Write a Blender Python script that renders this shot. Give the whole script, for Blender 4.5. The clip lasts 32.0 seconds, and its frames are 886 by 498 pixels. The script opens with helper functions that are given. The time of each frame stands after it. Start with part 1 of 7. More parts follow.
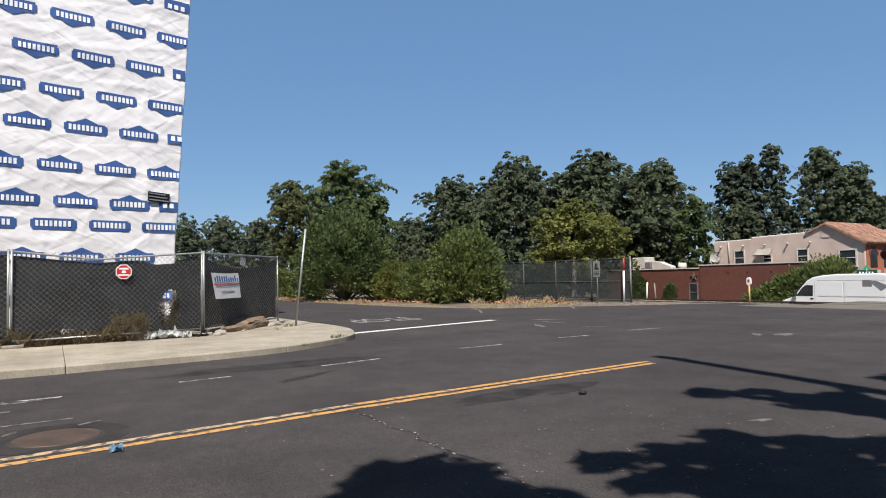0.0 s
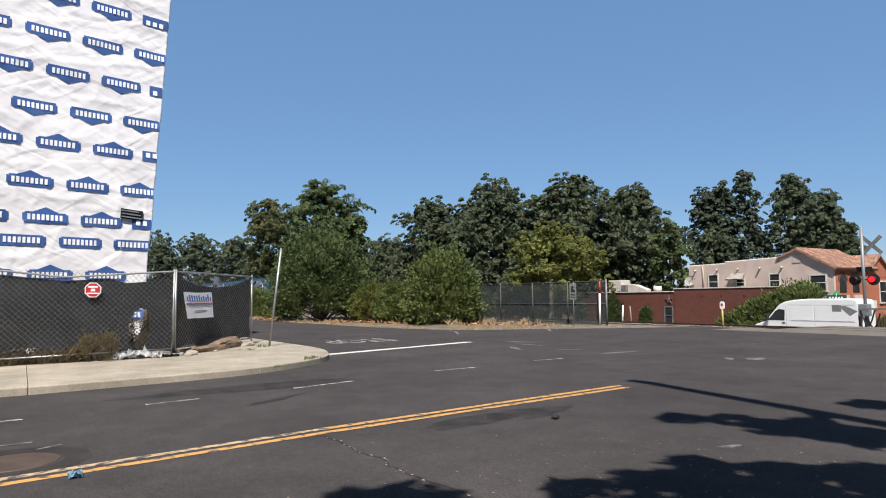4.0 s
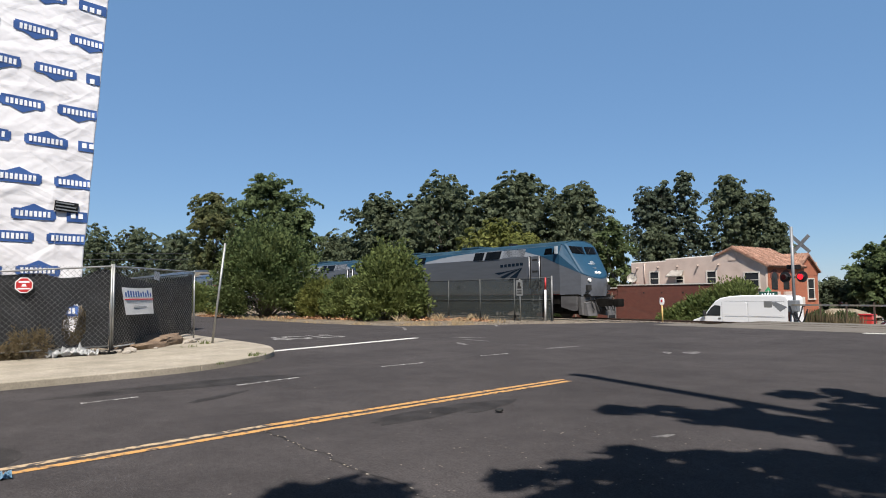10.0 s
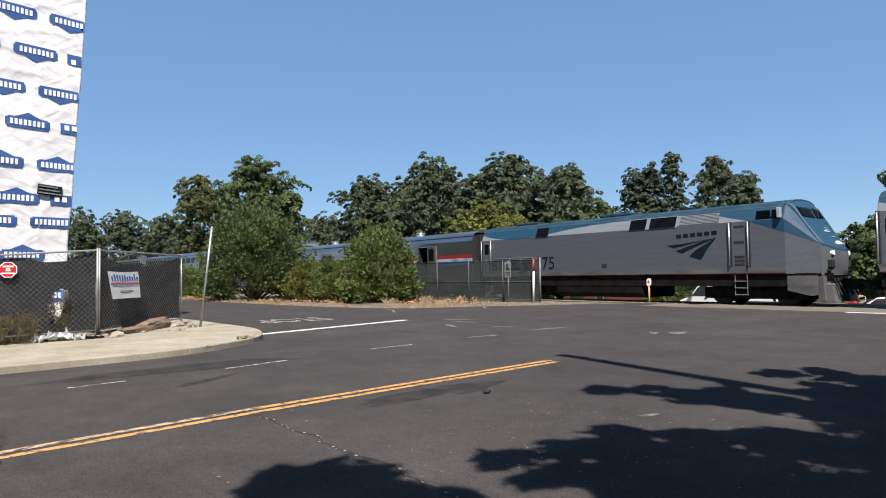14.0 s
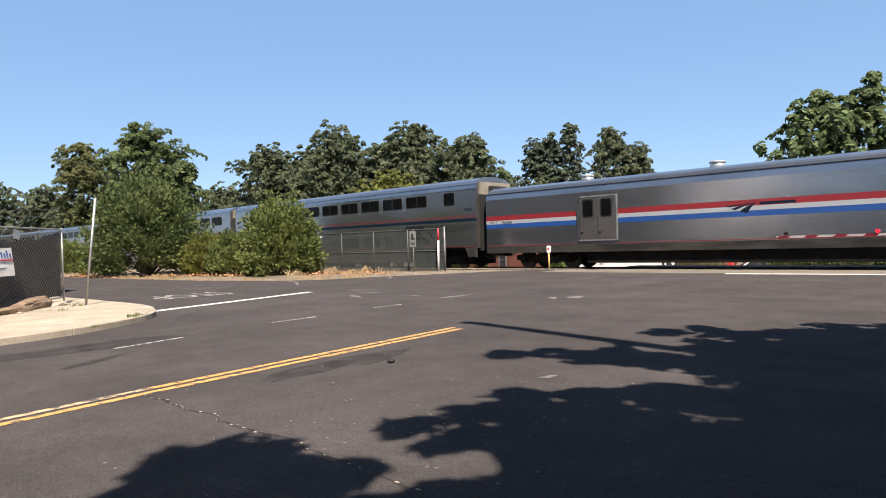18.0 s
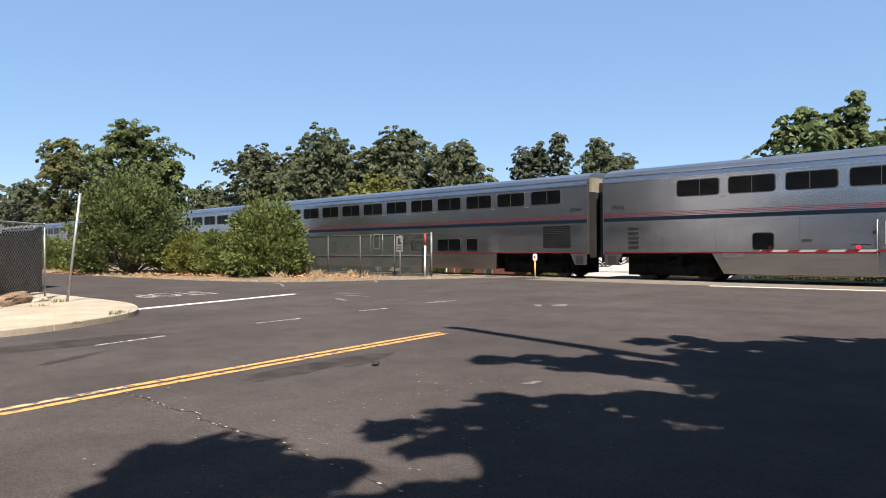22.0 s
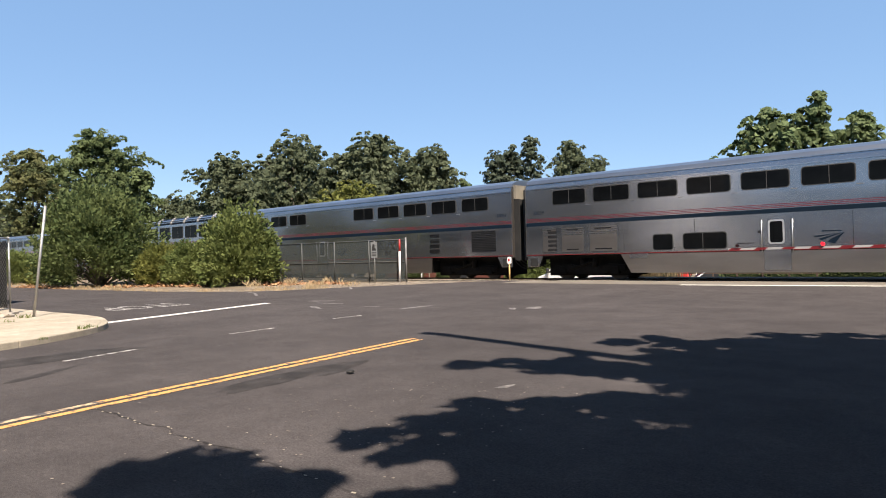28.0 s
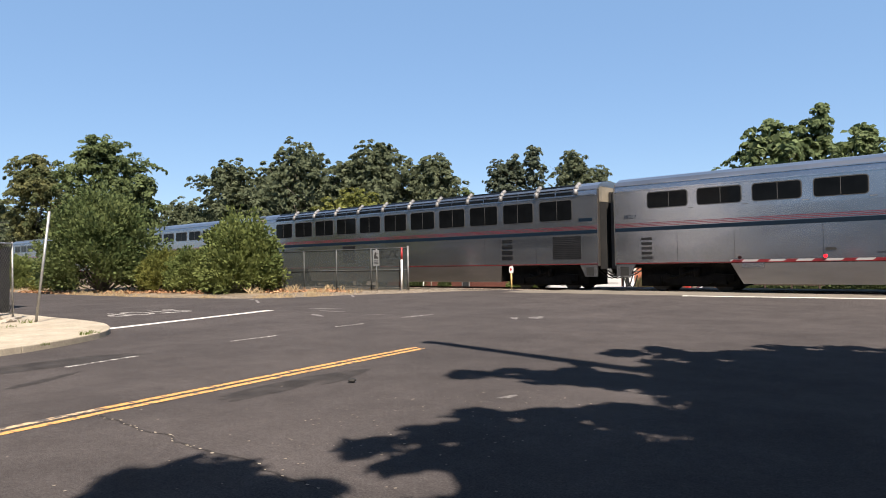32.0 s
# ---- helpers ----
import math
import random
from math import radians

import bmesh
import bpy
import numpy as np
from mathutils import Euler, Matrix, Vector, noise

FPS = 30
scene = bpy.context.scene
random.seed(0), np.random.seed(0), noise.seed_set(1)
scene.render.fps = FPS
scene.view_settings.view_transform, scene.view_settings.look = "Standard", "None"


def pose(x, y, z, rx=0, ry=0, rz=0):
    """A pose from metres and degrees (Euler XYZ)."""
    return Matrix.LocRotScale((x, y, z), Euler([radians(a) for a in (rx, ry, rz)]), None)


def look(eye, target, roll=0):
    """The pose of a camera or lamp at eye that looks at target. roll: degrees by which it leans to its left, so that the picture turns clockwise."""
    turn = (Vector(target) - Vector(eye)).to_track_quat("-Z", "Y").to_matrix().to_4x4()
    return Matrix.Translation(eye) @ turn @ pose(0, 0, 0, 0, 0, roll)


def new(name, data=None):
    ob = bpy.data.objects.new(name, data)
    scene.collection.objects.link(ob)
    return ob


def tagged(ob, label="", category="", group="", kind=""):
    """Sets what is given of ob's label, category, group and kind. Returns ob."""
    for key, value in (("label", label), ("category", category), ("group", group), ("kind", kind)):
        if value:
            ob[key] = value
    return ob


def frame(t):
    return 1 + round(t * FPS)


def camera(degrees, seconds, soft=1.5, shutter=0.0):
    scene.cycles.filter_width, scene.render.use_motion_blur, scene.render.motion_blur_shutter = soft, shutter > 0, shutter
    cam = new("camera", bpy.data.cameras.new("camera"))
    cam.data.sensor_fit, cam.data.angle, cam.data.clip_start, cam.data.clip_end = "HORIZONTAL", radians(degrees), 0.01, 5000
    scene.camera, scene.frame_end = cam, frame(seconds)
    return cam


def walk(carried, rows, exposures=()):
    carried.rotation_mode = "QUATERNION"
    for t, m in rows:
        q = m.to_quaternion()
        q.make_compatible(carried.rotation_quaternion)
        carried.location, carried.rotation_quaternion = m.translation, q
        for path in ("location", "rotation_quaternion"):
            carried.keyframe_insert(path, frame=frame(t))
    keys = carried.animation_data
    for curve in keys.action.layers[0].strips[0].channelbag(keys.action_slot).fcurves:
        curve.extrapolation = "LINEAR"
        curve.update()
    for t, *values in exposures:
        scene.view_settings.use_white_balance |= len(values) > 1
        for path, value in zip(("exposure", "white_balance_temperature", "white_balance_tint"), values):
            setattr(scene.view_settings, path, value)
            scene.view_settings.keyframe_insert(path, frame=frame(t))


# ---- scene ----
cam = camera(68.63, 32.0, soft=1.0)
walk(cam, [
    (0, pose(-0.080, -0.093, 1.417, 92.55, 1.11, 59.01)),
    (0.5, pose(-0.084, -0.111, 1.415, 92.80, 1.21, 59.54)),
    (1, pose(-0.069, -0.099, 1.416, 93.18, 1.30, 60.01)),
    (1.5, pose(-0.068, -0.084, 1.419, 92.68, 1.12, 58.77)),
    (2, pose(-0.065, -0.069, 1.417, 93.01, 0.99, 58.25)),
    (2.5, pose(-0.075, -0.075, 1.427, 92.35, 0.28, 58.07)),
    (3, pose(-0.109, -0.094, 1.424, 91.38, 0.57, 56.04)),
    (3.5, pose(-0.080, -0.048, 1.437, 94.32, 0.58, 57.15)),
    (5.5, pose(-0.051, -0.035, 1.447, 94.33, 0.73, 56.52)),
    (6, pose(-0.030, -0.041, 1.448, 95.45, 1.15, 56.47)),
    (6.5, pose(-0.024, -0.039, 1.446, 95.10, 0.87, 55.48)),
    (7, pose(-0.016, -0.038, 1.443, 94.73, 1.06, 54.80)),
    (7.5, pose(-0.011, -0.034, 1.441, 94.37, 0.90, 54.07)),
    (8, pose(-0.010, -0.039, 1.448, 94.15, -0.14, 54.30)),
    (8.5, pose(-0.010, -0.054, 1.440, 94.20, -0.42, 54.17)),
    (9, pose(-0.016, -0.059, 1.438, 94.49, -0.12, 53.72)),
    (9.5, pose(-0.024, -0.058, 1.433, 94.14, 0.22, 53.54)),
    (10, pose(-0.006, -0.047, 1.435, 93.96, 0.49, 52.55)),
    (10.5, pose(-0.014, -0.051, 1.436, 93.66, 0.42, 52.43)),
    (11, pose(-0.016, -0.035, 1.439, 93.56, 0.40, 52.66)),
    (11.5, pose(-0.022, -0.040, 1.435, 93.44, 0.70, 52.57)),
    (12, pose(-0.018, -0.046, 1.435, 93.63, 1.03, 53.03)),
    (12.5, pose(-0.011, -0.045, 1.435, 93.45, 0.96, 52.58)),
    (13, pose(-0.010, -0.048, 1.434, 92.92, 0.65, 51.71)),
    (13.5, pose(0.001, -0.038, 1.443, 92.56, 0.71, 51.55)),
    (15.5, pose(0.017, -0.057, 1.420, 91.80, 0.74, 51.16)),
    (16, pose(0.013, -0.032, 1.410, 90.66, 0.25, 49.08)),
    (16.5, pose(-0.012, -0.039, 1.401, 91.03, 2.00, 46.55)),
    (17, pose(-0.037, -0.027, 1.407, 86.76, -0.04, 41.33)),
    (17.5, pose(-0.018, 0.027, 1.415, 87.40, 1.79, 43.77)),
    (18, pose(-0.010, 0.032, 1.432, 89.53, 1.80, 43.28)),
    (18.5, pose(-0.007, 0.016, 1.422, 90.13, 1.30, 43.16)),
    (19, pose(-0.007, 0.001, 1.422, 89.88, 0.38, 42.33)),
    (19.5, pose(0.008, -0.006, 1.412, 90.17, 0.73, 42.06)),
    (20, pose(-0.001, -0.013, 1.411, 90.19, 0.62, 42.35)),
    (20.5, pose(-0.001, -0.004, 1.413, 90.25, 0.72, 43.28)),
    (21, pose(0.005, -0.004, 1.411, 90.05, 0.42, 42.34)),
    (21.5, pose(0.005, -0.001, 1.414, 89.69, 0.10, 42.46)),
    (22, pose(-0.007, 0.011, 1.410, 90.04, 0.32, 42.09)),
    (22.5, pose(-0.007, 0.023, 1.417, 89.69, 0.84, 42.54)),
    (23, pose(0.000, 0.000, 1.420, 89.33, 1.05, 41.43)),
    (23.5, pose(0.001, 0.000, 1.418, 89.61, 1.36, 40.94)),
    (24, pose(-0.005, -0.002, 1.425, 89.50, 1.09, 41.92)),
    (24.5, pose(-0.009, 0.010, 1.417, 89.60, 1.81, 44.49)),
    (25, pose(0.005, 0.022, 1.414, 89.60, 1.93, 43.12)),
    (25.5, pose(0.009, 0.000, 1.426, 90.38, 1.90, 42.45)),
    (26, pose(0.018, 0.011, 1.429, 90.49, 1.65, 40.16)),
    (26.5, pose(0.026, 0.016, 1.429, 91.11, 1.50, 40.38)),
    (28.5, pose(0.041, 0.015, 1.430, 90.27, 1.60, 39.83)),
    (29, pose(0.038, 0.003, 1.434, 90.73, 1.99, 40.42)),
    (29.5, pose(0.039, 0.003, 1.440, 90.62, 1.93, 39.94)),
    (30, pose(0.038, 0.003, 1.438, 90.71, 1.57, 40.59)),
    (30.5, pose(0.040, -0.001, 1.441, 91.27, 1.24, 40.81)),
    (31, pose(0.040, -0.003, 1.435, 91.14, 1.38, 40.75)),
    (31.5, pose(0.048, 0.007, 1.444, 90.72, 1.55, 40.04)),
    (32, pose(0.038, -0.005, 1.442, 91.15, 1.08, 40.07)),
], exposures=[(0, 0.60, 6450, 10), (2, 0.60, 6450, 10), (3, 0.70, 6450, 10), (6, 0.66, 6450, 10), (9, 0.66, 6450, 10), (13, 0.80, 6450, 10), (15.5, 0.95, 6700, 11), (17, 1.12, 6950, 13), (18.2, 1.28, 7150, 14), (29, 1.28, 7150, 14), (32, 1.23, 7150, 14)])

# world, sun
SUN_AZ = (0.84, -0.54)
SUN_EL = 55.0
world = bpy.data.worlds.new("sky")
scene.world = world
world.use_nodes = True
wn = world.node_tree
sky = wn.nodes.new("ShaderNodeTexSky")
sky.sky_type, sky.sun_disc = "NISHITA", False
sky.sun_elevation = radians(SUN_EL)
sky.sun_rotation = math.atan2(SUN_AZ[0], SUN_AZ[1])
sky.air_density, sky.dust_density, sky.ozone_density = 1.0, 0.0, 4.0
sky.altitude = 300.0
haze = wn.nodes.new("ShaderNodeMix")
haze.data_type = "RGBA"
haze.inputs[0].default_value = 0.56
haze.inputs[7].default_value = (1.60, 3.25, 5.9, 1)
# clear summer sky: palest low down, deepening towards the zenith
tc, sep, fall, deep = (wn.nodes.new("ShaderNode" + k) for k in ("TexCoord", "SeparateXYZ", "MapRange", "VectorMath"))
fall.interpolation_type = "SMOOTHSTEP"
fall.inputs[1].default_value, fall.inputs[2].default_value, fall.inputs[3].default_value, fall.inputs[4].default_value = 0.38, 1.0, 1.0, 0.42
deep.operation = "SCALE"
wn.links.new(tc.outputs["Generated"], sep.inputs[0]), wn.links.new(sep.outputs[2], fall.inputs[0])
wn.links.new(sky.outputs[0], haze.inputs[6]), wn.links.new(haze.outputs[2], deep.inputs[0]), wn.links.new(fall.outputs[0], deep.inputs["Scale"])
wn.links.new(deep.outputs[0], wn.nodes["Background"].inputs[0])
wn.nodes["Background"].inputs[1].default_value = 0.0705
sun = new("sun", bpy.data.lights.new("sun", "SUN"))
sun.data.energy, sun.data.angle, sun.data.color = 5.0, radians(0.53), (1.0, 0.94, 0.86)
ce = math.cos(radians(SUN_EL))
sun_dir = Vector((SUN_AZ[0] * ce, SUN_AZ[1] * ce, math.sin(radians(SUN_EL))))
sun.matrix_world = look(sun_dir * 60, (0, 0, 0))


# materials
def mat(name, c1, c2, scale=6.0, rough=0.7, metal=0.0, bump=0.1, fine=60.0, spread=0.25, per_object=0.0, per_island=0.0, stretch=(1, 1, 1), spec=0.5, lo=0.35, hi=0.65):
    m = bpy.data.materials.new(name)
    m.use_nodes = True
    t = m.node_tree
    b = t.nodes["Principled BSDF"]
    N, L = t.nodes.new, t.links.new
    tc, mp = N("ShaderNodeTexCoord"), N("ShaderNodeMapping")
    mp.inputs["Scale"].default_value = stretch
    L(tc.outputs["Object"], mp.inputs[0])
    n1, n2 = N("ShaderNodeTexNoise"), N("ShaderNodeTexNoise")
    n1.inputs["Scale"].default_value, n1.inputs["Detail"].default_value = scale, 5
    n2.inputs["Scale"].default_value, n2.inputs["Detail"].default_value = fine, 3
    L(mp.outputs[0], n1.inputs[0]), L(mp.outputs[0], n2.inputs[0])
    mr = N("ShaderNodeMapRange")
    mr.inputs[1].default_value, mr.inputs[2].default_value = lo, hi
    L(n1.outputs[0], mr.inputs[0])
    mix = N("ShaderNodeMix")
    mix.data_type = "RGBA"
    mix.inputs[6].default_value, mix.inputs[7].default_value = (*c1, 1), (*c2, 1)
    L(mr.outputs[0], mix.inputs[0])
    hsv = N("ShaderNodeHueSaturation")
    L(mix.outputs[2], hsv.inputs["Color"])
    v = N("ShaderNodeMapRange")
    v.inputs[3].default_value, v.inputs[4].default_value = 1 - spread, 1 + spread
    L(n2.outputs[0], v.inputs[0])
    val = v.outputs[0]
    for amount, node, out in ((per_object, "ShaderNodeObjectInfo", "Random"), (per_island, "ShaderNodeNewGeometry", "Random Per Island")):
        if amount:
            src, r, mul = N(node), N("ShaderNodeMapRange"), N("ShaderNodeMath")
            r.inputs[3].default_value, r.inputs[4].default_value = 1 - amount, 1 + amount
            mul.operation = "MULTIPLY"
            L(src.outputs[out], r.inputs[0]), L(r.outputs[0], mul.inputs[0]), L(val, mul.inputs[1])
            val = mul.outputs[0]
    L(val, hsv.inputs["Value"])
    L(hsv.outputs[0], b.inputs["Base Color"])
    b.inputs["Roughness"].default_value, b.inputs["Metallic"].default_value = rough, metal
    b.inputs["Specular IOR Level"].default_value = spec
    if bump:
        bp = N("ShaderNodeBump")
        bp.inputs["Strength"].default_value, bp.inputs["Distance"].default_value = bump, 0.02
        L(n2.outputs[0], bp.inputs["Height"]), L(bp.outputs[0], b.inputs["Normal"])
    return m


def plain(name, c, rough=0.5, metal=0.0, emit=None, strength=0.0):
    m = mat(name, c, tuple(min(1, x * 1.12) for x in c), 3.0, rough, metal, 0.0, 25.0, 0.08)
    if emit:
        b = m.node_tree.nodes["Principled BSDF"]
        b.inputs["Emission Color"].default_value, b.inputs["Emission Strength"].default_value = (*emit, 1), strength
    return m


# mesh tools
def bm_box(bm, x0, x1, y0, y1, z0, z1, m=None):
    vs = [bm.verts.new((x, y, z)) for x in (x0, x1) for y in (y0, y1) for z in (z0, z1)]
    if m is not None:
        for v in vs:
            v.co = m @ v.co
    for f in ((0, 1, 3, 2), (4, 6, 7, 5), (0, 4, 5, 1), (2, 3, 7, 6), (0, 2, 6, 4), (1, 5, 7, 3)):
        bm.faces.new([vs[i] for i in f])
    return vs


def box(x0, x1, y0, y1, z0, z1, bevel=0.0, m=None):
    bm = bmesh.new()
    bm_box(bm, x0, x1, y0, y1, z0, z1, m)
    bmesh.ops.recalc_face_normals(bm, faces=bm.faces)
    if bevel:
        bmesh.ops.bevel(bm, geom=bm.edges[:], offset=bevel, segments=2, affect="EDGES", profile=0.5)
    return bm


def bm_tube(bm, a, b, r0, r1=None, n=8, caps=True):
    a, b = Vector(a), Vector(b)
    r1 = r0 if r1 is None else r1
    q = (b - a).to_track_quat("Z", "Y")
    rings = []
    for p, r in ((a, r0), (b, r1)):
        rings.append([bm.verts.new(p + q @ Vector((r * math.cos(2 * math.pi * i / n), r * math.sin(2 * math.pi * i / n), 0))) for i in range(n)])
    for i in range(n):
        f = bm.faces.new((rings[0][i], rings[0][(i + 1) % n], rings[1][(i + 1) % n], rings[1][i]))
        f.smooth = n > 6
    if caps:
        bm.faces.new(rings[0][::-1]), bm.faces.new(rings[1])


def tube(a, b, r0, r1=None, n=10):
    bm = bmesh.new()
    bm_tube(bm, a, b, r0, r1, n)
    return bm


def prism(points, axis, d0, d1, bevel=0.0):
    """A flat outline pushed along an axis: (u, v) are the two other axes in order."""
    bm = bmesh.new()
    place = {"x": lambda u, v, d: (d, u, v), "y": lambda u, v, d: (u, d, v), "z": lambda u, v, d: (u, v, d)}[axis]
    lo = [bm.verts.new(place(u, v, d0)) for u, v in points]
    hi = [bm.verts.new(place(u, v, d1)) for u, v in points]
    n = len(points)
    bm.faces.new(lo[::-1]), bm.faces.new(hi)
    for i in range(n):
        bm.faces.new((lo[i], lo[(i + 1) % n], hi[(i + 1) % n], hi[i]))
    bmesh.ops.recalc_face_normals(bm, faces=bm.faces)
    if bevel:
        bmesh.ops.bevel(bm, geom=bm.edges[:], offset=bevel, segments=2, affect="EDGES", profile=0.5)
    return bm


def rounded(u0, u1, v0, v1, r, n=4):
    out = []
    for cu, cv, a in ((u1 - r, v1 - r, 0), (u0 + r, v1 - r, 90), (u0 + r, v0 + r, 180), (u1 - r, v0 + r, 270)):
        for i in range(n + 1):
            t = radians(a + 90 * i / n)
            out.append((cu + r * math.cos(t), cv + r * math.sin(t)))
    return out


def mesh_of(bm, name, material):
    me = bpy.data.meshes.new(name)
    bm.to_mesh(me)
    bm.free()
    me.materials.append(material)
    return me


def thing(name, bm, material, label, category, group="", kind="", at=None):
    ob = new(name, mesh_of(bm, name, material))
    if at is not None:
        ob.matrix_basis = at
    return tagged(ob, label, category, group, kind)


def part(name, bm, material, parent, label=""):
    ob = new(name, mesh_of(bm, name, material))
    ob.parent = parent
    return tagged(ob, label)


def root(name, label, category, at=None, group="", kind=""):
    ob = new(name)
    ob.empty_display_size = 0.2
    if at is not None:
        ob.matrix_basis = at
    return tagged(ob, label, category, group, kind)


def quick(name, verts, faces, material, smooth=False):
    me = bpy.data.meshes.new(name)
    me.from_pydata(verts, [], faces)
    me.materials.append(material)
    if smooth:
        me.polygons.foreach_set("use_smooth", [True] * len(me.polygons))
    return me


def step(a, b, x):
    t = min(1.0, max(0.0, (x - a) / (b - a)))
    return t * t * (3 - 2 * t)


def gz(x, y):
    """Height of the land: level by the street, a low rise at the railway, lower beyond it."""
    return 0.08 * step(15, 23, y) - 0.18 * step(25.6, 26.4, y) - 1.65 * step(30.5, 43, y)


def coated(name, c, rough=0.35, metal=0.0, coat=0.3, dirt=0.12, streak=(0.3, 3, 3)):
    """Paint with vertical grime."""
    m = mat(name, tuple(x * (1 - dirt) for x in c), c, 2.2, rough, metal, 0.03, 45.0, 0.05, stretch=streak)
    m.node_tree.nodes["Principled BSDF"].inputs["Coat Weight"].default_value = coat
    return m


def glassy(name, c=(0.003, 0.0035, 0.004), rough=0.05):
    m = mat(name, c, tuple(x * 1.8 for x in c), 1.6, rough, 0, 0.0, 20, 0.1)
    m.node_tree.nodes["Principled BSDF"].inputs["Specular IOR Level"].default_value = 0.16
    m.node_tree.nodes["Principled BSDF"].inputs["IOR"].default_value = 1.25
    return m


def steel_mat(name, c, rough, ribs=0.0):
    """Stainless sheet: fine horizontal brushing, broad stains; ribs adds fluted relief."""
    m = mat(name, tuple(x * 0.82 for x in c), c, 0.9, rough, 0.92, 0.0, 14.0, 0.025, stretch=(0.5, 1, 2.2))
    t = m.node_tree
    N, L, b = t.nodes.new, t.links.new, t.nodes["Principled BSDF"]
    tc, mp, nz = N("ShaderNodeTexCoord"), N("ShaderNodeMapping"), N("ShaderNodeTexNoise")
    mp.inputs["Scale"].default_value = (1.0, 1.0, 60.0)
    nz.inputs["Scale"].default_value, nz.inputs["Detail"].default_value = 3.0, 4
    L(tc.outputs["Object"], mp.inputs[0]), L(mp.outputs[0], nz.inputs[0])
    r = N("ShaderNodeMapRange")
    r.inputs[3].default_value, r.inputs[4].default_value = rough - 0.01, rough + 0.03
    L(nz.outputs[0], r.inputs[0]), L(r.outputs[0], b.inputs["Roughness"])
    big = N("ShaderNodeTexNoise")
    big.inputs["Scale"].default_value, big.inputs["Detail"].default_value = 0.8, 2
    L(tc.outputs["Object"], big.inputs[0])
    bp = N("ShaderNodeBump")
    bp.inputs["Strength"].default_value, bp.inputs["Distance"].default_value = 0.25, 0.05
    L(big.outputs[0], bp.inputs["Height"]), L(bp.outputs[0], b.inputs["Normal"])
    return m


M_STEEL = steel_mat("stainless_steel", (0.345, 0.352, 0.366), 0.22)
M_STEEL_WARM = steel_mat("stainless_steel_dusty", (0.290, 0.262, 0.236), 0.36)
M_ROOF_STEEL = steel_mat("roof_steel", (0.389, 0.423, 0.482), 0.28)
M_TAN = mat("beige_end_paint", (0.165, 0.148, 0.118), (0.215, 0.192, 0.152), 1.5, 0.6, 0, 0.05, 30, 0.15)
M_RUBBER = mat("black_rubber", (0.0084, 0.0084, 0.0084), (0.0154, 0.0147, 0.014), 2, 0.8, 0, 0.1, 20, 0.2)
# near-black for grimy running gear, and for fills put in shaded gaps
M_UNDER = mat("near_black_grime_and_shade", (0.006, 0.0055, 0.005), (0.013, 0.012, 0.0105), 2, 0.85, 0, 0.2, 14, 0.3, spec=0.08)
M_WHEEL = mat("wheel_steel", (0.02, 0.017, 0.015), (0.04, 0.034, 0.029), 3, 0.6, 0.4, 0.1, 30, 0.2)
M_GLASS = glassy("tinted_glass")
M_WFRAME = mat("window_rubber", (0.03, 0.03, 0.03), (0.05, 0.05, 0.05), 3, 0.7, 0, 0, 20, 0.1)
M_RED = coated("red_paint", (0.21, 0.012, 0.018), 0.5, coat=0.1)
M_WHITE = coated("weathered_white_film", (0.31, 0.335, 0.36), 0.5, coat=0.1)
M_BLUE = coated("blue_paint", (0.006, 0.056, 0.225), 0.5, coat=0.1)
M_NAVY = coated("navy_paint", (0.004, 0.0120, 0.0235), 0.65, coat=0.0)
M_PINKRED = coated("faded_red_paint", (0.135, 0.026, 0.036))
M_LOCO_SIDE = coated("silver_grey_paint", (0.106, 0.113, 0.129), 0.45, 0.25)
M_LOCO_PALE = coated("pale_silver_paint", (0.190, 0.203, 0.225), 0.6, 0.1, coat=0.05)
M_LOCO_BLUE = coated("teal_blue_paint", (0.0045, 0.046, 0.092), 0.62, coat=0.04)
M_LOCO_DARK = mat("loco_roof_dirt", (0.014, 0.036, 0.056), (0.025, 0.060, 0.090), 1.4, 0.6, 0, 0.1, 20, 0.25, spec=0.15)
M_MESH = mat("dark_grille", (0.009, 0.009, 0.010), (0.020, 0.020, 0.021), 3, 0.7, 0.0, 0.1, 40, 0.2, spec=0.15)
M_CHROME = plain("bright_handrail_steel", (0.465, 0.465, 0.465), 0.3, 0.6)
M_LENS = plain("headlight_lens", (0.75, 0.75, 0.72), 0.1)
M_LOCO_GRIME = mat("grimy_lower_paint", (0.063, 0.0595, 0.0595), (0.119, 0.115, 0.115), 1.6, 0.6, 0.1, 0.05, 30, 0.15, stretch=(.5, 1, 2))
M_GALV_DULL = mat("dull_step_steel", (0.14, 0.14, 0.14), (0.24, 0.24, 0.24), 3, 0.6, 0.4, 0.02, 40, 0.12)
M_DARK_STEEL = mat("dark_steel", (0.022, 0.021, 0.020), (0.045, 0.043, 0.040), 1.6, 0.7, 0.1, 0.05, 30, 0.2, stretch=(.5, 1, 2), spec=0.1)
M_REDLINE = mat("dull_red_line", (0.13, 0.018, 0.02), (0.18, 0.024, 0.026), 2, 0.6, 0, 0, 30, 0.1)
for m in (M_NAVY, M_REDLINE, M_PINKRED):
    m.node_tree.nodes["Principled BSDF"].inputs["Specular IOR Level"].default_value = .12


# the train: x runs back from each car's front coupler, z from the rail's top
TRACK_Y, RAIL_Z = 27.9, 0.05
HALF = 1.55


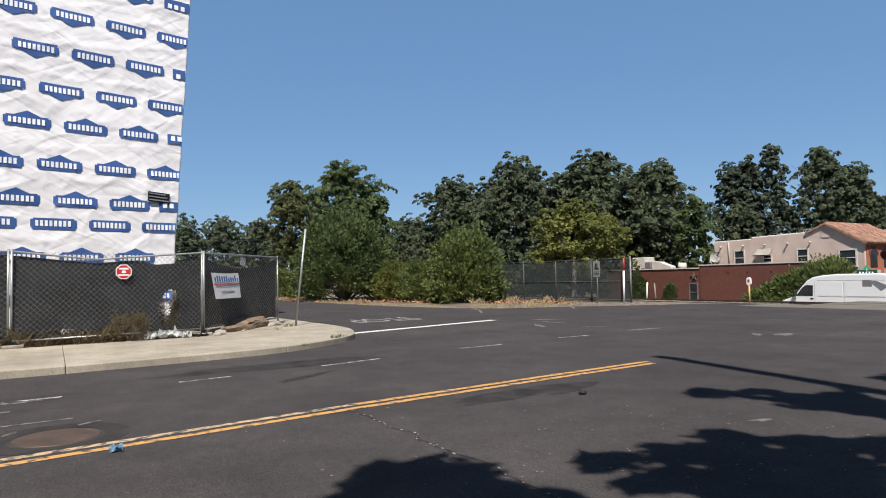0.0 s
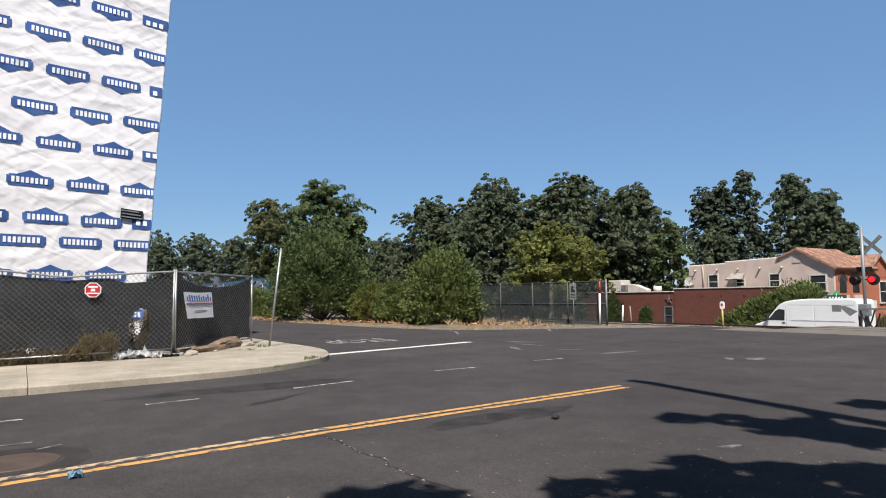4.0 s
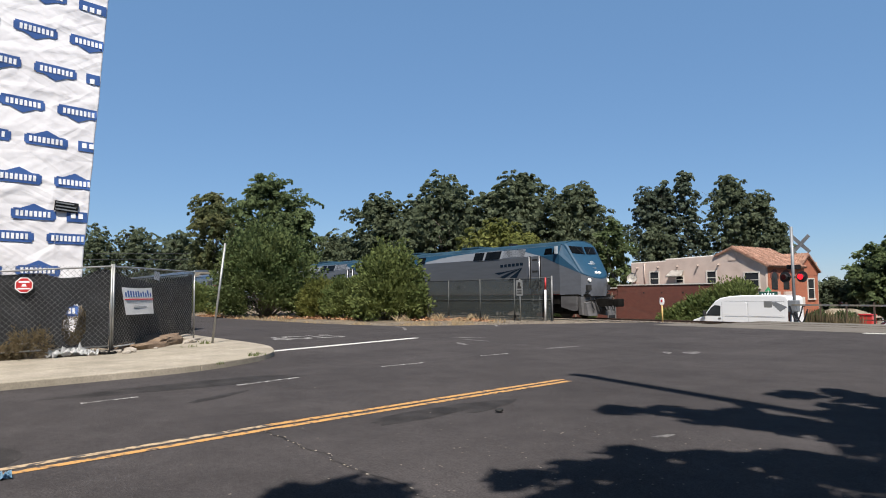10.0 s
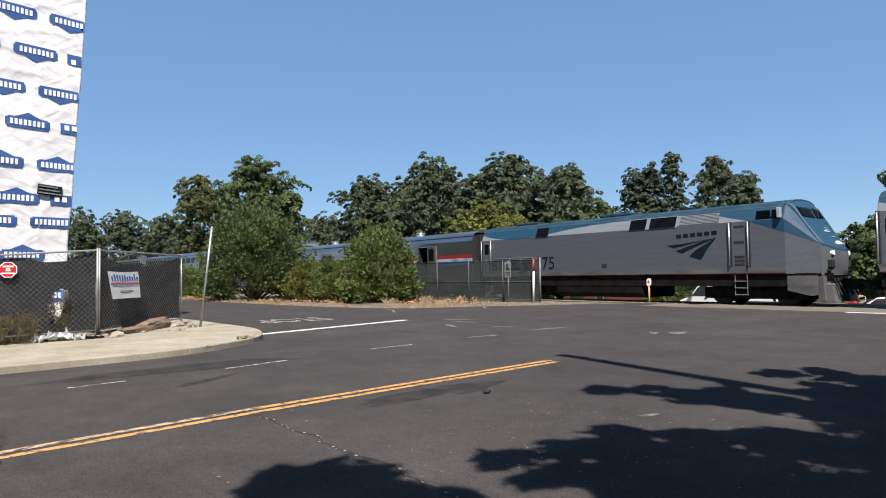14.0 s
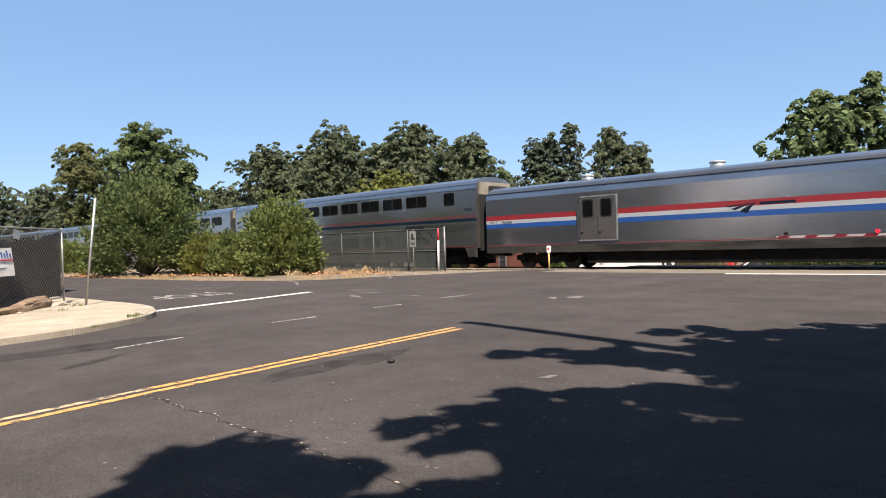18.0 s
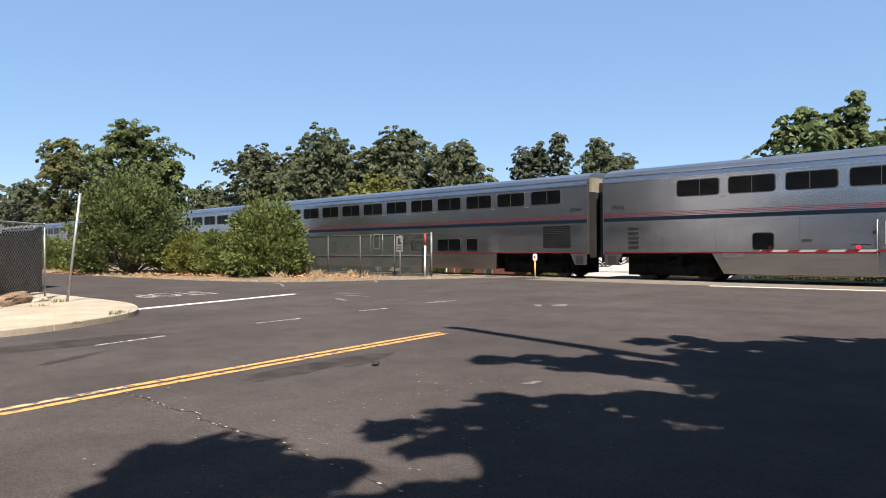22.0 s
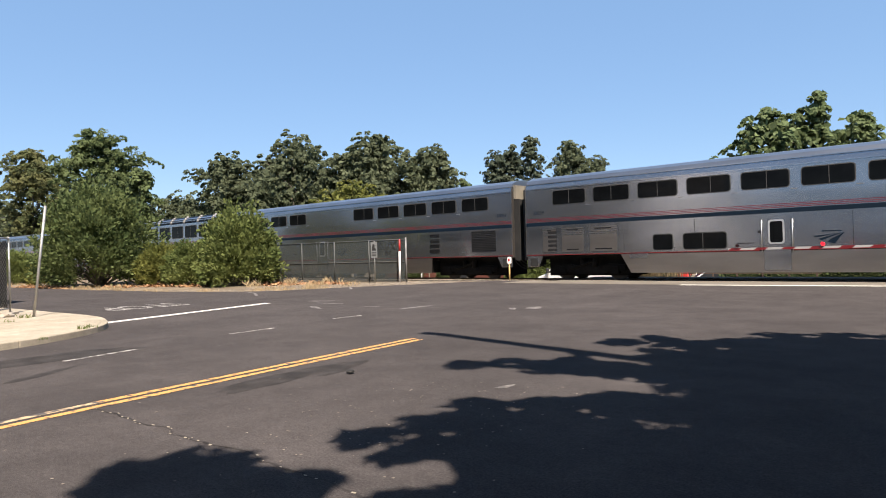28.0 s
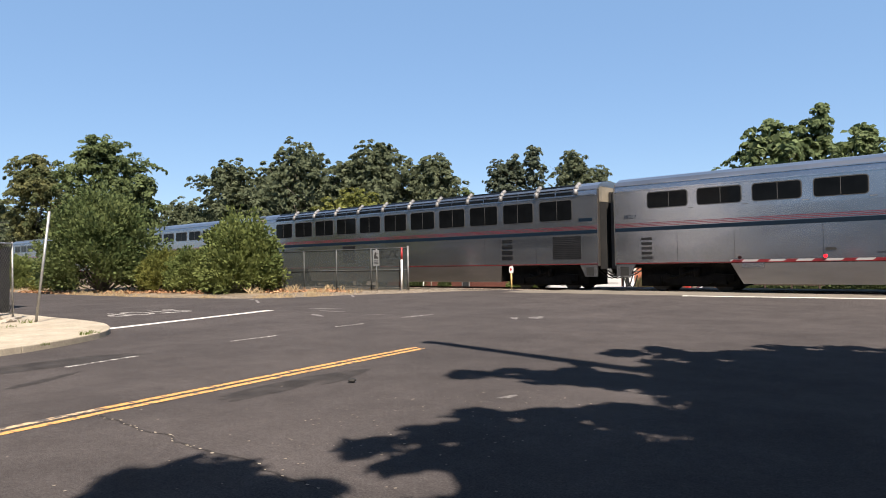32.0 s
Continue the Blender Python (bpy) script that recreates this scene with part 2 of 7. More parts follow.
def put(name, me, parent, loc=(0, 0, 0), rz=0.0, label=""):
    ob = new(name, me)
    ob.parent = parent
    ob.matrix_basis = pose(*loc, 0, 0, rz)
    return tagged(ob, label)


def words(text, size, material, parent, loc, name="lettering", label="", side=-1, thick=0.002, shear=0.0, bold=0.0):
    """Flat letters that stand upright on a wall facing -y (side -1) or +y."""
    cu = bpy.data.curves.new("letters", "FONT")
    cu.body, cu.size, cu.extrude, cu.align_x, cu.shear, cu.offset = text, size, thick, "CENTER", shear, bold
    tmp = bpy.data.objects.new("letters", cu)
    scene.collection.objects.link(tmp)
    me = bpy.data.meshes.new_from_object(tmp.evaluated_get(bpy.context.evaluated_depsgraph_get()))
    bpy.data.objects.remove(tmp)
    me.materials.clear()
    me.materials.append(material)
    ob = new(name, me)
    ob.parent = parent
    ob.matrix_basis = pose(*loc, 90, 0, 0 if side < 0 else 180)
    return tagged(ob, label)


def loft(sections, cap=True):
    """Skin over sections, each a list of points with one count."""
    bm = bmesh.new()
    rows = [[bm.verts.new(p) for p in s] for s in sections]
    n = len(rows[0])
    for a, b in zip(rows, rows[1:]):
        for i in range(n):
            f = bm.faces.new((a[i], a[(i + 1) % n], b[(i + 1) % n], b[i]))
    if cap:
        bm.faces.new(rows[0][::-1]), bm.faces.new(rows[-1])
    bmesh.ops.recalc_face_normals(bm, faces=bm.faces)
    return bm


def skin(profile, u0, u1):
    """Two-sided car body between two stations: profile holds (y, z) of one half from the bottom edge up to the crown."""
    half = [(y, z) for y, z in profile]
    ring = [(-y, z) for y, z in half] + [(y, z) for y, z in half[::-1] if y > 1e-6]
    return loft([[(-u, y, z) for y, z in ring] for u in (u0, u1)])


def pane_mesh(name, w, h, r, material, depth, inset=0.0):
    return mesh_of(prism(rounded(-w / 2 + inset, w / 2 - inset, -h / 2 + inset, h / 2 - inset, max(0.02, r - inset)), "y", -depth, 0.01), name, material)


CACHE = {}


def window(car, u0, u1, z0, z1, y=HALF, mullion=True, both=True, label=""):
    w, h = u1 - u0, z1 - z0
    key = (round(w, 2), round(h, 2))
    if key not in CACHE:
        CACHE[key] = (pane_mesh("window_frame", w + 0.07, h + 0.07, 0.13, M_WFRAME, 0.010), pane_mesh("pane", w, h, 0.10, M_GLASS, 0.016),
                      mesh_of(box(-0.012, 0.012, -0.020, 0.0, -h / 2, h / 2), "mullion", M_WFRAME))
    fr, gl, mu = CACHE[key]
    for s in ((-1, 1) if both else (-1,)):
        f = put("window", fr, car, (-(u0 + u1) / 2, s * y, (z0 + z1) / 2), 0 if s < 0 else 180, label)
        put("pane", gl, f)
        if mullion:
            put("mullion", mu, f, (random.uniform(-0.1, 0.1), 0, 0))


def grille(car, u0, u1, z0, z1, y=HALF, slats=12, both=True):
    key = ("grille", round(u1 - u0, 2), round(z1 - z0, 2), slats)
    w, h = u1 - u0, z1 - z0
    if key not in CACHE:
        bm = bmesh.new()
        for i in range(slats):
            z = -h / 2 + h * (i + 0.5) / slats
            bm_box(bm, -w / 2, w / 2, -0.022, 0, z - h / slats * 0.22, z + h / slats * 0.22)
        CACHE[key] = (mesh_of(box(-w / 2, w / 2, -0.006, 0.01, -h / 2, h / 2), "grille", M_RUBBER), mesh_of(bm, "louvres", M_MESH),
                      mesh_of(prism([(-w / 2 - .04, -h / 2 - .04), (w / 2 + .04, -h / 2 - .04), (w / 2 + .04, h / 2 + .04), (-w / 2 - .04, h / 2 + .04)], "y", -0.004, 0.0), "frame", M_STEEL))
    g = put("grille", CACHE[key][2], car, (-(u0 + u1) / 2, -y, (z0 + z1) / 2))
    put("grille_back", CACHE[key][0], g, (0, -0.002, 0))
    put("louvres", CACHE[key][1], g)
    if both:
        g = put("grille", CACHE[key][2], car, (-(u0 + u1) / 2, y, (z0 + z1) / 2), 180)
        put("louvres", CACHE[key][1], g)


def band(car, u0, u1, z0, z1, material, name="stripe", y=HALF, proud=0.004, both=True, label=""):
    for s in ((-1, 1) if both else (-1,)):
        part(name, box(-u1, -u0, min(s * y, s * (y + proud)), max(s * y, s * (y + proud)), z0, z1), material, car, label)


def truck_mesh(base, wheel_r):
    """Side frames, springs, bolster; wheels come separately."""
    bm = bmesh.new()
    for s in (-1, 1):
        y = s * 1.08
        pts = [(-base / 2 - .45, .42), (-base / 2 - .45, .68), (-base / 2 + .35, .74), (-.55, .62), (.55, .62), (base / 2 - .35, .74), (base / 2 + .45, .68), (base / 2 + .45, .42), (base / 2 - .4, .36), (.6, .26), (-.6, .26), (-base / 2 + .4, .36)]
        lo = [bm.verts.new((u, y - .07, v)) for u, v in pts]
        hi = [bm.verts.new((u, y + .07, v)) for u, v in pts]
        bm.faces.new(lo), bm.faces.new(hi[::-1])
        for i in range(len(pts)):
            bm.faces.new((lo[i], hi[i], hi[(i + 1) % len(pts)], lo[(i + 1) % len(pts)]))
        for k in (-1, 1):
            bm_box(bm, k * base / 2 - .16, k * base / 2 + .16, y - .13, y + .13, wheel_r - .16, wheel_r + .16)
            bm_tube(bm, (k * .3, y, .6), (k * .3, y, .98), .13, n=8)
        bm_tube(bm, (-.9, y * 1.08, .5), (.2, y * 1.08, .85), .05, n=6)
    bm_box(bm, -.3, .3, -1.1, 1.1, .55, .85)
    bmesh.ops.recalc_face_normals(bm, faces=bm.faces)
    return mesh_of(bm, "truck", M_UNDER)


def wheelset_mesh(r):
    bm = bmesh.new()
    bm_tube(bm, (0, -1.0, 0), (0, 1.0, 0), .08, n=8)
    for s in (-1, 1):
        bm_tube(bm, (0, s * .70, 0), (0, s * .83, 0), r, n=24)
        bm_tube(bm, (0, s * .68, 0), (0, s * .72, 0), r + .03, n=24)
        bm_tube(bm, (0, s * .83, 0), (0, s * .86, 0), r * .35, n=12)
    return mesh_of(bm, "wheelset", M_WHEEL)


TRUCK, WHEELS = truck_mesh(2.6, 0.457), wheelset_mesh(0.457)
TRUCK_L, WHEELS_L = truck_mesh(2.74, 0.51), wheelset_mesh(0.51)


def truck(car, u, loco=False):
    t = put("truck", TRUCK_L if loco else TRUCK, car, (-u, 0, 0), 0, "dark grimy truck with two wheelsets")
    b, r = (2.74, .51) if loco else (2.6, .457)
    for k in (-1, 1):
        put("wheelset", WHEELS_L if loco else WHEELS, t, (k * b / 2, 0, r))


def coupler(car, u, back):
    d = 1 if back else -1
    bm = bmesh.new()
    bm_box(bm, min(-u, -u - d * .0) - .35, -u + .35, -.12, .12, .72, .98)
    bm_box(bm, -u - .15, -u + .15, -.2, .2, .68, 1.02)
    part("coupler", bm, M_UNDER, car)
    for y, sag in ((-.55, .32), (-.8, .42), (.5, .35)):
        bm = bmesh.new()
        pts = [Vector((-u + d * .7 - d * k * .17, y, .95 - sag * math.sin(math.pi * k / 8))) for k in range(9)]
        rings = [[bm.verts.new(p + Vector((0, .028 * math.cos(radians(60 * k)), .028 * math.sin(radians(60 * k))))) for k in range(6)] for p in pts]
        for ra, rb in zip(rings, rings[1:]):
            for k in range(6):
                bm.faces.new((ra[k], ra[(k + 1) % 6], rb[(k + 1) % 6], rb[k])).smooth = True
        part("hose", bm, M_RUBBER, car, "black hanging hose")


BLADES = [[(8.12, 2.62), (7.75, 2.50), (6.9, 2.66), (5.74, 2.86), (6.6, 2.74), (7.4, 2.66)], [(7.66, 2.36), (7.35, 2.24), (6.6, 2.56), (5.74, 2.86), (6.6, 2.66), (7.2, 2.50)], [(7.0, 2.10), (6.45, 1.93), (6.15, 2.40), (5.74, 2.86), (6.3, 2.56), (6.7, 2.36)]]
SUPER = [(1.40, 1.12), (1.55, 1.20), (1.55, 3.30), (1.53, 4.30), (1.49, 4.52), (1.30, 4.72), (0.95, 4.85), (0.5, 4.92), (0.0, 4.94)]
L_SUPER, L_LOCO, L_BAG = 25.91, 21.03, 25.91


def superliner(label, number, upper, lower, door_u, grilles, vents, single=(), lounge=False, letter_end=0.9):
    car = root("passenger_car", label, "railway car", group="cars of the train")
    a, e = 0.42, L_SUPER - 0.42
    part("body", skin(SUPER[:5] + [(0, 4.52)], a, e), M_STEEL, car)
    part("roof", skin([(1.492, 4.50), (1.36, 4.70), (1.0, 4.84), (0.5, 4.92), (0.0, 4.94)], a, e), M_ROOF_STEEL, car, "bright ribbed stainless roof")
    bm = bmesh.new()
    for s in (-1, 1):
        bm_box(bm, -e, -a, s * 1.50 - .025, s * 1.50 + .025, 4.50, 4.54)
        bm_box(bm, -e, -a, s * 1.535 - .012, s * 1.535 + .012, 4.26, 4.285)
    part("gutter", bm, M_ROOF_STEEL, car)
    # lower skirt between the truck wells, slanted ends
    for s in (-1, 1):
        pts = [(-20.75, 1.14), (-20.3, .34), (-5.66, .34), (-5.60, 1.14)]
        y0, y1 = sorted((s * 1.50, s * 1.555))
        part("skirt", prism(pts, "y", y0, y1), M_STEEL_WARM, car, "dusty lower skirt panel")
        for u0, u1 in ((.45, 1.05), (24.85, 25.46)):
            pts = [(-u1, .62), (-u0, .62), (-u0, 1.14), (-u1 - .25, 1.14)] if u0 < 5 else [(-u1, .62), (-u0, .62), (-u0 + .25, 1.14), (-u1, 1.14)]
            part("step_panel", prism(pts, "y", y0, y1), M_STEEL, car)
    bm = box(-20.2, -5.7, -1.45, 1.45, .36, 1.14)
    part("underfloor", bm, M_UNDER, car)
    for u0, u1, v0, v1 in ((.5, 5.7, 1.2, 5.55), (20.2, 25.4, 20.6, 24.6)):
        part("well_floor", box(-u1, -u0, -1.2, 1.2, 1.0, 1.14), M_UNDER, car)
        # added near-black block paints the shade around the wheels
        part("truck_gap_fill", box(-v1, -v0, -.95, .95, .20, 1.0), M_UNDER, car)
    # stripes
    band(car, a, e, 2.54, 2.70, M_NAVY, label="navy stripe")
    for z in (2.735, 2.795, 2.855):
        band(car, a, e, z, z + .024, M_PINKRED)
    for u0, u1 in ((a, 14.1), (15.2, e)):
        band(car, u0, u1, 1.165, 1.195, M_REDLINE)
    # ribs near the ends
    for s in (-1, 1):
        for u0, u1 in ((.6, 6.4), (20.4, 25.3)):
            for k in range(5):
                z = 2.06 + k * .085
                part("rib", box(-u1, -u0, s * 1.556 - .008, s * 1.556 + .008, z, z + .04), M_STEEL, car)
    for u in (3.6, 6.6, 12.2, 17.6, 20.6, 22.8):
        part("panel_seam", box(-u - .006, -u + .006, -1.555, -1.547, 1.22, 2.5), M_MESH, car)
    if lounge:
        for u0, u1 in upper:
            window(car, u0, u1, 3.20, 4.10)
        for u0, u1 in upper:
            for s in (-1, 1):
                w = (u1 - u0 + .16) / 2
                for k in (0, 1):
                    c0, c1 = u0 - .08 + k * w + .02, u0 - .08 + (k + 1) * w - .02
                    pts = []
                    for q in range(4):
                        ang = q / 3
                        y, z = 1.525 - .42 * ang ** 1.5, 4.33 + .50 * ang ** .7
                        pts.append((y, z))
                    sec = lambda u: [(-u, s * (y + .02), z + .01) for y, z in pts] + [(-u, s * (y - .08), z - .06) for y, z in pts[::-1]]
                    part("roof_window", loft([sec(c0), sec(c1)]), M_GLASS, car, "curved tinted roof pane")
                bm = bmesh.new()
                for q in range(3):
                    a0, a1 = q / 3, (q + 1) / 3
                    p0 = (-(u0 - .21), s * (1.56 - .42 * a0 ** 1.5), 4.33 + .52 * a0 ** .7)
                    p1 = (-(u0 - .21), s * (1.56 - .42 * a1 ** 1.5), 4.33 + .52 * a1 ** .7)
                    bm_tube(bm, p0, p1, .10, n=8)
                part("roof_rib", bm, M_GALV_DULL, car)
    else:
        for u0, u1 in upper:
            window(car, u0, u1, 3.50, 4.12)
        for u0, u1 in upper[1:]:
            part("drip_sill", box(-u0 + .04, -u0 + .26, -1.562, -1.54, 3.38, 3.41), M_GALV_DULL, car)
    for u0, u1 in single:
        window(car, u0, u1, 3.47, 4.14, mullion=False)
    for u0, u1 in lower:
        window(car, u0, u1, 1.30, 1.91, mullion=u1 - u0 > 1)
    if door_u:
        for s in (-1, 1):
            y0, y1 = sorted((s * 1.553, s * 1.572))
            d = part("side_door", box(-door_u - .92, -door_u, y0, y1, .44, 2.34, .006), M_STEEL, car, "closed stainless side door with a window")
            y0, y1 = sorted((s * 1.573, s * 1.582))
            part("door_window", prism(rounded(-door_u - .70, -door_u - .27, 1.46, 2.24, .08), "y", y0, y1), M_GLASS, d)
            part("frame", prism(rounded(-door_u - .76, -door_u - .21, 1.40, 2.30, .1), "y", *sorted((s * 1.572, s * 1.577))), M_CHROME, d)
            for k in (-.06, .98):
                part("grab_rail", tube((-door_u - k, s * 1.60, 1.1), (-door_u - k, s * 1.60, 2.3), .015), M_CHROME, d)
        part("marker_lamp", box(-door_u - 1.12, -door_u - 1.02, -1.58, -1.55, 1.82, 1.92, .01), M_MESH, car)
    for u0, u1 in grilles:
        grille(car, u0, u1, 1.42, 2.46)
    for u0, u1 in vents:
        for k in range(4):
            grille(car, u0, u1, 1.42 + k * .27, 1.42 + k * .27 + .19, slats=4)
    # emblem: three leaning swooshes and a bar for the name
    if door_u:
        for blade in BLADES:
            part("emblem", prism([(-(12.45 + (u - 5.74) * .43), 1.75 + (z - 2.86) * .43) for u, z in blade], "y", -1.556, -1.55), M_NAVY, car, "dark blue swoosh emblem")
        part("emblem_bar", box(-13.15, -12.55, -1.556, -1.55, 1.79, 1.83), M_NAVY, car)
        part("side_lamp", prism(rounded(-17.55, -17.2, 1.56, 1.66, .05), "y", -1.565, -1.55), M_RUBBER, car)
        part("name_plate", box(-16.0, -15.4, -1.555, -1.55, 1.44, 1.47), M_MESH, car)
    for u in (.62, L_SUPER - 1.0):
        # raised black plate paints the shade of the step hollow
        part("step_recess_shade", box(-u - .38, -u, -1.562, -1.54, .66, 1.04), M_RUBBER, car)
    part("junction_box", box(-20.35, -19.55, -1.565, -1.5, .96, 1.15, .01), M_STEEL, car)
    for k in range(4):
        part("skirt_rib", box(-20.2, -5.75, -1.562, -1.55, .46 + .16 * k, .48 + .16 * k), M_STEEL_WARM, car)
    if number == "32059":
        for u0, u1 in ((20.9, 22.2), (22.5, 23.6), (23.9, 24.6)):
            d = part("equipment_door", box(-u1, -u0, -1.562, -1.55, 1.30, 2.42, .004), M_STEEL_WARM, car, "steel equipment door")
            for z in (1.38, 2.28):
                part("slot", box(-u1 + .25, -u0 - .25, -1.566, -1.56, z, z + .05), M_MESH, d)
    for u in (letter_end + .1, L_SUPER - letter_end - .2):
        if number:
            words(number, .24, M_NAVY, car, (-u, -1.553, 3.08), "car_number", "small dark car number")
        else:
            part("number_bar", box(-u - .33, -u + .33, -1.554, -1.55, 3.09, 3.24), M_NAVY, car, "small dark unreadable car number")
    # ends: beige vestibule frame, black diaphragm, ladder
    for u, d in ((.42, 1), (L_SUPER - .42, -1)):
        x = -u
        for s in (-1, 1):
            part("end_post", box(min(x, x + d * .05), max(x, x + d * .05), s * 1.47 - .07, s * 1.47 + .07, 1.1, 4.45), M_STEEL_WARM, car)
        part("end_frame", box(min(x, x + d * .12), max(x, x + d * .12), -1.30, 1.30, 3.95, 4.62), M_TAN, car, "beige painted end frame")
        for k in range(3):
            x0, x1 = sorted((x + d * (.02 + .13 * k), x + d * (.10 + .13 * k)))
            part("diaphragm_fold", box(x0, x1, -.62 - .03 * (k % 2), .62 + .03 * (k % 2), 2.4, 4.4), M_RUBBER, car)
        part("diaphragm", box(min(x, x + d * .30), max(x, x + d * .30), -1.3, 1.3, .95, 3.92), M_RUBBER, car, "black rubber end diaphragm")
        lu = 1.55 if d > 0 else L_SUPER - 2.05
        if d < 0:
            for k in range(5):
                part("ladder_step", box(-lu - .45, -lu, -1.57, -1.545, 1.35 + k * .2, 1.46 + k * .2), M_MESH, car)
    for u in (3.4, 22.5):
        truck(car, u)
    coupler(car, .1, False), coupler(car, L_SUPER - .1, True)
    return car


def baggage():
    car = root("baggage_car", "stainless baggage car with red, white and blue stripes, one door open", "railway car", group="cars of the train")
    a, e = .55, L_BAG - .25
    y = HALF
    prof = [(1.50, .80), (1.55, .92), (1.55, 3.55), (1.48, 3.86), (1.25, 4.05), (.8, 4.18), (.4, 4.22), (0, 4.23)]
    # near wall leaves the open doorway free
    part("body", skin(prof[:4] + [(1.25, 4.05), (0, 4.05)], a, 4.2), M_STEEL, car)
    part("body", skin(prof[:4] + [(1.25, 4.05), (0, 4.05)], 6.12, e), M_STEEL, car)
    far = [[(-u, 0.4, .9), (-u, 1.55, .92), (-u, 1.55, 3.55), (-u, 1.48, 3.86), (-u, 0.4, 3.88)] for u in (4.2, 6.12)]
    part("body", loft(far), M_UNDER, car)
    part("door_header", skin([(1.54, 3.32), (1.55, 3.55), (1.48, 3.86), (1.25, 4.05), (0, 4.05)], 4.2, 6.12), M_STEEL, car)
    part("door_threshold", box(-6.12, -4.2, -1.55, .4, .85, 1.36), M_STEEL, car)
    part("roof", skin([(1.47, 3.85), (1.25, 4.06), (.8, 4.19), (.4, 4.23), (0, 4.24)], a, e), M_ROOF_STEEL, car)
    for s in (-1, 1):
        part("gutter", box(-e, -a, s * 1.50 - .02, s * 1.50 + .02, 3.82, 3.86), M_MESH, car)
    for u0, u1 in ((a, 4.12), (6.2, 18.12), (20.2, e)):
        band(car, u0, u1, 2.47, 2.71, M_RED, both=u0 != 6.2)
        band(car, u0, u1, 2.29, 2.47, M_WHITE, both=u0 != 6.2)
        band(car, u0, u1, 2.07, 2.29, M_BLUE, both=u0 != 6.2)
        band(car, u0, u1, 1.165, 1.195, M_REDLINE)
        for k in range(7):
            z = 1.32 + .1 * k
            part("flute", box(-u1, -u0, -1.565, -1.54, z, z + .045), M_STEEL, car)
    for u0, u1 in ((a, 4.12), (6.2, 18.12), (20.2, e), (4.12, 6.2), (18.12, 20.2)):
        # the lowest strip of the side is darker than the steel above
        part("dark_skirt", box(-u1, -u0, -1.556, -1.54, .80, 1.14), M_DARK_STEEL, car, "dark lower skirt")
    part("underfloor", box(-19.8, -6.3, -1.4, 1.4, .28, .92), M_UNDER, car)
    # doors: the rear pair shut, the front pair with one leaf slid open
    for u0, shut in ((18.2, True), (4.22, False)):
        fr = part("door_frame", prism([(-u0 - 1.98, 1.30), (-u0 + .06, 1.30), (-u0 + .06, 3.36), (-u0 - 1.98, 3.36), (-u0 - 1.98, 3.30), (-u0, 3.30), (-u0, 1.36), (-u0 - 1.98, 1.36)], "y", -1.60, -1.54), M_GALV_DULL, car)
        part("jamb", box(-u0 - 2.0, -u0 - 1.92, -1.60, -1.5, 1.30, 3.36), M_STEEL, fr)
        for k in ((0, 1) if shut else (0,)):
            c = -u0 - .48 - .93 * k
            d = part("door_leaf", box(c - .45, c + .45, -1.585, -1.52, 1.36, 3.30, .01), M_STEEL_WARM, car, "stainless door leaf with a rounded window")
            part("window_frame", prism(rounded(c - .30, c + .30, 2.36, 3.22, .12), "y", -1.597, -1.58), M_RUBBER, d)
            part("pane", prism(rounded(c - .24, c + .24, 2.42, 3.16, .09), "y", -1.603, -1.58), M_GLASS, d)
            part("latch", box(c - .40, c - .28, -1.61, -1.58, 1.62, 1.72, .01), M_MESH, d)
    # near-black sheet stands in for the shaded interior behind the open door
    part("doorway_shade", box(-6.1, -4.25, .30, .36, 1.3, 3.4), M_UNDER, car)
    words("Baggage", .22, M_NAVY, car, (-2.25, -1.556, 2.32), "lettering", "dark blue lettering on the white stripe")
    words("61017", .20, M_NAVY, car, (-1.15, -1.556, 2.32), "car_number")
    words("61017", .20, M_NAVY, car, (-25.2, -1.556, 2.32), "car_number")
    words("Baggage", .20, M_NAVY, car, (-24.3, -1.556, 2.32), "lettering")
    for blade in BLADES:
        part("emblem", prism([(-(12.3 + (u - 5.74) * .5), 2.62 + (z - 2.86) * .46) for u, z in blade], "y", -1.560, -1.55), M_NAVY, car, "dark blue swoosh emblem")
    part("emblem_bar", box(-12.2, -10.95, -1.559, -1.55, 2.5, 2.6), M_NAVY, car)
    for u in (8.0, 14.3, 20.5):
        bm = tube((-u, 0, 4.15), (-u, 0, 4.42), .30, n=16)
        bm_tube(bm, (-u, 0, 4.42), (-u, 0, 4.50), .34, .30, n=16)
        part("roof_vent", bm, M_CHROME, car)
    for u, d in ((a, 1), (e, -1)):
        for k in range(3):
            x0, x1 = sorted((-u + d * (.0 + .14 * k), -u + d * (.1 + .14 * k)))
            part("diaphragm_fold", box(x0, x1, -1.2 - .04 * (k % 2), 1.2 + .04 * (k % 2), .9, 3.9, .02), M_RUBBER, car)
    for u in (3.6, 22.3):
        truck(car, u)
    coupler(car, .1, False), coupler(car, L_BAG - .1, True)
    return car


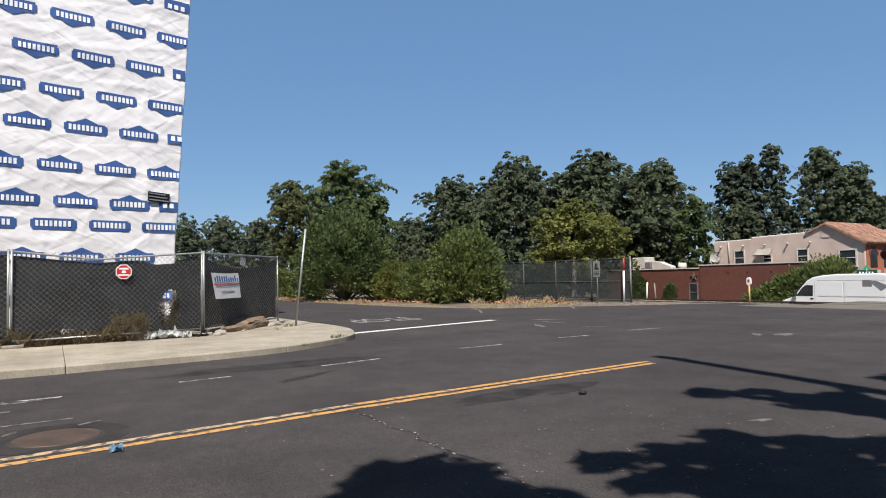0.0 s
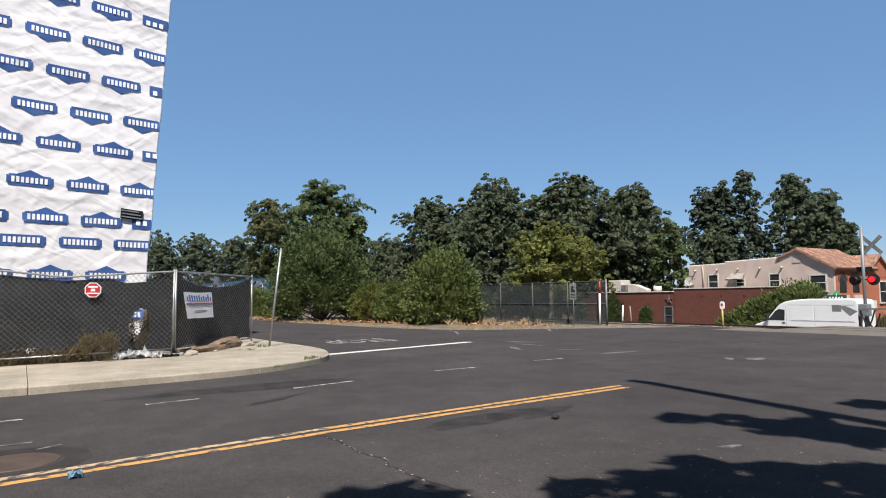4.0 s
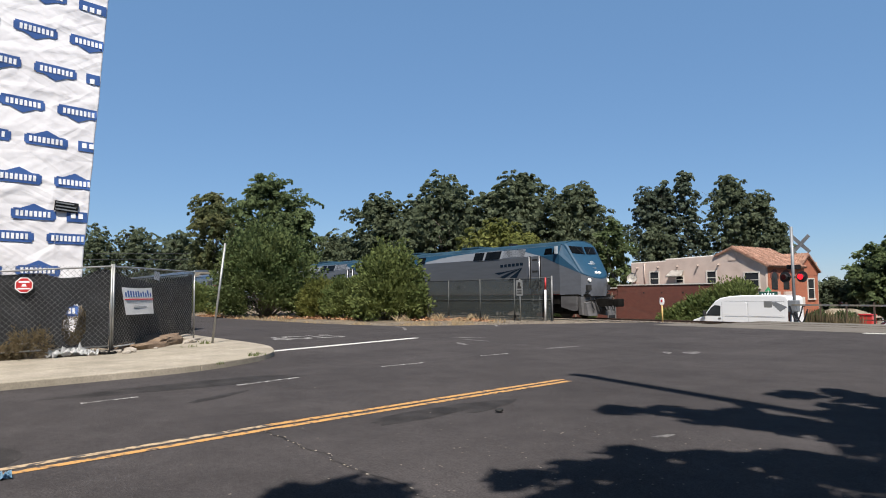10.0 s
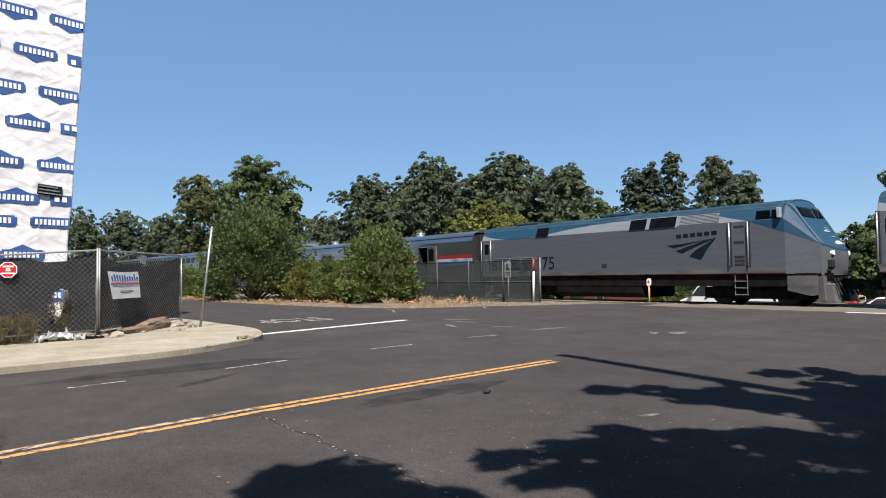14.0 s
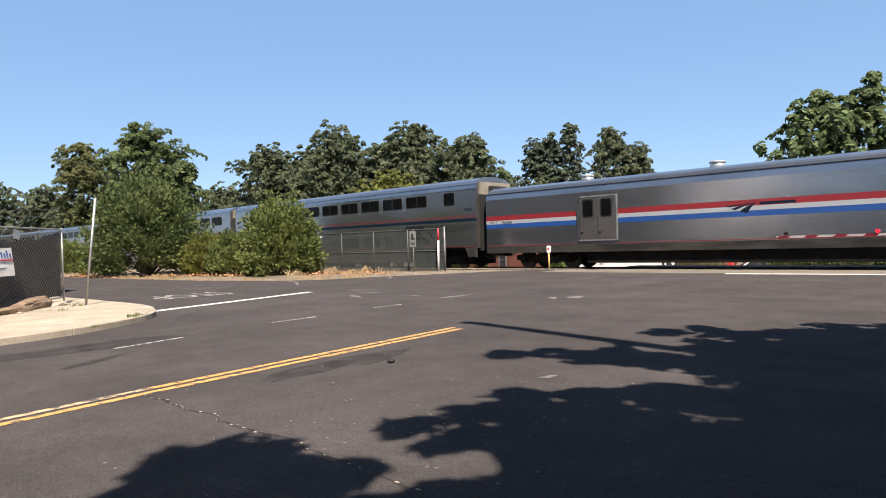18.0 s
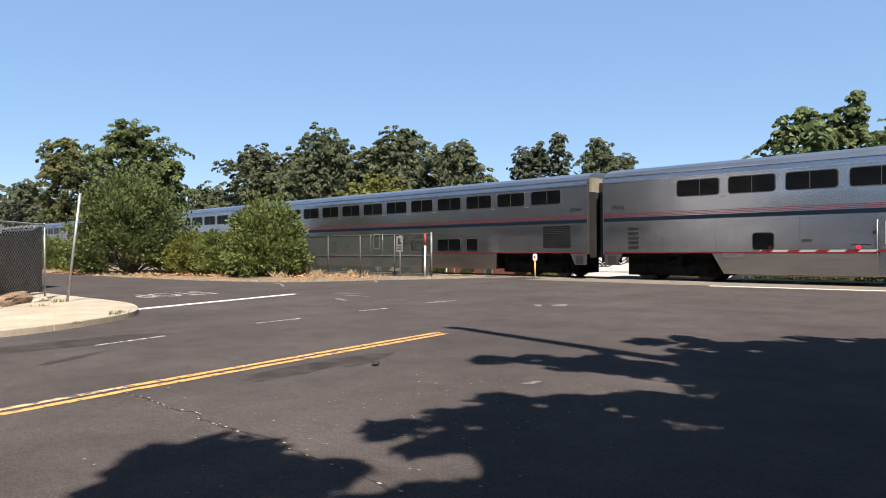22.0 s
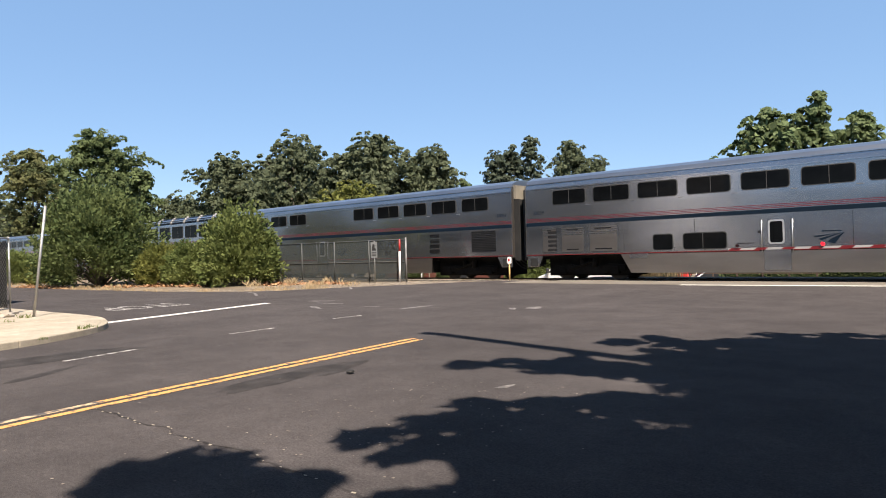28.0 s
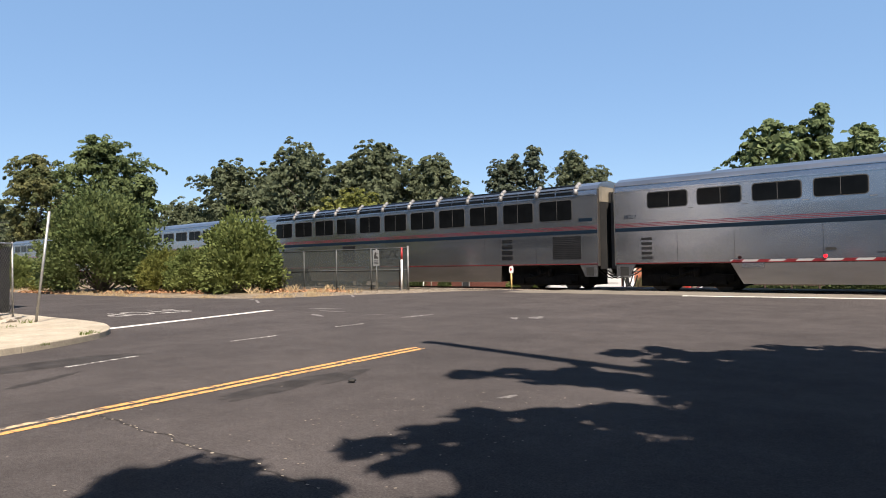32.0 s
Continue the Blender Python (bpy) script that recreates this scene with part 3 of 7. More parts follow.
def locomotive(number):
    car = root("locomotive", "silver and blue diesel passenger locomotive numbered " + number, "locomotive", group="locomotives of the train")
    e, f = 20.72, 2.9
    up = lambda z: 1.50 - max(0, z - 3.45) * .42
    prof = [(1.30, 1.28), (1.50, 1.32), (1.50, 3.45), (1.27, 4.0)]
    part("body", skin(prof + [(0, 4.0)], f, e), M_LOCO_SIDE, car)
    part("roof", skin([(1.268, 3.98), (1.05, 4.16), (.6, 4.27), (0, 4.30)], f - .1, e), M_LOCO_DARK, car, "dirty blue roof")
    # pale upper band, and the blue wave over it
    pts = [(20.7, 3.47), (20.7, 3.98), (3.0, 3.98), (3.0, 3.47)]
    wave = [(20.7, 3.80), (20.2, 3.66), (19.4, 3.52), (18.4, 3.45), (17.2, 3.45), (16.2, 3.50), (15.0, 3.62), (13.8, 3.76), (12.6, 3.86), (11.0, 3.93), (9.5, 3.95), (6.2, 3.95), (5.8, 3.82), (5.2, 3.66), (4.3, 3.46)]
    for s in (-1, 1):
        bm = bmesh.new()
        vs = [bm.verts.new((-u, s * (up(z) + .006), z)) for u, z in pts]
        bm.faces.new(vs)
        part("upper_band", bm, M_LOCO_PALE, car, "pale silver upper band")
        bm = bmesh.new()
        low = [bm.verts.new((-u, s * (up(z) + .010), z)) for u, z in wave + [(2.95, 3.46)]]
        top = [bm.verts.new((-u, s * (up(3.985) + .010), 3.985)) for u, z in wave + [(2.95, 3.46)]]
        for i in range(len(low) - 1):
            bm.faces.new((low[i], low[i + 1], top[i + 1], top[i]))
        part("blue_wave", bm, M_LOCO_BLUE, car, "blue wave stripe along the roof edge")
        bm = bmesh.new()
        vs = [bm.verts.new((-u, s * 1.506, z)) for u, z in ((4.3, 3.46), (2.9, 2.92), (2.9, 3.46))]
        bm.faces.new(vs)
        part("cab_wedge", bm, M_LOCO_BLUE, car)
        part("lower_band", box(-e, -f, *sorted((s * 1.50, s * 1.504)), 1.32, 1.50), M_LOCO_GRIME, car, "grimy lower edge of the flank")
    band(car, f, e, 1.29, 1.322, M_REDLINE, y=1.49)
    # nose: bulging hood between two slanted edges, folded cheeks, silver front
    MID = [(1.30, 2.13), (1.52, 2.42), (1.89, 2.91), (2.30, 3.46), (2.53, 3.92), (2.76, 4.22), (3.0, 4.30)]
    EDGE = [(1.75, 1.10, 2.41), (1.93, 1.13, 2.72), (2.16, 1.16, 3.10), (2.42, 1.19, 3.52), (2.68, 1.22, 3.95), (2.82, 1.23, 4.05), (3.0, 1.25, 4.06)]

    def hood(k, q, lift=0.0):
        """A point of the hood at row k (may be a fraction), q from the middle (0) to an edge (-1, 1)."""
        i = min(int(k), len(MID) - 2)
        g = k - i
        cu, cz = (MID[i][a] + (MID[i + 1][a] - MID[i][a]) * g for a in (0, 1))
        eu, ey, ez = (EDGE[i][a] + (EDGE[i + 1][a] - EDGE[i][a]) * g for a in (0, 1, 2))
        w = abs(q) ** 2.2
        return Vector((-(cu + (eu - cu) * w) + lift * .8, q * ey, cz + (ez - cz) * w + lift * .6))

    def hood_patch(name, k0, k1, q0, q1, material, lift, label="", nk=6, nq=6, parent=None):
        bm = bmesh.new()
        g = [[bm.verts.new(hood(k0 + (k1 - k0) * i / nk, q0 + (q1 - q0) * j / nq, lift)) for j in range(nq + 1)] for i in range(nk + 1)]
        for i in range(nk):
            for j in range(nq):
                bm.faces.new((g[i][j], g[i][j + 1], g[i + 1][j + 1], g[i + 1][j])).smooth = True
        bmesh.ops.recalc_face_normals(bm, faces=bm.faces)
        bmesh.ops.solidify(bm, geom=bm.faces[:], thickness=.02 if lift == 0 else .008)
        return part(name, bm, material, parent or car, label)

    hood_patch("nose_hood", 0, 6, -1, 1, M_LOCO_BLUE, 0.0, "blue bulging nose hood", 12, 12)
    front = [(2.13, 1.30), (1.75, 1.27), (1.20, 1.36)]
    for s in (-1, 1):
        def plate(name, pts, material, label=""):
            bm = bmesh.new()
            bm.faces.new([bm.verts.new((-u, s * y, z)) for u, y, z in pts])
            bmesh.ops.recalc_face_normals(bm, faces=bm.faces)
            bmesh.ops.solidify(bm, geom=bm.faces[:], thickness=.02)
            return part(name, bm, material, car, label)
        plate("upper_cheek", [(2.9, 1.5, 2.92), (2.9, 1.5, 3.45), (2.9, 1.26, 4.05), (2.82, 1.24, 4.05)] + [EDGE[k] for k in (4, 3, 2, 1, 0)], M_LOCO_BLUE, "dark blue cab cheek")
        plate("lower_cheek", [(2.9, 1.5, 1.28), (2.9, 1.5, 2.92), (1.75, 1.10, 2.41), (1.78, 1.10, 1.28)], M_LOCO_SIDE, "silver nose cheek")
        bm = bmesh.new()
        rows = []
        for z, cu in ((1.20, 1.38), (1.60, 1.30), (2.0, 1.28), (2.13, 1.30)):
            r = []
            for j in range(7):
                q = j / 6
                w = q ** 2.2
                zz = z + (.28 * w if z > 2.1 else 0)
                r.append(bm.verts.new((-(cu + (1.76 - cu) * w), s * 1.10 * q, zz)))
            rows.append(r)
        for a, b in zip(rows, rows[1:]):
            for j in range(6):
                bm.faces.new((a[j], a[j + 1], b[j + 1], b[j])).smooth = True
        bmesh.ops.recalc_face_normals(bm, faces=bm.faces)
        part("nose_front", bm, M_LOCO_SIDE, car, "silver nose front")
        w = hood_patch("windscreen", 3.06, 3.98, s * .06, s * .86, M_GLASS, .012)
        part("wiper", tube(hood(3.1, s * .15, .03), hood(3.8, s * .5, .03), .012, n=6), M_RUBBER, w)
        c = hood(1.05, s * .10)
        part("headlight", tube(c + Vector((-.05, 0, -.04)), c + Vector((.05, 0, .04)), .085, n=14), M_LENS, car)
        part("ditch_light", tube((-1.62, s * .74, 2.06), (-1.42, s * .74, 2.06), .09, n=14), M_LENS, car)
        part("number_recess", box(-1.62, -1.44, s * .76 - .15, s * .76 + .15, 1.53, 1.80), M_RUBBER, car)
        # black plate drawn for the dark inside of the step hollow
        part("step_recess_shade", box(-1.70, -1.50, s * .86 - .07, s * .86 + .07, 1.36, 1.44), M_RUBBER, car)
        bm = bmesh.new()
        bm.faces.new([bm.verts.new((-u, s * (up(z) + .014), z)) for u, z in ((4.05, 3.50), (3.15, 3.50), (3.15, 3.86), (4.05, 3.86))])
        bmesh.ops.solidify(bm, geom=bm.faces[:], thickness=.01)
        cw = part("cab_window", bm, M_GLASS, car)
        part("window_post", box(-3.46, -3.42, *sorted((s * 1.36, s * 1.47)), 3.5, 3.86), M_LOCO_BLUE, cw)
        part("mirror", box(-3.12, -2.98, s * 1.58 - .09, s * 1.58 + .09, 3.50, 3.92, .02), M_WHITE, car, "white cab mirror")
    part("nose_floor", box(-2.95, -1.5, -1.0, 1.0, 1.16, 1.30), M_UNDER, car)
    part("cab_back", box(-3.0, -2.9, -1.45, 1.45, 1.32, 3.45), M_UNDER, car)
    em = hood_patch("emblem", 2.0, 2.10, -.24, .24, M_WHITE, .012, "white swoosh emblem", 2, 4)
    for q in (2.16, 2.28):
        hood_patch("emblem_stripe", q, q + .05, -.05, .22, M_WHITE, .012, "", 2, 4)
    part("emblem_bar", box(-1.78, -1.70, -.10, .10, 2.70, 2.74), M_WHITE, em)
    # pilot and coupler
    part("pilot", prism([(-1.2, .22), (1.2, .22), (1.32, 1.18), (-1.32, 1.18)], "x", -1.85, -1.62), M_LOCO_GRIME, car, "grimy snow-plough pilot")
    for s in (-1, 1):
        part("pilot_cheek", prism([(-2.88, .62), (-2.0, .42), (-1.78, .46), (-1.78, 1.20), (-2.88, 1.20)], "y", *sorted((s * 1.38, s * 1.45))), M_LOCO_GRIME, car)
        part("plough_blade", prism([(-1.72, .20), (-1.30, .16), (-1.42, .80), (-1.72, .95)], "y", *sorted((s * .35, s * 1.1))), M_LOCO_GRIME, car)
        part("cut_lever", tube((-1.35, s * .3, 1.02), (-1.40, s * 1.15, .92), .022, n=6), M_UNDER, car)
    for k in range(6):
        y = -.75 + .3 * k
        part("hose", tube((-1.45, y, 1.08), (-1.22 + .06 * (k % 2), y + .05, .46 - .05 * (k % 2)), .035, n=6), M_RUBBER, car)
    part("draft_gear", box(-1.5, -.75, -.2, .2, .66, 1.06), M_UNDER, car)
    part("coupler", box(-.80, -.10, -.16, .16, .70, 1.02, .03), M_UNDER, car)
    part("knuckle", box(-.34, -.02, -.24, .24, .64, 1.06, .05), M_UNDER, car)
    # side equipment
    def sloped(name, u0, u1, z0, z1, material, lift, parent=car):
        bm = bmesh.new()
        bm.faces.new([bm.verts.new((-u, -(up(z) + lift), z)) for u, z in ((u1, z0), (u0, z0), (u0, z1), (u1, z1))])
        bmesh.ops.recalc_face_normals(bm, faces=bm.faces)
        bmesh.ops.solidify(bm, geom=bm.faces[:], thickness=.006)
        return part(name, bm, material, parent)

    for u0, u1, m in ((7.66, 9.02, True), (9.22, 10.12, False), (15.40, 16.26, False)):
        fr = sloped("window_frame", u0 - .07, u1 + .07, 3.42, 3.96, M_LOCO_PALE if u0 < 15 else M_LOCO_BLUE, .022)
        sloped("pane", u0, u1, 3.45, 3.93, M_GLASS, .030, fr)
        if m:
            sloped("mullion", (u0 + u1) / 2 - .02, (u0 + u1) / 2 + .02, 3.45, 3.93, M_LOCO_PALE, .036, fr)
    lp_ = sloped("louvre_panel", 5.62, 7.46, 3.50, 3.94, M_MESH, .020)
    for k in range(7):
        sloped("louvre", 5.62, 7.46, 3.51 + k * .063, 3.547 + k * .063, M_LOCO_PALE, .034, lp_)
    for u0 in (16.54, 18.40):
        fr = part("filter_frame", box(-u0 - 1.82, -u0 + .04, -1.512, -1.49, 1.57, 2.36, .004), M_LOCO_PALE, car)
        for k in (0, 1):
            part("filter", box(-u0 - .86 - .9 * k, -u0 - .02 - .9 * k, -1.520, -1.49, 1.61, 2.32), M_MESH, fr)
    d = part("rear_door", box(-20.62, -19.98, -1.51, -1.48, 1.55, 3.34, .01), M_LOCO_SIDE, car)
    part("door_window", prism(rounded(-20.48, -20.12, 2.62, 3.22, .06), "y", -1.52, -1.5), M_GLASS, d)
    for u in (5.13, 4.34, 20.72, 19.88):
        part("handrail", tube((-u, -1.57, 1.62), (-u, -1.57, 3.45), .03), M_CHROME, car, "bright tall handrail")
        # black strip paints the shade of the hollow behind the handrail
        part("rail_recess_shade", box(-u - .07, -u + .07, -1.512, -1.49, 1.6, 3.48), M_RUBBER, car)
    d = part("side_door", box(-5.04, -4.42, -1.508, -1.48, 1.5, 3.4), M_LOCO_SIDE, car)
    for z in (1.62, 1.78, 1.94, 2.55, 3.2):
        part("step", box(-4.95, -4.52, -1.514, -1.49, z, z + .11), M_RUBBER, d)
    for u in (4.72, 20.2):
        for s in (-1, 1):
            bm = bmesh.new()
            for k in range(3):
                bm_box(bm, -u - .26, -u + .26, s * 1.46 - .06, s * 1.46 + .06, .42 + k * .28, .45 + k * .28)
            for q in (-.27, .25):
                bm_box(bm, -u + q, -u + q + .02, s * 1.46 - .02, s * 1.46 + .02, .40, 1.3)
            part("ladder", bm, M_GALV_DULL, car)
    part("fuel_hatch", box(-11.8, -11.5, -1.512, -1.49, 1.66, 1.88, .01), M_RUBBER, car)
    part("fuel_tank", prism([(-1.2, .22), (1.2, .22), (1.38, .42), (1.38, 1.28), (-1.38, 1.28), (-1.38, .42)], "x", -14.9, -9.55, .04), M_UNDER, car)
    part("frame_sill", box(-20.7, -1.9, -1.40, 1.40, .78, 1.30), M_UNDER, car)
    for u0, u1 in ((2.3, 6.6), (15.6, 20.3)):
        # added near-black block in place of the shade between the wheels
        part("truck_gap_fill", box(-u1, -u0, -1.0, 1.0, .25, .75), M_UNDER, car)
    bm = bmesh.new()
    bm_box(bm, -15.9, -15.0, -1.2, -.5, .35, 1.1)
    part("equipment_box", bm, M_UNDER, car)
    for u in (4.5, 17.9):
        truck(car, u, True)
    part("roof_fan", box(-12.4, -10.6, -.6, .6, 4.27, 4.42, .04), M_LOCO_DARK, car)
    part("roof_fan", box(-18.6, -17.0, -.7, .7, 4.26, 4.38, .04), M_LOCO_DARK, car)
    part("horn", box(-8.2, -7.9, -.25, .25, 4.28, 4.45, .03), M_MESH, car)
    words(number, .95, M_NAVY, car, (-15.62 if len(number) == 1 else -15.6, -1.512, 1.68), "side_number", "large dark blue road number")
    # emblem on the flank: three sweeping blades and a bar for the name
    for pts in BLADES:
        part("emblem_blade", prism([(-u, z) for u, z in pts], "y", -1.512, -1.50), M_NAVY, car, "dark blue swoosh blade")
    for k in range(6):
        u = 7.62 - k * .335
        part("emblem_bar", box(-u, -u + .24, -1.511, -1.50, 2.93 + k * .012, 3.09 + k * .012), M_NAVY, car)
    coupler(car, L_LOCO - .15, True)
    part("end_curtain", box(-21.0, -20.7, -.6, .6, 1.2, 3.6), M_RUBBER, car)
    return car


NOSE = [(0, -123.0), (3, -90.6), (3.5, -85.2), (5, -68.7), (6, -58.0), (6.5, -53.0), (7, -48.45), (8, -39.05), (9, -29.9), (10, -21.22), (11, -12.55), (12, -4.3), (13, 3.95), (15.5, 25.05), (16, 29.3), (17, 37.5), (18, 46.1), (19, 54.4), (20, 62.65), (21, 71.15), (22, 79.35), (23, 87.68), (24, 96.1), (25, 104.4), (26, 112.5), (26.5, 116.5), (28.5, 132.5), (30, 144.1), (31, 151.5), (32, 158.85)]
FULL = [(1.82 + 2.056 * k, 3.45 + 2.056 * k) for k in range(11)]
LABEL = "two-level stainless car with a navy stripe"
train = [(locomotive("4"), L_LOCO), (locomotive("175"), L_LOCO), (baggage(), L_BAG),
         (superliner(LABEL + " and a lone end window", "39026", [(4.11 + 2.047 * k, 5.77 + 2.047 * k) for k in range(9)], [(7.01, 7.78), (8.2, 9.8), (10.2, 11.87), (18.49, 19.22)], 14.24, [(4.39, 5.85)], [], single=[(1.98, 2.74)]), L_SUPER),
         (superliner(LABEL + " and sleeper windows", "32064", FULL, [(6.83, 7.57), (8.0, 9.66), (10.07, 11.73), (18.38, 19.0)], 14.14, [(1.28, 2.77)], []), L_SUPER),
         (superliner(LABEL + " and few lower windows", "32059", FULL, [(7.0, 7.76), (16.4, 18.05), (18.5, 19.3)], 14.14, [(1.36, 2.85)], []), L_SUPER),
         (superliner(LABEL + ", a dining car", "38057", [FULL[k] for k in (0, 1, 2, 3, 4, 7, 8, 9, 10)], [], 14.14, [(1.38, 2.88)], [(5.03, 5.70)]), L_SUPER),
         (superliner("stainless lounge car with tall windows and curved roof panes", "", [(1.68 + 2.066 * k, 3.36 + 2.066 * k) for k in range(11)], [], 0, [(1.23, 2.69), (16.2, 17.34)], [(4.93, 5.55)], lounge=True), L_SUPER),
         (superliner(LABEL + ", a coach", "", FULL, [(8.0, 9.66), (10.07, 11.73), (16.4, 18.05)], 14.14, [(1.28, 2.77)], []), L_SUPER),
         (superliner(LABEL + ", the second coach", "", FULL, [(8.0, 9.66), (10.07, 11.73), (16.4, 18.05)], 14.14, [(1.28, 2.77)], []), L_SUPER)]


# ground, street, railway
M_ASPH = mat("asphalt", (0.0450, 0.0407, 0.0408), (0.0622, 0.0560, 0.0556), 0.55, 0.88, 0, 0.55, 120.0, 0.30, lo=0.3, hi=0.7, spec=0.08)


def mottle(m, amount, scales):
    """Further light and dark blotches over a material's colour, each (noise scale, share)."""
    t = m.node_tree
    N, L, b = t.nodes.new, t.links.new, t.nodes["Principled BSDF"]
    tc = N("ShaderNodeTexCoord")
    for scale, share in scales:
        src = b.inputs["Base Color"].links[0].from_socket
        nz, r, hsv = N("ShaderNodeTexNoise"), N("ShaderNodeMapRange"), N("ShaderNodeHueSaturation")
        nz.inputs["Scale"].default_value, nz.inputs["Detail"].default_value, nz.inputs["Roughness"].default_value = scale, 6, .65
        L(tc.outputs["Object"], nz.inputs[0])
        r.inputs[1].default_value, r.inputs[2].default_value = .3, .7
        r.inputs[3].default_value, r.inputs[4].default_value = 1 - amount * share, 1 + amount * share
        L(nz.outputs[0], r.inputs[0]), L(r.outputs[0], hsv.inputs["Value"]), L(src, hsv.inputs["Color"]), L(hsv.outputs[0], b.inputs["Base Color"])
    return m


mottle(M_ASPH, .3, ((.18, .35), (2.2, .35), (14.0, .5), (55.0, 1.4)))
M_DIRT = mat("dry_dirt", (0.105, 0.081, 0.055), (0.185, 0.146, 0.098), 0.7, 0.95, 0, 0.6, 14.0, 0.3)
M_CONC = mat("pale_concrete", (0.250, 0.219, 0.168), (0.318, 0.278, 0.220), 1.1, 0.85, 0, 0.25, 45.0, 0.14, per_object=0.05)
mottle(M_CONC, .28, ((.6, .6), (5.0, .5), (30.0, .6)))
M_CROSS = mat("dusty_crossing_asphalt", (0.106, 0.093, 0.075), (0.144, 0.126, 0.104), 0.8, 0.9, 0, 0.4, 60.0, 0.2)
M_BALLAST = mat("ballast_stone", (0.12, 0.105, 0.09), (0.255, 0.225, 0.195), 9.0, 0.9, 0, 1.0, 22.0, 0.5)
M_GRAVEL = mat("gravel_stone", (0.105, 0.088, 0.072), (0.215, 0.185, 0.150), 3.0, 0.9, 0, 0.2, 22.0, 0.2, per_island=0.35)
M_STRAW = mat("dry_grass", (0.23, 0.165, 0.09), (0.36, 0.275, 0.16), 3.0, 0.8, 0, 0, 12.0, 0.2, per_island=0.35)
M_RAIL = mat("rusty_rail", (0.0675, 0.0413, 0.0285), (0.112, 0.075, 0.0562), 4.0, 0.6, 0.5, 0.1, 40, 0.2)
M_TIE = mat("weathered_tie", (0.06, 0.05, 0.04), (0.12, 0.10, 0.08), 4.0, 0.9, 0, 0.3, 30, 0.2, per_object=0.2)


def worn(name, c, worn_at, under=(0.056, 0.050, 0.048)):
    """Road paint, rubbed through to the asphalt in spots."""
    m = mat(name, under, c, 9.0, 0.75, 0, 0.2, 110.0, 0.18, lo=worn_at - 0.06, hi=worn_at + 0.06)
    return m


M_YEL = worn("yellow_road_paint", (0.47, 0.250, 0.075), 0.42)
M_OIL = mat("oil_stained_asphalt", (0.021, 0.019, 0.018), (0.040, 0.036, 0.035), 3.0, 0.8, 0, 0.4, 90.0, 0.3, spec=.15)
M_YEL_WORN = worn("worn_yellow_road_paint", (0.429, 0.312, 0.187), 0.47)
M_WLINE = worn("white_road_paint", (0.546, 0.53, 0.491), 0.33)
M_SCUFF = worn("faint_paint_scuff", (0.17, 0.16, 0.15), 0.50)
M_WLINE_WORN = worn("worn_white_road_paint", (0.39, 0.374, 0.351), 0.50)


def sheet(name, rows, material, label, category, lift=0.0, parent=None):
    """A surface over the land: rows of (x, y) points, all of one length, laid on gz."""
    n = len(rows[0])
    verts = [(x, y, gz(x, y) + lift) for r in rows for x, y in r]
    faces = [(j * n + i, j * n + i + 1, (j + 1) * n + i + 1, (j + 1) * n + i) for j in range(len(rows) - 1) for i in range(n - 1)]
    ob = new(name, quick(name, verts, faces, material))
    if parent:
        ob.parent = parent
        return tagged(ob, label)
    return tagged(ob, label, category, kind="structure")


def lerp_x(table, y):
    for (y0, x0), (y1, x1) in zip(table, table[1:]):
        if y0 <= y <= y1:
            return x0 + (x1 - x0) * (y - y0) / (y1 - y0)
    return table[0][1] if y < table[0][0] else table[-1][1]


xs = [-1500, -600, -300, -150, -100, -80] + list(range(-60, 21, 2)) + [40, 100, 300, 1000]
ys = [-600, -200, -80, -30, -10, 0, 10] + [14 + .5 * k for k in range(66)] + [50, 60, 80, 120, 200, 400, 900, 1800]
sheet("ground", [[(x, y) for x in xs] for y in ys], M_DIRT, "dry bare earth ground", "ground", -0.035)
LEFT = [(-60, -20), (6.2, -20), (6.3, -190), (13.6, -190), (13.7, -80), (14.4, -42), (14.9, -30), (16.0, -25.4), (16.9, -23.6), (19.5, -21.8), (21.3, -20.0), (23.9, -18.6), (26.0, -16.8), (30, -15.6), (44, -15.0)]
rows = []
y = -60.0
while y <= 43.9:
    xl = lerp_x(LEFT, y)
    rows.append([(xl + (4.0 - xl) * (i / 24) ** 0.6 if xl < -60 else xl + (4.0 - xl) * i / 24, y) for i in range(25)])
    y += 4 if y < -4 else (0.1 if 6.1 < y < 6.4 or 13.5 < y < 13.8 else 0.5)
road = sheet("road", rows, M_ASPH, "worn dark grey asphalt street", "road")
sheet("crossing", [[(-16.2 + 20.2 * i / 20 + max(0, 23.6 - y) * (-0.0), y) for i in range(21)] for y in [23.2 + .32 * k for k in range(9)]], M_CROSS, "dusty pale asphalt apron before the rails", "road", 0.006)
cross = thing("crossing_deck", box(-15.2, 4, 25.7, 27.05, -.1, .045, .01), M_CROSS, "dusty level-crossing deck between street and rails", "road", kind="structure")
part("deck_panel", box(-15.2, 4, 27.27, 28.53, -.1, .043, .01), M_CROSS, cross)
part("deck_panel", box(-15.2, 4, 28.75, 30.4, -.1, .043, .01), M_CROSS, cross)


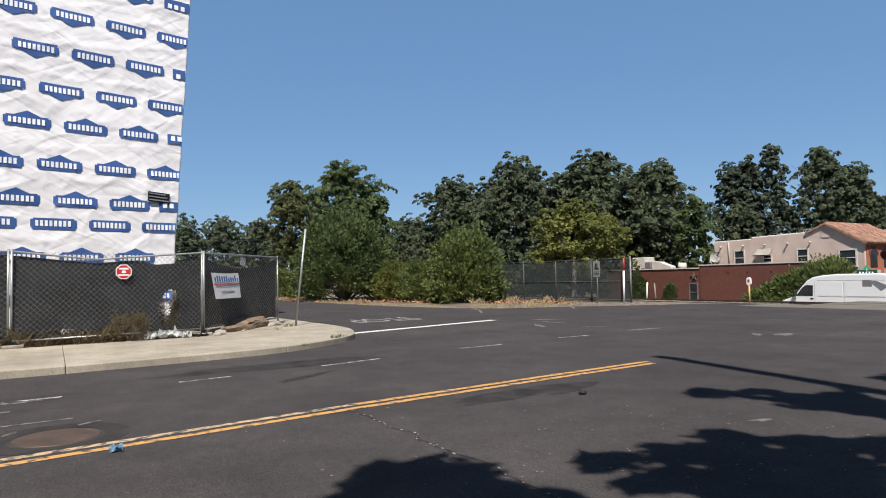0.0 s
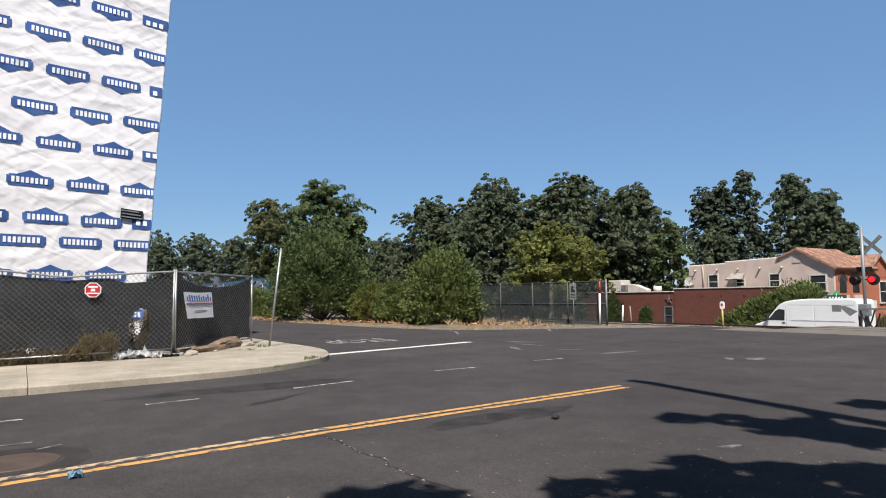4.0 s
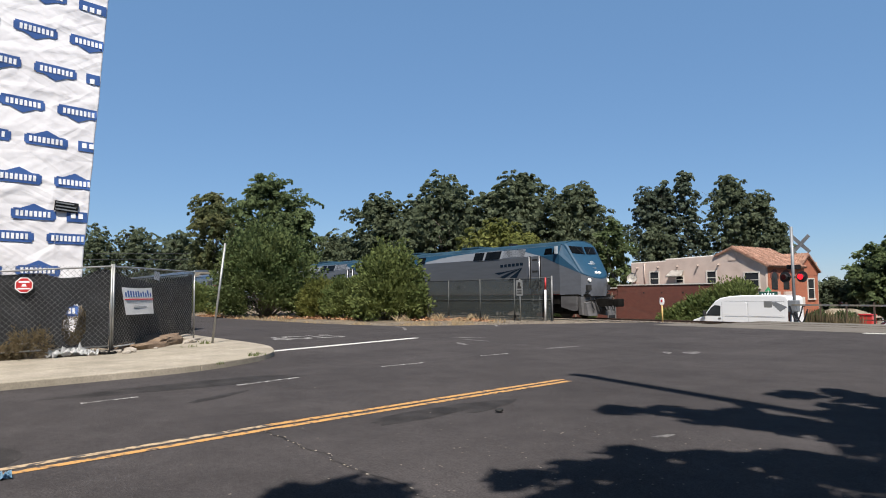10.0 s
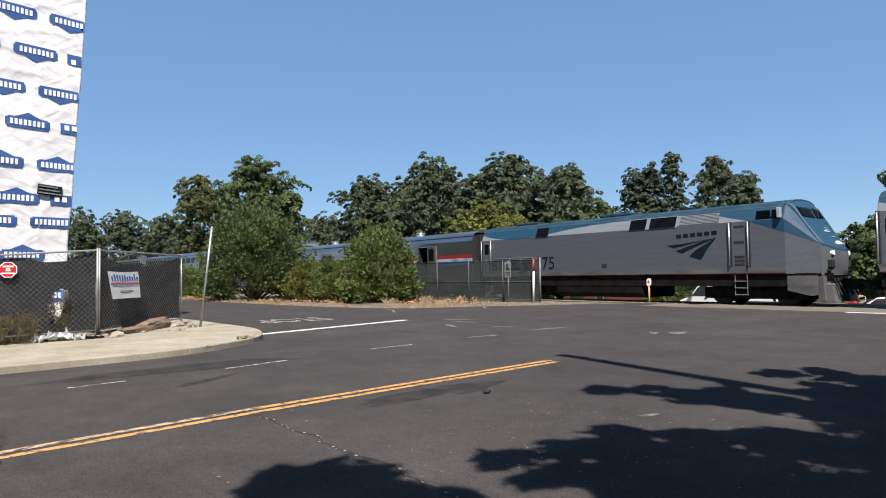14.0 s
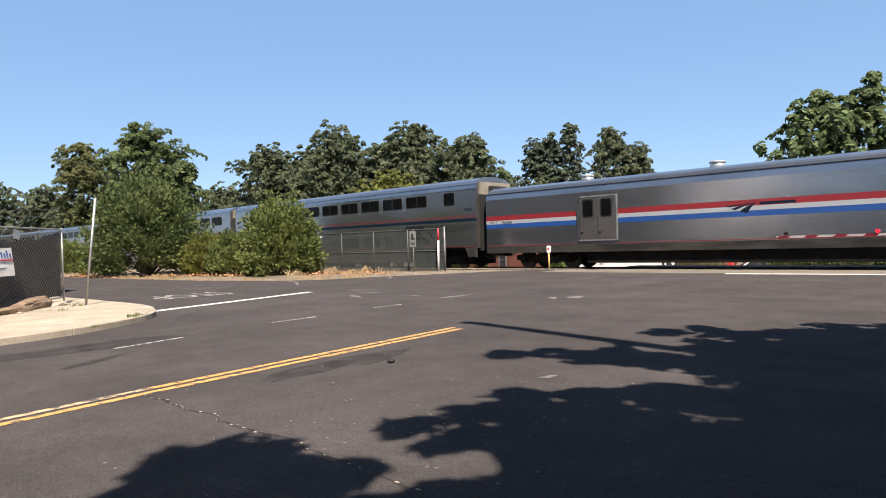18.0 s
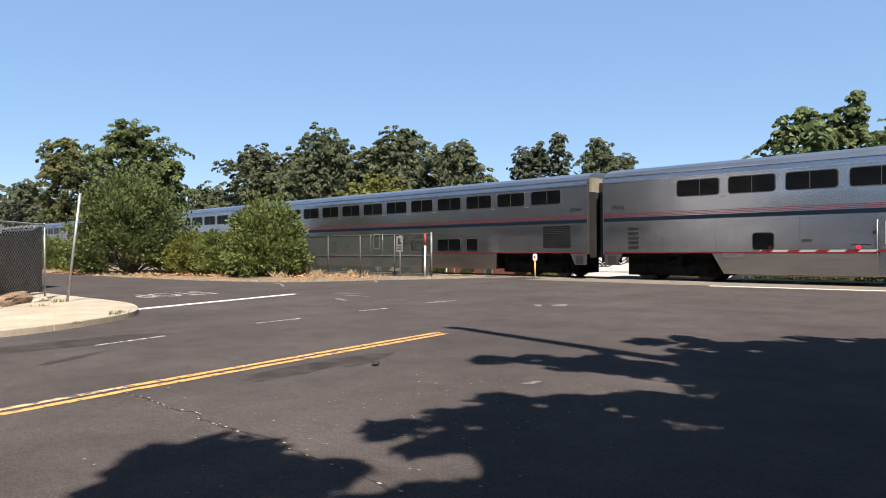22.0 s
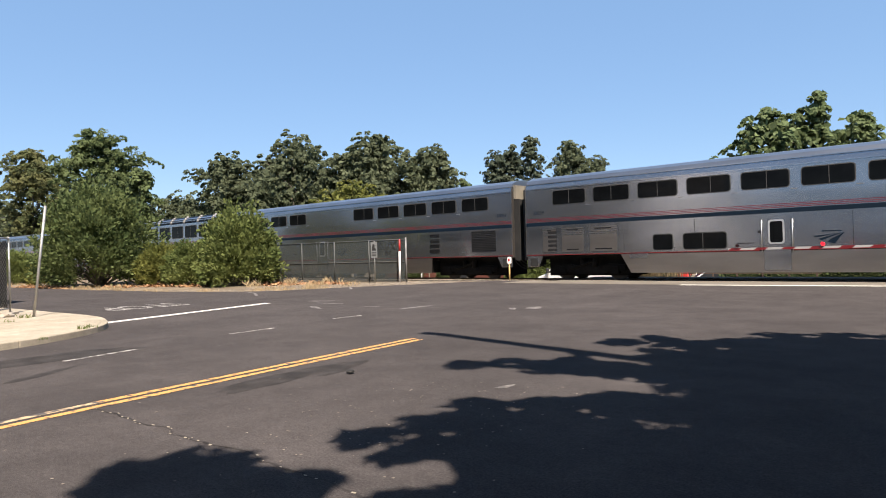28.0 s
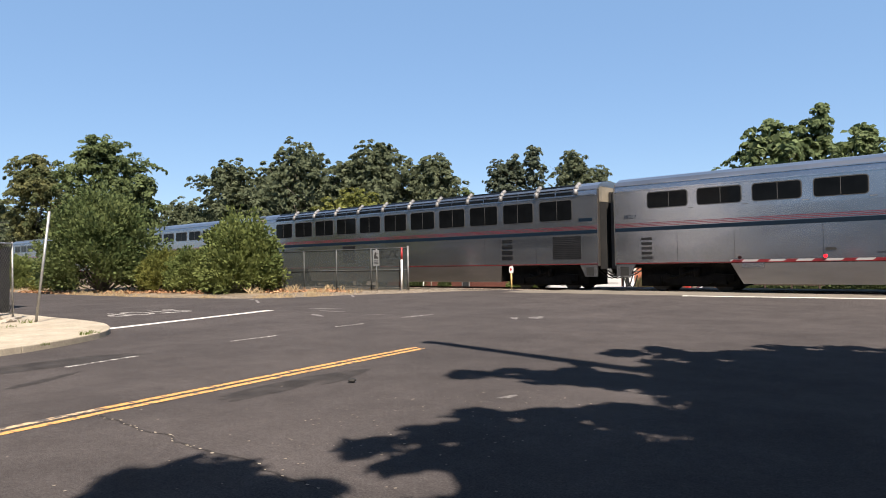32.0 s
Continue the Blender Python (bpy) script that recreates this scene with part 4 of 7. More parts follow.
def ribbon(name, pts, width, material, parent, lift, cuts=0.5):
    out = []
    for (x0, y0), (x1, y1) in zip(pts, pts[1:]):
        n = max(1, int(math.hypot(x1 - x0, y1 - y0) / cuts))
        nx, ny = -(y1 - y0), x1 - x0
        q = math.hypot(nx, ny)
        for k in range(n + (x1 == pts[-1][0] and y1 == pts[-1][1])):
            x, y = x0 + (x1 - x0) * k / n, y0 + (y1 - y0) * k / n
            w = width / 2 * (1 + random.uniform(-.06, .06))
            out.append([(x + nx / q * w, y + ny / q * w), (x - nx / q * w, y - ny / q * w)])
    return sheet(name, out, material, "", "", lift, parent)


YL = [(-5.3, -9.0), (-6.0, -4.0), (-6.45, -.45), (-6.88, 2.76), (-7.15, 5.6), (-7.36, 8.1)]
ribbon("yellow_stripe", [(x + .10, y) for x, y in YL], .11, M_YEL, road, .004)
ribbon("yellow_stripe", [(x - .10, y + .05) for x, y in YL[:4]], .10, M_YEL_WORN, road, .004)
ribbon("yellow_stripe", [(x - .10, y + .05) for x, y in YL[3:]], .11, M_YEL, road, .004)
for a, b in (((-9.2, -4.2), (-9.3, -3.4)), ((-9.62, -1.3), (-9.72, .02)), ((-10.04, 1.46), (-10.13, 2.2)), ((-10.39, 3.73), (-10.66, 4.91)), ((-11.11, 6.9), (-11.17, 7.97)), ((-11.5, 9.83), (-11.47, 10.68))):
    ribbon("lane_dash", [a, b], .085, M_WLINE_WORN, road, .004)
ribbon("worn_line", [(-8.04, -.80), (-8.08, -.30), (-8.1, .10)], .05, M_SCUFF, road, .004, .2)
ribbon("worn_line", [(-8.9, -1.0), (-8.95, -.5)], .07, M_SCUFF, road, .004, .2)
ribbon("limit_line", [(-16.05, 6.6), (-17.6, 12.35)], .30, M_WLINE, road, .004)
ribbon("stop_line", [(-8.3, 23.0), (-2.9, 23.36), (3.0, 23.7)], .42, M_WLINE, road, .011)
ribbon("edge_line", [(-21.6, 14.6), (-23.2, 15.6), (-24.4, 16.0)], .12, M_SCUFF, road, .004)
ribbon("edge_line", [(-20.6, 18.6), (-21.6, 19.4)], .12, M_SCUFF, road, .004)
# the word on the side street faces its traffic
w = words("STOP", 2.5, M_WLINE_WORN, road, (0, 0, 0), "road_word", "worn white word painted on the asphalt", thick=0.0, bold=.018)
w.matrix_basis = Matrix.Translation((-21.4, 9.75, .004)) @ pose(0, 0, 0, 0, 0, -90) @ Matrix.Diagonal((.42, .95, 1, 1))
# tar seams, stains, specks
rnd = random.Random(4)
x, y = -6.75, 2.72
bm, sand = bmesh.new(), bmesh.new()
while x < 1.5:
    nx, ny = x + rnd.uniform(.05, .12), y + rnd.uniform(-.035, .034)
    w0 = rnd.uniform(.005, .014)
    v = [bm.verts.new(p) for p in ((x, y - w0, .003), (nx, ny - w0, .003), (nx, ny + w0, .003), (x, y + w0, .003))]
    bm.faces.new(v)
    if rnd.random() < .45:
        c, r = Vector((x, y + rnd.uniform(-.015, .015), .0045)), rnd.uniform(.005, .013)
        sand.faces.new([sand.verts.new(c + Vector((r * 2 * math.cos(a), r * math.sin(a), 0))) for a in (0, 1.2, 2.5, 3.8, 5.1)])
    x, y = nx, ny
part("crack", bm, M_OIL, road, "dark meandering crack")
tagged(part("crack_sand", sand, M_CONC, road), kind="stuff")


def blotch(name, cx, cy, rx, ry, turn, material, lift, n=28, seed=1):
    r, pts = random.Random(seed), []
    ph = [r.uniform(0, 6.3) for _ in range(4)]
    for k in range(n):
        a = 2 * math.pi * k / n
        q = 1 + .16 * math.sin(2 * a + ph[0]) + .12 * math.sin(3 * a + ph[1]) + .08 * math.sin(7 * a + ph[2]) + .05 * math.sin(11 * a + ph[3])
        u, v = rx * q * math.cos(a), ry * q * math.sin(a)
        pts.append((cx + u * math.cos(turn) - v * math.sin(turn), cy + u * math.sin(turn) + v * math.cos(turn)))
    bm = bmesh.new()
    bm.faces.new([bm.verts.new((px, py, gz(px, py) + lift)) for px, py in pts])
    return part(name, bm, material, road)


blotch("oil_stain", -6.45, 4.75, .20, 1.15, .16, M_OIL, .002, seed=3)
blotch("oil_stain", -6.35, 5.6, .16, .5, .3, M_OIL, .0025, seed=5)
blotch("tar_patch", -10.9, 3.2, .35, 2.2, .06, M_OIL, .002, seed=8)
blotch("tar_patch", -9.4, 3.1, .10, .6, .5, M_OIL, .002, seed=9)
for k, (cx, cy, rx, ry) in enumerate(((-11.8, 12.9, .12, .55), (-8.7, 14.0, .16, .35), (-9.1, 13.6, .10, .25), (-14.6, 11.8, .10, .5), (-15.4, 13.0, .08, .5), (-16.5, 13.6, .09, .6), (-13.2, 12.6, .07, .3), (-3.9, 5.7, .05, .12), (-9.6, -.55, .09, .35), (-7.75, .25, .03, .12), (-7.6, -.45, .03, .10))):
    blotch("paint_scuff", cx, cy, rx, ry, .4 * k, M_SCUFF, .004, seed=20 + k)
lid = part("manhole_cover", tube((-7.2, -.05, -.05), (-7.2, -.05, .006), .36, n=28), M_RAIL, road, "round rusty manhole cover")
ring = bmesh.new()
for k in range(40):
    a0, a1 = 2 * math.pi * k / 40, 2 * math.pi * (k + 1) / 40
    ring.faces.new([ring.verts.new((-7.2 + r * math.cos(a), -.05 + r * math.sin(a), .003)) for r, a in ((.40, a0), (.62, a0), (.62, a1), (.40, a1))])
part("manhole_collar", ring, M_OIL, road)
# pale specks of grit and gum all over
bm = bmesh.new()
for k in range(380):
    x, y = (rnd.uniform(-14, -1), rnd.uniform(-1, 20)) if k < 200 else (-4.0 + rnd.gauss(0, .75), 4.4 + rnd.gauss(0, 1.3))
    r = rnd.uniform(.004, .014)
    bm.faces.new([bm.verts.new((x + r * math.cos(a), y + r * math.sin(a), gz(x, y) + .004)) for a in (0, 1.3, 2.4, 3.9, 5.2)])
grit = tagged(new("grit", mesh_of(bm, "grit", M_GRAVEL)), "pale grit and gum specks on the asphalt", "grit", kind="stuff")

# kerb and pavement in poured sections
KERB = [(-11.4, -40), (-12.0, -6), (-12.12, -.77), (-12.39, 1.86), (-12.71, 3.56), (-13.35, 4.84), (-14.35, 5.94), (-15.7, 6.55), (-17.3, 6.82), (-21.0, 6.75), (-30, 6.6), (-70, 6.4)]
BACK = [(-15.6, -40), (-16.2, -6), (-16.3, -.8), (-16.5, 1.9), (-16.72, 3.0), (-17.0, 3.25), (-17.5, 3.75), (-18.2, 4.35), (-19.0, 5.0), (-20.2, 5.95), (-30, 6.05), (-70, 5.9)]


def rounded_path(path, i0, i1):
    """The path with its stretch i0..i1 drawn as a smooth curve through the same corners."""
    out = list(path[:i0])
    for i in range(i0, i1):
        p = [Vector(path[k]) for k in (i - 1, i, i + 1, i + 2)]
        for k in range(4):
            t = k / 4
            q = .5 * (2 * p[1] + (p[2] - p[0]) * t + (2 * p[0] - 5 * p[1] + 4 * p[2] - p[3]) * t * t + (3 * p[1] - p[0] - 3 * p[2] + p[3]) * t ** 3)
            out.append((q.x, q.y))
    return out + list(path[i1:])


KERB, BACK = rounded_path(KERB, 2, 9), rounded_path(BACK, 2, 9)
pave = root("pavement", "pale worn concrete pavement with a kerb", "pavement", kind="structure")
INNER = [(k[0] + (b[0] - k[0]) * .16 / math.dist(k, b), k[1] + (b[1] - k[1]) * .16 / math.dist(k, b)) for k, b in zip(KERB, BACK)]


def poured(name, outer, inner, z, bevel):
    """A poured section between two edges, its ends drawn in a little for the joint."""
    pts = []
    for e in (outer, inner[::-1]):
        e = [Vector(p) for p in e]
        e[0] = e[0] + (e[1] - e[0]).normalized() * .004
        e[-1] = e[-1] + (e[-2] - e[-1]).normalized() * .004
        pts += [(p.x, p.y) for p in e]
    part(name, prism(pts, "z", -.1, z, bevel), M_CONC, pave)


def halved(a, b):
    """Both edges with extra stations, so that none is further than 3.2 m from the next."""
    A, B = [a[0]], [b[0]]
    for k in range(len(a) - 1):
        n = max(1, min(12, round(math.dist(a[k], a[k + 1]) / 3.2)))
        for q in range(1, n + 1):
            A.append(tuple(Vector(a[k]).lerp(Vector(a[k + 1]), q / n)))
            B.append(tuple(Vector(b[k]).lerp(Vector(b[k + 1]), q / n)))
    return A, B


KO, KI = halved(KERB, INNER)
_, KB = halved(KERB, BACK)
first = 0
for k in range(1, len(KO)):
    if k == len(KO) - 1 or sum(math.dist(KO[q], KO[q + 1]) for q in range(first, k + 1)) > 3.9:
        z = .125 + rnd.uniform(-.005, .003)
        poured("kerb_stone", KO[first:k + 1], KI[first:k + 1], z, .016)
        poured("paving_slab", KI[first:k + 1], KB[first:k + 1], z + rnd.uniform(-.005, .002), .004)
        first = k
# the lot behind the fence
lot = [[(x, y) for x, y in BACK], [(x - 3, y - 2.5) for x, y in BACK], [(-60, y - 6) for x, y in BACK]]
verts = [(x, y, .115) for r in lot for x, y in r]
n = len(BACK)
tagged(new("lot_soil", quick("lot_soil", verts, [(j * n + i, j * n + i + 1, (j + 1) * n + i + 1, (j + 1) * n + i) for j in range(2) for i in range(n - 1)], M_DIRT)), "dry soil of the building lot", "ground", kind="structure")

# railway
track = root("railway_track", "single railway track with rusty rails on ballast", "railway track", kind="structure")
prof = [(-.07, -.13), (.07, -.13), (.07, -.11), (.012, -.09), (.012, .01), (.036, .02), (.036, .048), (-.036, .048), (-.036, .02), (-.012, .01), (-.012, -.09), (-.07, -.11)]
for s in (-1, 1):
    part("rail", prism([(TRACK_Y + s * .755 + a, b + .0) for a, b in prof], "x", -320, 160), M_RAIL, track)
tie = mesh_of(box(-.11, .11, -1.3, 1.3, -.16, 0, .01), "sleeper", M_TIE)
for k in range(150):
    o = put("sleeper", tie, track, (-88 + .61 * k, TRACK_Y, -.13), rnd.uniform(-1, 1))
sheet("ballast", [[(x, y) for x in (-320, -120, -60, -40, -30, -24, -19, -16.2)] for y in (25.2, 25.7, 26.2, 26.6, 27.9, 29.2, 29.9, 30.6)], M_BALLAST, "grey ballast stone bed", "ballast", 0.012)


def scatter_stones(name, count, area, size, material, label, category, seed, lift=0.0):
    r = random.Random(seed)
    verts, faces = [], []
    for _ in range(count):
        x, y = area(r)
        s = r.uniform(*size)
        b = len(verts)
        z = gz(x, y) + lift + s * .15
        for dx, dy, dz in ((1, 0, 0), (-1, 0, 0), (0, 1, 0), (0, -1, 0), (0, 0, .8), (0, 0, -.8)):
            verts.append((x + s * dx * r.uniform(.6, 1.1), y + s * dy * r.uniform(.6, 1.1), z + s * dz * r.uniform(.6, 1)))
        faces += [(b + i, b + j, b + k) for i, j, k in ((0, 2, 4), (2, 1, 4), (1, 3, 4), (3, 0, 4), (2, 0, 5), (1, 2, 5), (3, 1, 5), (0, 3, 5))]
    return tagged(new(name, quick(name, verts, faces, material)), label, category, kind="stuff")


scatter_stones("ballast_stones", 9000, lambda r: (r.uniform(-60, -15.5), r.uniform(25.0, 27.2)), (.02, .05), M_GRAVEL, "loose grey ballast stones by the rails", "ballast", 5, .01)
scatter_stones("verge_gravel", 7000, lambda r: (lambda y: (lerp_x(LEFT, y) - r.random() ** 1.6 * 5 + .25, y))(r.uniform(15.5, 25.4)), (.012, .04), M_GRAVEL, "pale gravel along the road edge", "gravel", 6, -.03)


# trees and shrubs
def leafy(name, c1, c2, rough=0.7, island=.3):
    m = mat(name, c1, c2, 0.5, rough, 0, 0, 6.0, 0.25, per_island=island, spec=0.12)
    b = m.node_tree.nodes["Principled BSDF"]
    t = m.node_tree
    tr, mx = t.nodes.new("ShaderNodeBsdfTranslucent"), t.nodes.new("ShaderNodeMixShader")
    tr.inputs[0].default_value = (*[min(1, x * 1.6) for x in c2], 1)
    mx.inputs[0].default_value = 0.30
    out = t.nodes["Material Output"]
    t.links.new(b.outputs[0], mx.inputs[1]), t.links.new(tr.outputs[0], mx.inputs[2]), t.links.new(mx.outputs[0], out.inputs[0])
    return m


M_OAK = leafy("oak_leaf", (0.056, 0.071, 0.041), (0.106, 0.124, 0.074), island=.2)
M_ELM = leafy("green_leaf", (0.052, 0.072, 0.030), (0.100, 0.128, 0.055))
M_BRIGHT = leafy("bright_leaf", (0.062, 0.092, 0.040), (0.125, 0.160, 0.076))
M_OLIVE = leafy("yellowish_leaf", (0.076, 0.090, 0.024), (0.170, 0.175, 0.052))
M_RUST = leafy("browning_leaf", (0.060, 0.078, 0.036), (0.125, 0.126, 0.055))
M_PINE = leafy("pine_needles", (0.052, 0.068, 0.046), (0.102, 0.122, 0.086))
M_SHRUB = leafy("shrub_leaf", (0.066, 0.092, 0.030), (0.150, 0.175, 0.060))
M_PALEBARK = mat("pale_bark", (0.20, 0.18, 0.15), (0.30, 0.27, 0.23), 4, 0.9, 0, 0.5, 14, 0.3)
M_BARK = mat("bark", (0.10, 0.085, 0.068), (0.20, 0.17, 0.14), 4, 0.9, 0, 0.6, 14, 0.3)


def leaf_mesh(name, c, n, t, size, long, material):
    """One folded leaf of two triangles at each centre c, facing n, pointing along t."""
    b = np.cross(n, t)
    s = size[:, None]
    v = np.stack([c - t * s * long / 2, c + b * s * .5 + n * s * .14, c + t * s * long / 2, c - b * s * .5 + n * s * .14], 1).reshape(-1, 3)
    me, count = bpy.data.meshes.new(name), len(c)
    me.vertices.add(4 * count), me.loops.add(6 * count), me.polygons.add(2 * count)
    me.vertices.foreach_set("co", v.ravel())
    q = np.arange(count)[:, None] * 4
    me.loops.foreach_set("vertex_index", np.concatenate([q, q + 1, q + 2, q, q + 2, q + 3], 1).ravel())
    me.polygons.foreach_set("loop_start", np.arange(2 * count) * 3)
    me.polygons.foreach_set("loop_total", np.full(2 * count, 3))
    me.update(), me.validate()
    me.materials.append(material)
    return me


def unit(a):
    return a / (np.linalg.norm(a, axis=-1, keepdims=True) + 1e-9)


def crown_mesh(name, lobes, count, size, material, seed, long=1.5, tuft=.55, per=34, airy=.0, droop=.35):
    """Leaves in tufts on boughs: every lobe (x, y, z, rx, ry, rz) carries domed tufts of leaves, open below, with gaps between
    them; a thin fill of leaves sits deep inside. airy throws the tufts out past the lobes."""
    rs = np.random.RandomState(seed)
    L = np.array(lobes, float)
    area = L[:, 3] * L[:, 5] + L[:, 4] * L[:, 5] + L[:, 3] * L[:, 4]
    inner = int(count * .20)
    tufts = max(12, (count - inner) // per)
    pick = rs.choice(len(L), tufts, p=area / area.sum())
    d = unit(rs.normal(size=(tufts, 3)) + np.array([0, 0, .25]))
    rad = rs.uniform(.70, 1.0, tufts) * (1 + airy * rs.uniform(-.2, .55, tufts))
    c = L[pick, :3] + d * rad[:, None] * L[pick, 3:]
    axis = unit(d * .55 + np.array([0, 0, .75]) + rs.normal(0, .22, (tufts, 3)))
    tr = tuft * rs.uniform(.55, 1.35, tufts)
    who = np.repeat(np.arange(tufts), per)
    e = unit(rs.normal(size=(len(who), 3)))
    up = np.sum(e * axis[who], 1)
    e = unit(e + axis[who] * (np.maximum(0, -.05 - up) * 2)[:, None])
    up = np.sum(e * axis[who], 1)
    pos = c[who] + (e - axis[who] * (up * droop)[:, None]) * (tr[who] * rs.uniform(.55, 1.0, len(who)))[:, None]
    n = unit(e * .8 + axis[who] * .45 + rs.normal(0, .30, e.shape))
    t = unit(np.cross(n, rs.normal(size=n.shape)))
    k = rs.choice(len(L), inner, p=area / area.sum())
    di = unit(rs.normal(size=(inner, 3)))
    pi = L[k, :3] + di * (rs.uniform(.1, .62, inner))[:, None] * L[k, 3:]
    ni = unit(rs.normal(size=(inner, 3)))
    ti = unit(np.cross(ni, rs.normal(size=ni.shape)))
    s = size * rs.uniform(.6, 1.35, len(who) + inner)
    s[len(who):] *= 1.5
    return leaf_mesh(name, np.concatenate([pos, pi]), np.concatenate([n, ni]), np.concatenate([t, ti]), s, long, material)


def trunk_mesh(name, height, r, lobes, seed, forks=7, bark=None):
    rr = random.Random(seed)
    bm = bmesh.new()
    bend = Vector((rr.uniform(-.25, .25), rr.uniform(-.25, .25), 0))
    prev, pr = Vector((0, 0, -.15)), r * 1.25
    top = None
    for k in range(1, 5):
        p = Vector((0, 0, height * .55 * k / 4)) + bend * k * .4
        bm_tube(bm, prev, p, pr, r * (1 - .14 * k), n=9, caps=False)
        prev, pr = p, r * (1 - .14 * k)
        top = p
    for lobe in sorted(lobes, key=lambda q: -q[3])[:forks]:
        end = Vector(lobe[:3])
        a = Vector((0, 0, height * rr.uniform(.28, .5))) + bend
        mid = (a + end) / 2 + Vector((0, 0, -.06 * height * rr.random()))
        bm_tube(bm, a, mid, r * .5, r * .3, n=7, caps=False)
        bm_tube(bm, mid, end, r * .3, r * .08, n=6, caps=False)
        for _ in range(3):
            tip = end + Vector((rr.uniform(-1, 1) * lobe[3], rr.uniform(-1, 1) * lobe[4], rr.uniform(-.3, .9) * lobe[5])) * .8
            bm_tube(bm, mid.lerp(end, rr.uniform(.2, .9)), tip, r * .14, r * .03, n=5, caps=False)
    return mesh_of(bm, name, bark or M_BARK)


def tree(x, y, top, width, material, label, seed, bottom=None, count=None, leaf=.26, lobes_n=None, shape="round", name="tree", z0=None, r=None, category="tree", long=1.5, dense=1.6, wild=.0, tuft=None, airy=.15, bark=None, grain=1.0):
    """A tree whose crown reaches from bottom to top and is width across: many small lobes fill an uneven envelope."""
    rr = random.Random(seed)
    z0 = gz(x, y) - .04 if z0 is None else z0
    h = top - z0
    low = (h * .28 if bottom is None else bottom - z0)
    tall = (h - low) / width
    n = lobes_n or int(min(130, max(38, 58 * tall)))
    lobes, W = [], width / 2
    ph = [rr.uniform(0, 6.28) for _ in range(6)]
    for k in range(n):
        f = (k + rr.uniform(.2, .8)) / n
        prof = {"round": math.sqrt(max(.05, 1 - (2 * f - 1) ** 2)) * (1.05 - .12 * f), "dome": math.sqrt(max(.10, 1 - f ** 3.2)), "tall": (max(.05, math.sin(math.pi * (.08 + .88 * f)))) ** .7}[shape]
        a = k * 2.39996 + rr.uniform(-.4, .4)
        prof *= 1 + (.55 if shape == "dome" else 1) * (.20 * math.sin(a + ph[0]) + .17 * math.sin(2.4 * f * 6.28 + ph[1] + a) + .12 * math.sin(2 * a + ph[2])) + rr.uniform(-.08, .14)
        size = W * rr.choice((.13, .17, .22, .27, .32)) * rr.uniform(.85, 1.15) * (1.0 if shape != "tall" else 1.15) * grain
        off = max(0, W * prof - size * .8) * math.sqrt(rr.uniform(.25, 1))
        z = low + size * .5 + (h - low - size * 1.35) * f + W * rr.uniform(-.07, .07)
        off *= 1 + wild * rr.uniform(-.3, .42)
        z += wild * (h - low) * rr.uniform(-.10, .10)
        lobes.append((off * math.cos(a), off * math.sin(a), min(z, h - size * .8), size, size, size * rr.uniform(.62, .9)))
    t = root(name, label, category, at=pose(x, y, z0))
    r = r or max(.05, width * .03)
    o = new("trunk", trunk_mesh("trunk", h, r, lobes, seed, bark=bark))
    o.parent = t
    area = 3.14 * width * (h - low) * .9 + 1.57 * width * width
    count = count or int(min(33000, max(2500, area * dense / (leaf * leaf * .75))))
    o = new("crown", crown_mesh("crown", lobes, count, leaf, material, seed, long, tuft or leaf * 2.6, airy=airy))
    o.parent = t
    return t


# far woods to the west of the line
for k, (x, y, top, w) in enumerate(((-150, 15, 15.5, 17), (-149, 24, 16.4, 16), (-147, 32, 16.6, 15), (-142, 39, 15.5, 14), (-160, 44, 17, 18), (-128, 46, 13.0, 14))):
    tree(x, y, top, w, M_OAK, "distant dark green tree beyond the railway", 40 + k, bottom=.5, leaf=.30, tuft=.6, count=14000, grain=1.5)
tree(-101.2, 32.6, 17.8, 10.4, M_RUST, "tall tree with browning leaves beside the railway", 51, bottom=4.5, leaf=.22, lobes_n=74, wild=.5, tuft=.5, airy=.3, grain=1.25)
tree(-98, 36, 11, 10, M_OAK, "dark tree in a row beyond the railway", 66, bottom=0, leaf=.36)
tree(-81.9, 33.5, 17.6, 11.5, M_ELM, "tall leafy green tree beside the railway", 52, bottom=4.0, leaf=.23, lobes_n=90, wild=.5, tuft=.5, airy=.3, grain=1.3)
tree(-73.3, 34.4, 11.9, 5.2, M_ELM, "leafy green tree beside the railway", 76, bottom=3.5, leaf=.26, lobes_n=30)
OAK = "dark spreading oak beyond the railway"
for k, (x, y, top, w) in enumerate(((-79.8, 43, 10.8, 14), (-88, 40, 11.5, 14), (-65.2, 41, 13.8, 11.2), (-60.5, 43.5, 13.0, 11), (-54.6, 42, 15.0, 14.2), (-52.5, 48, 13.4, 10), (-47.6, 46.7, 14.6, 12.4), (-44.2, 51, 13.4, 10.4), (-70, 44, 10.6, 13), (-50.5, 46, 12.2, 10.5))):
    tree(x, y, top, w * 1.04, M_OAK, OAK, 240 + k, bottom=-.8, leaf=.215, shape="dome", lobes_n=96, wild=.12, tuft=.36, airy=.0, grain=1.45)
tree(-41.4, 37.6, 7.9, 8.6, M_OLIVE, "low spreading tree with yellowish leaves beyond the railway", 59, bottom=1.3, leaf=.17, shape="dome", tuft=.46, airy=.3, lobes_n=70, wild=.3, bark=M_PALEBARK, count=15000)
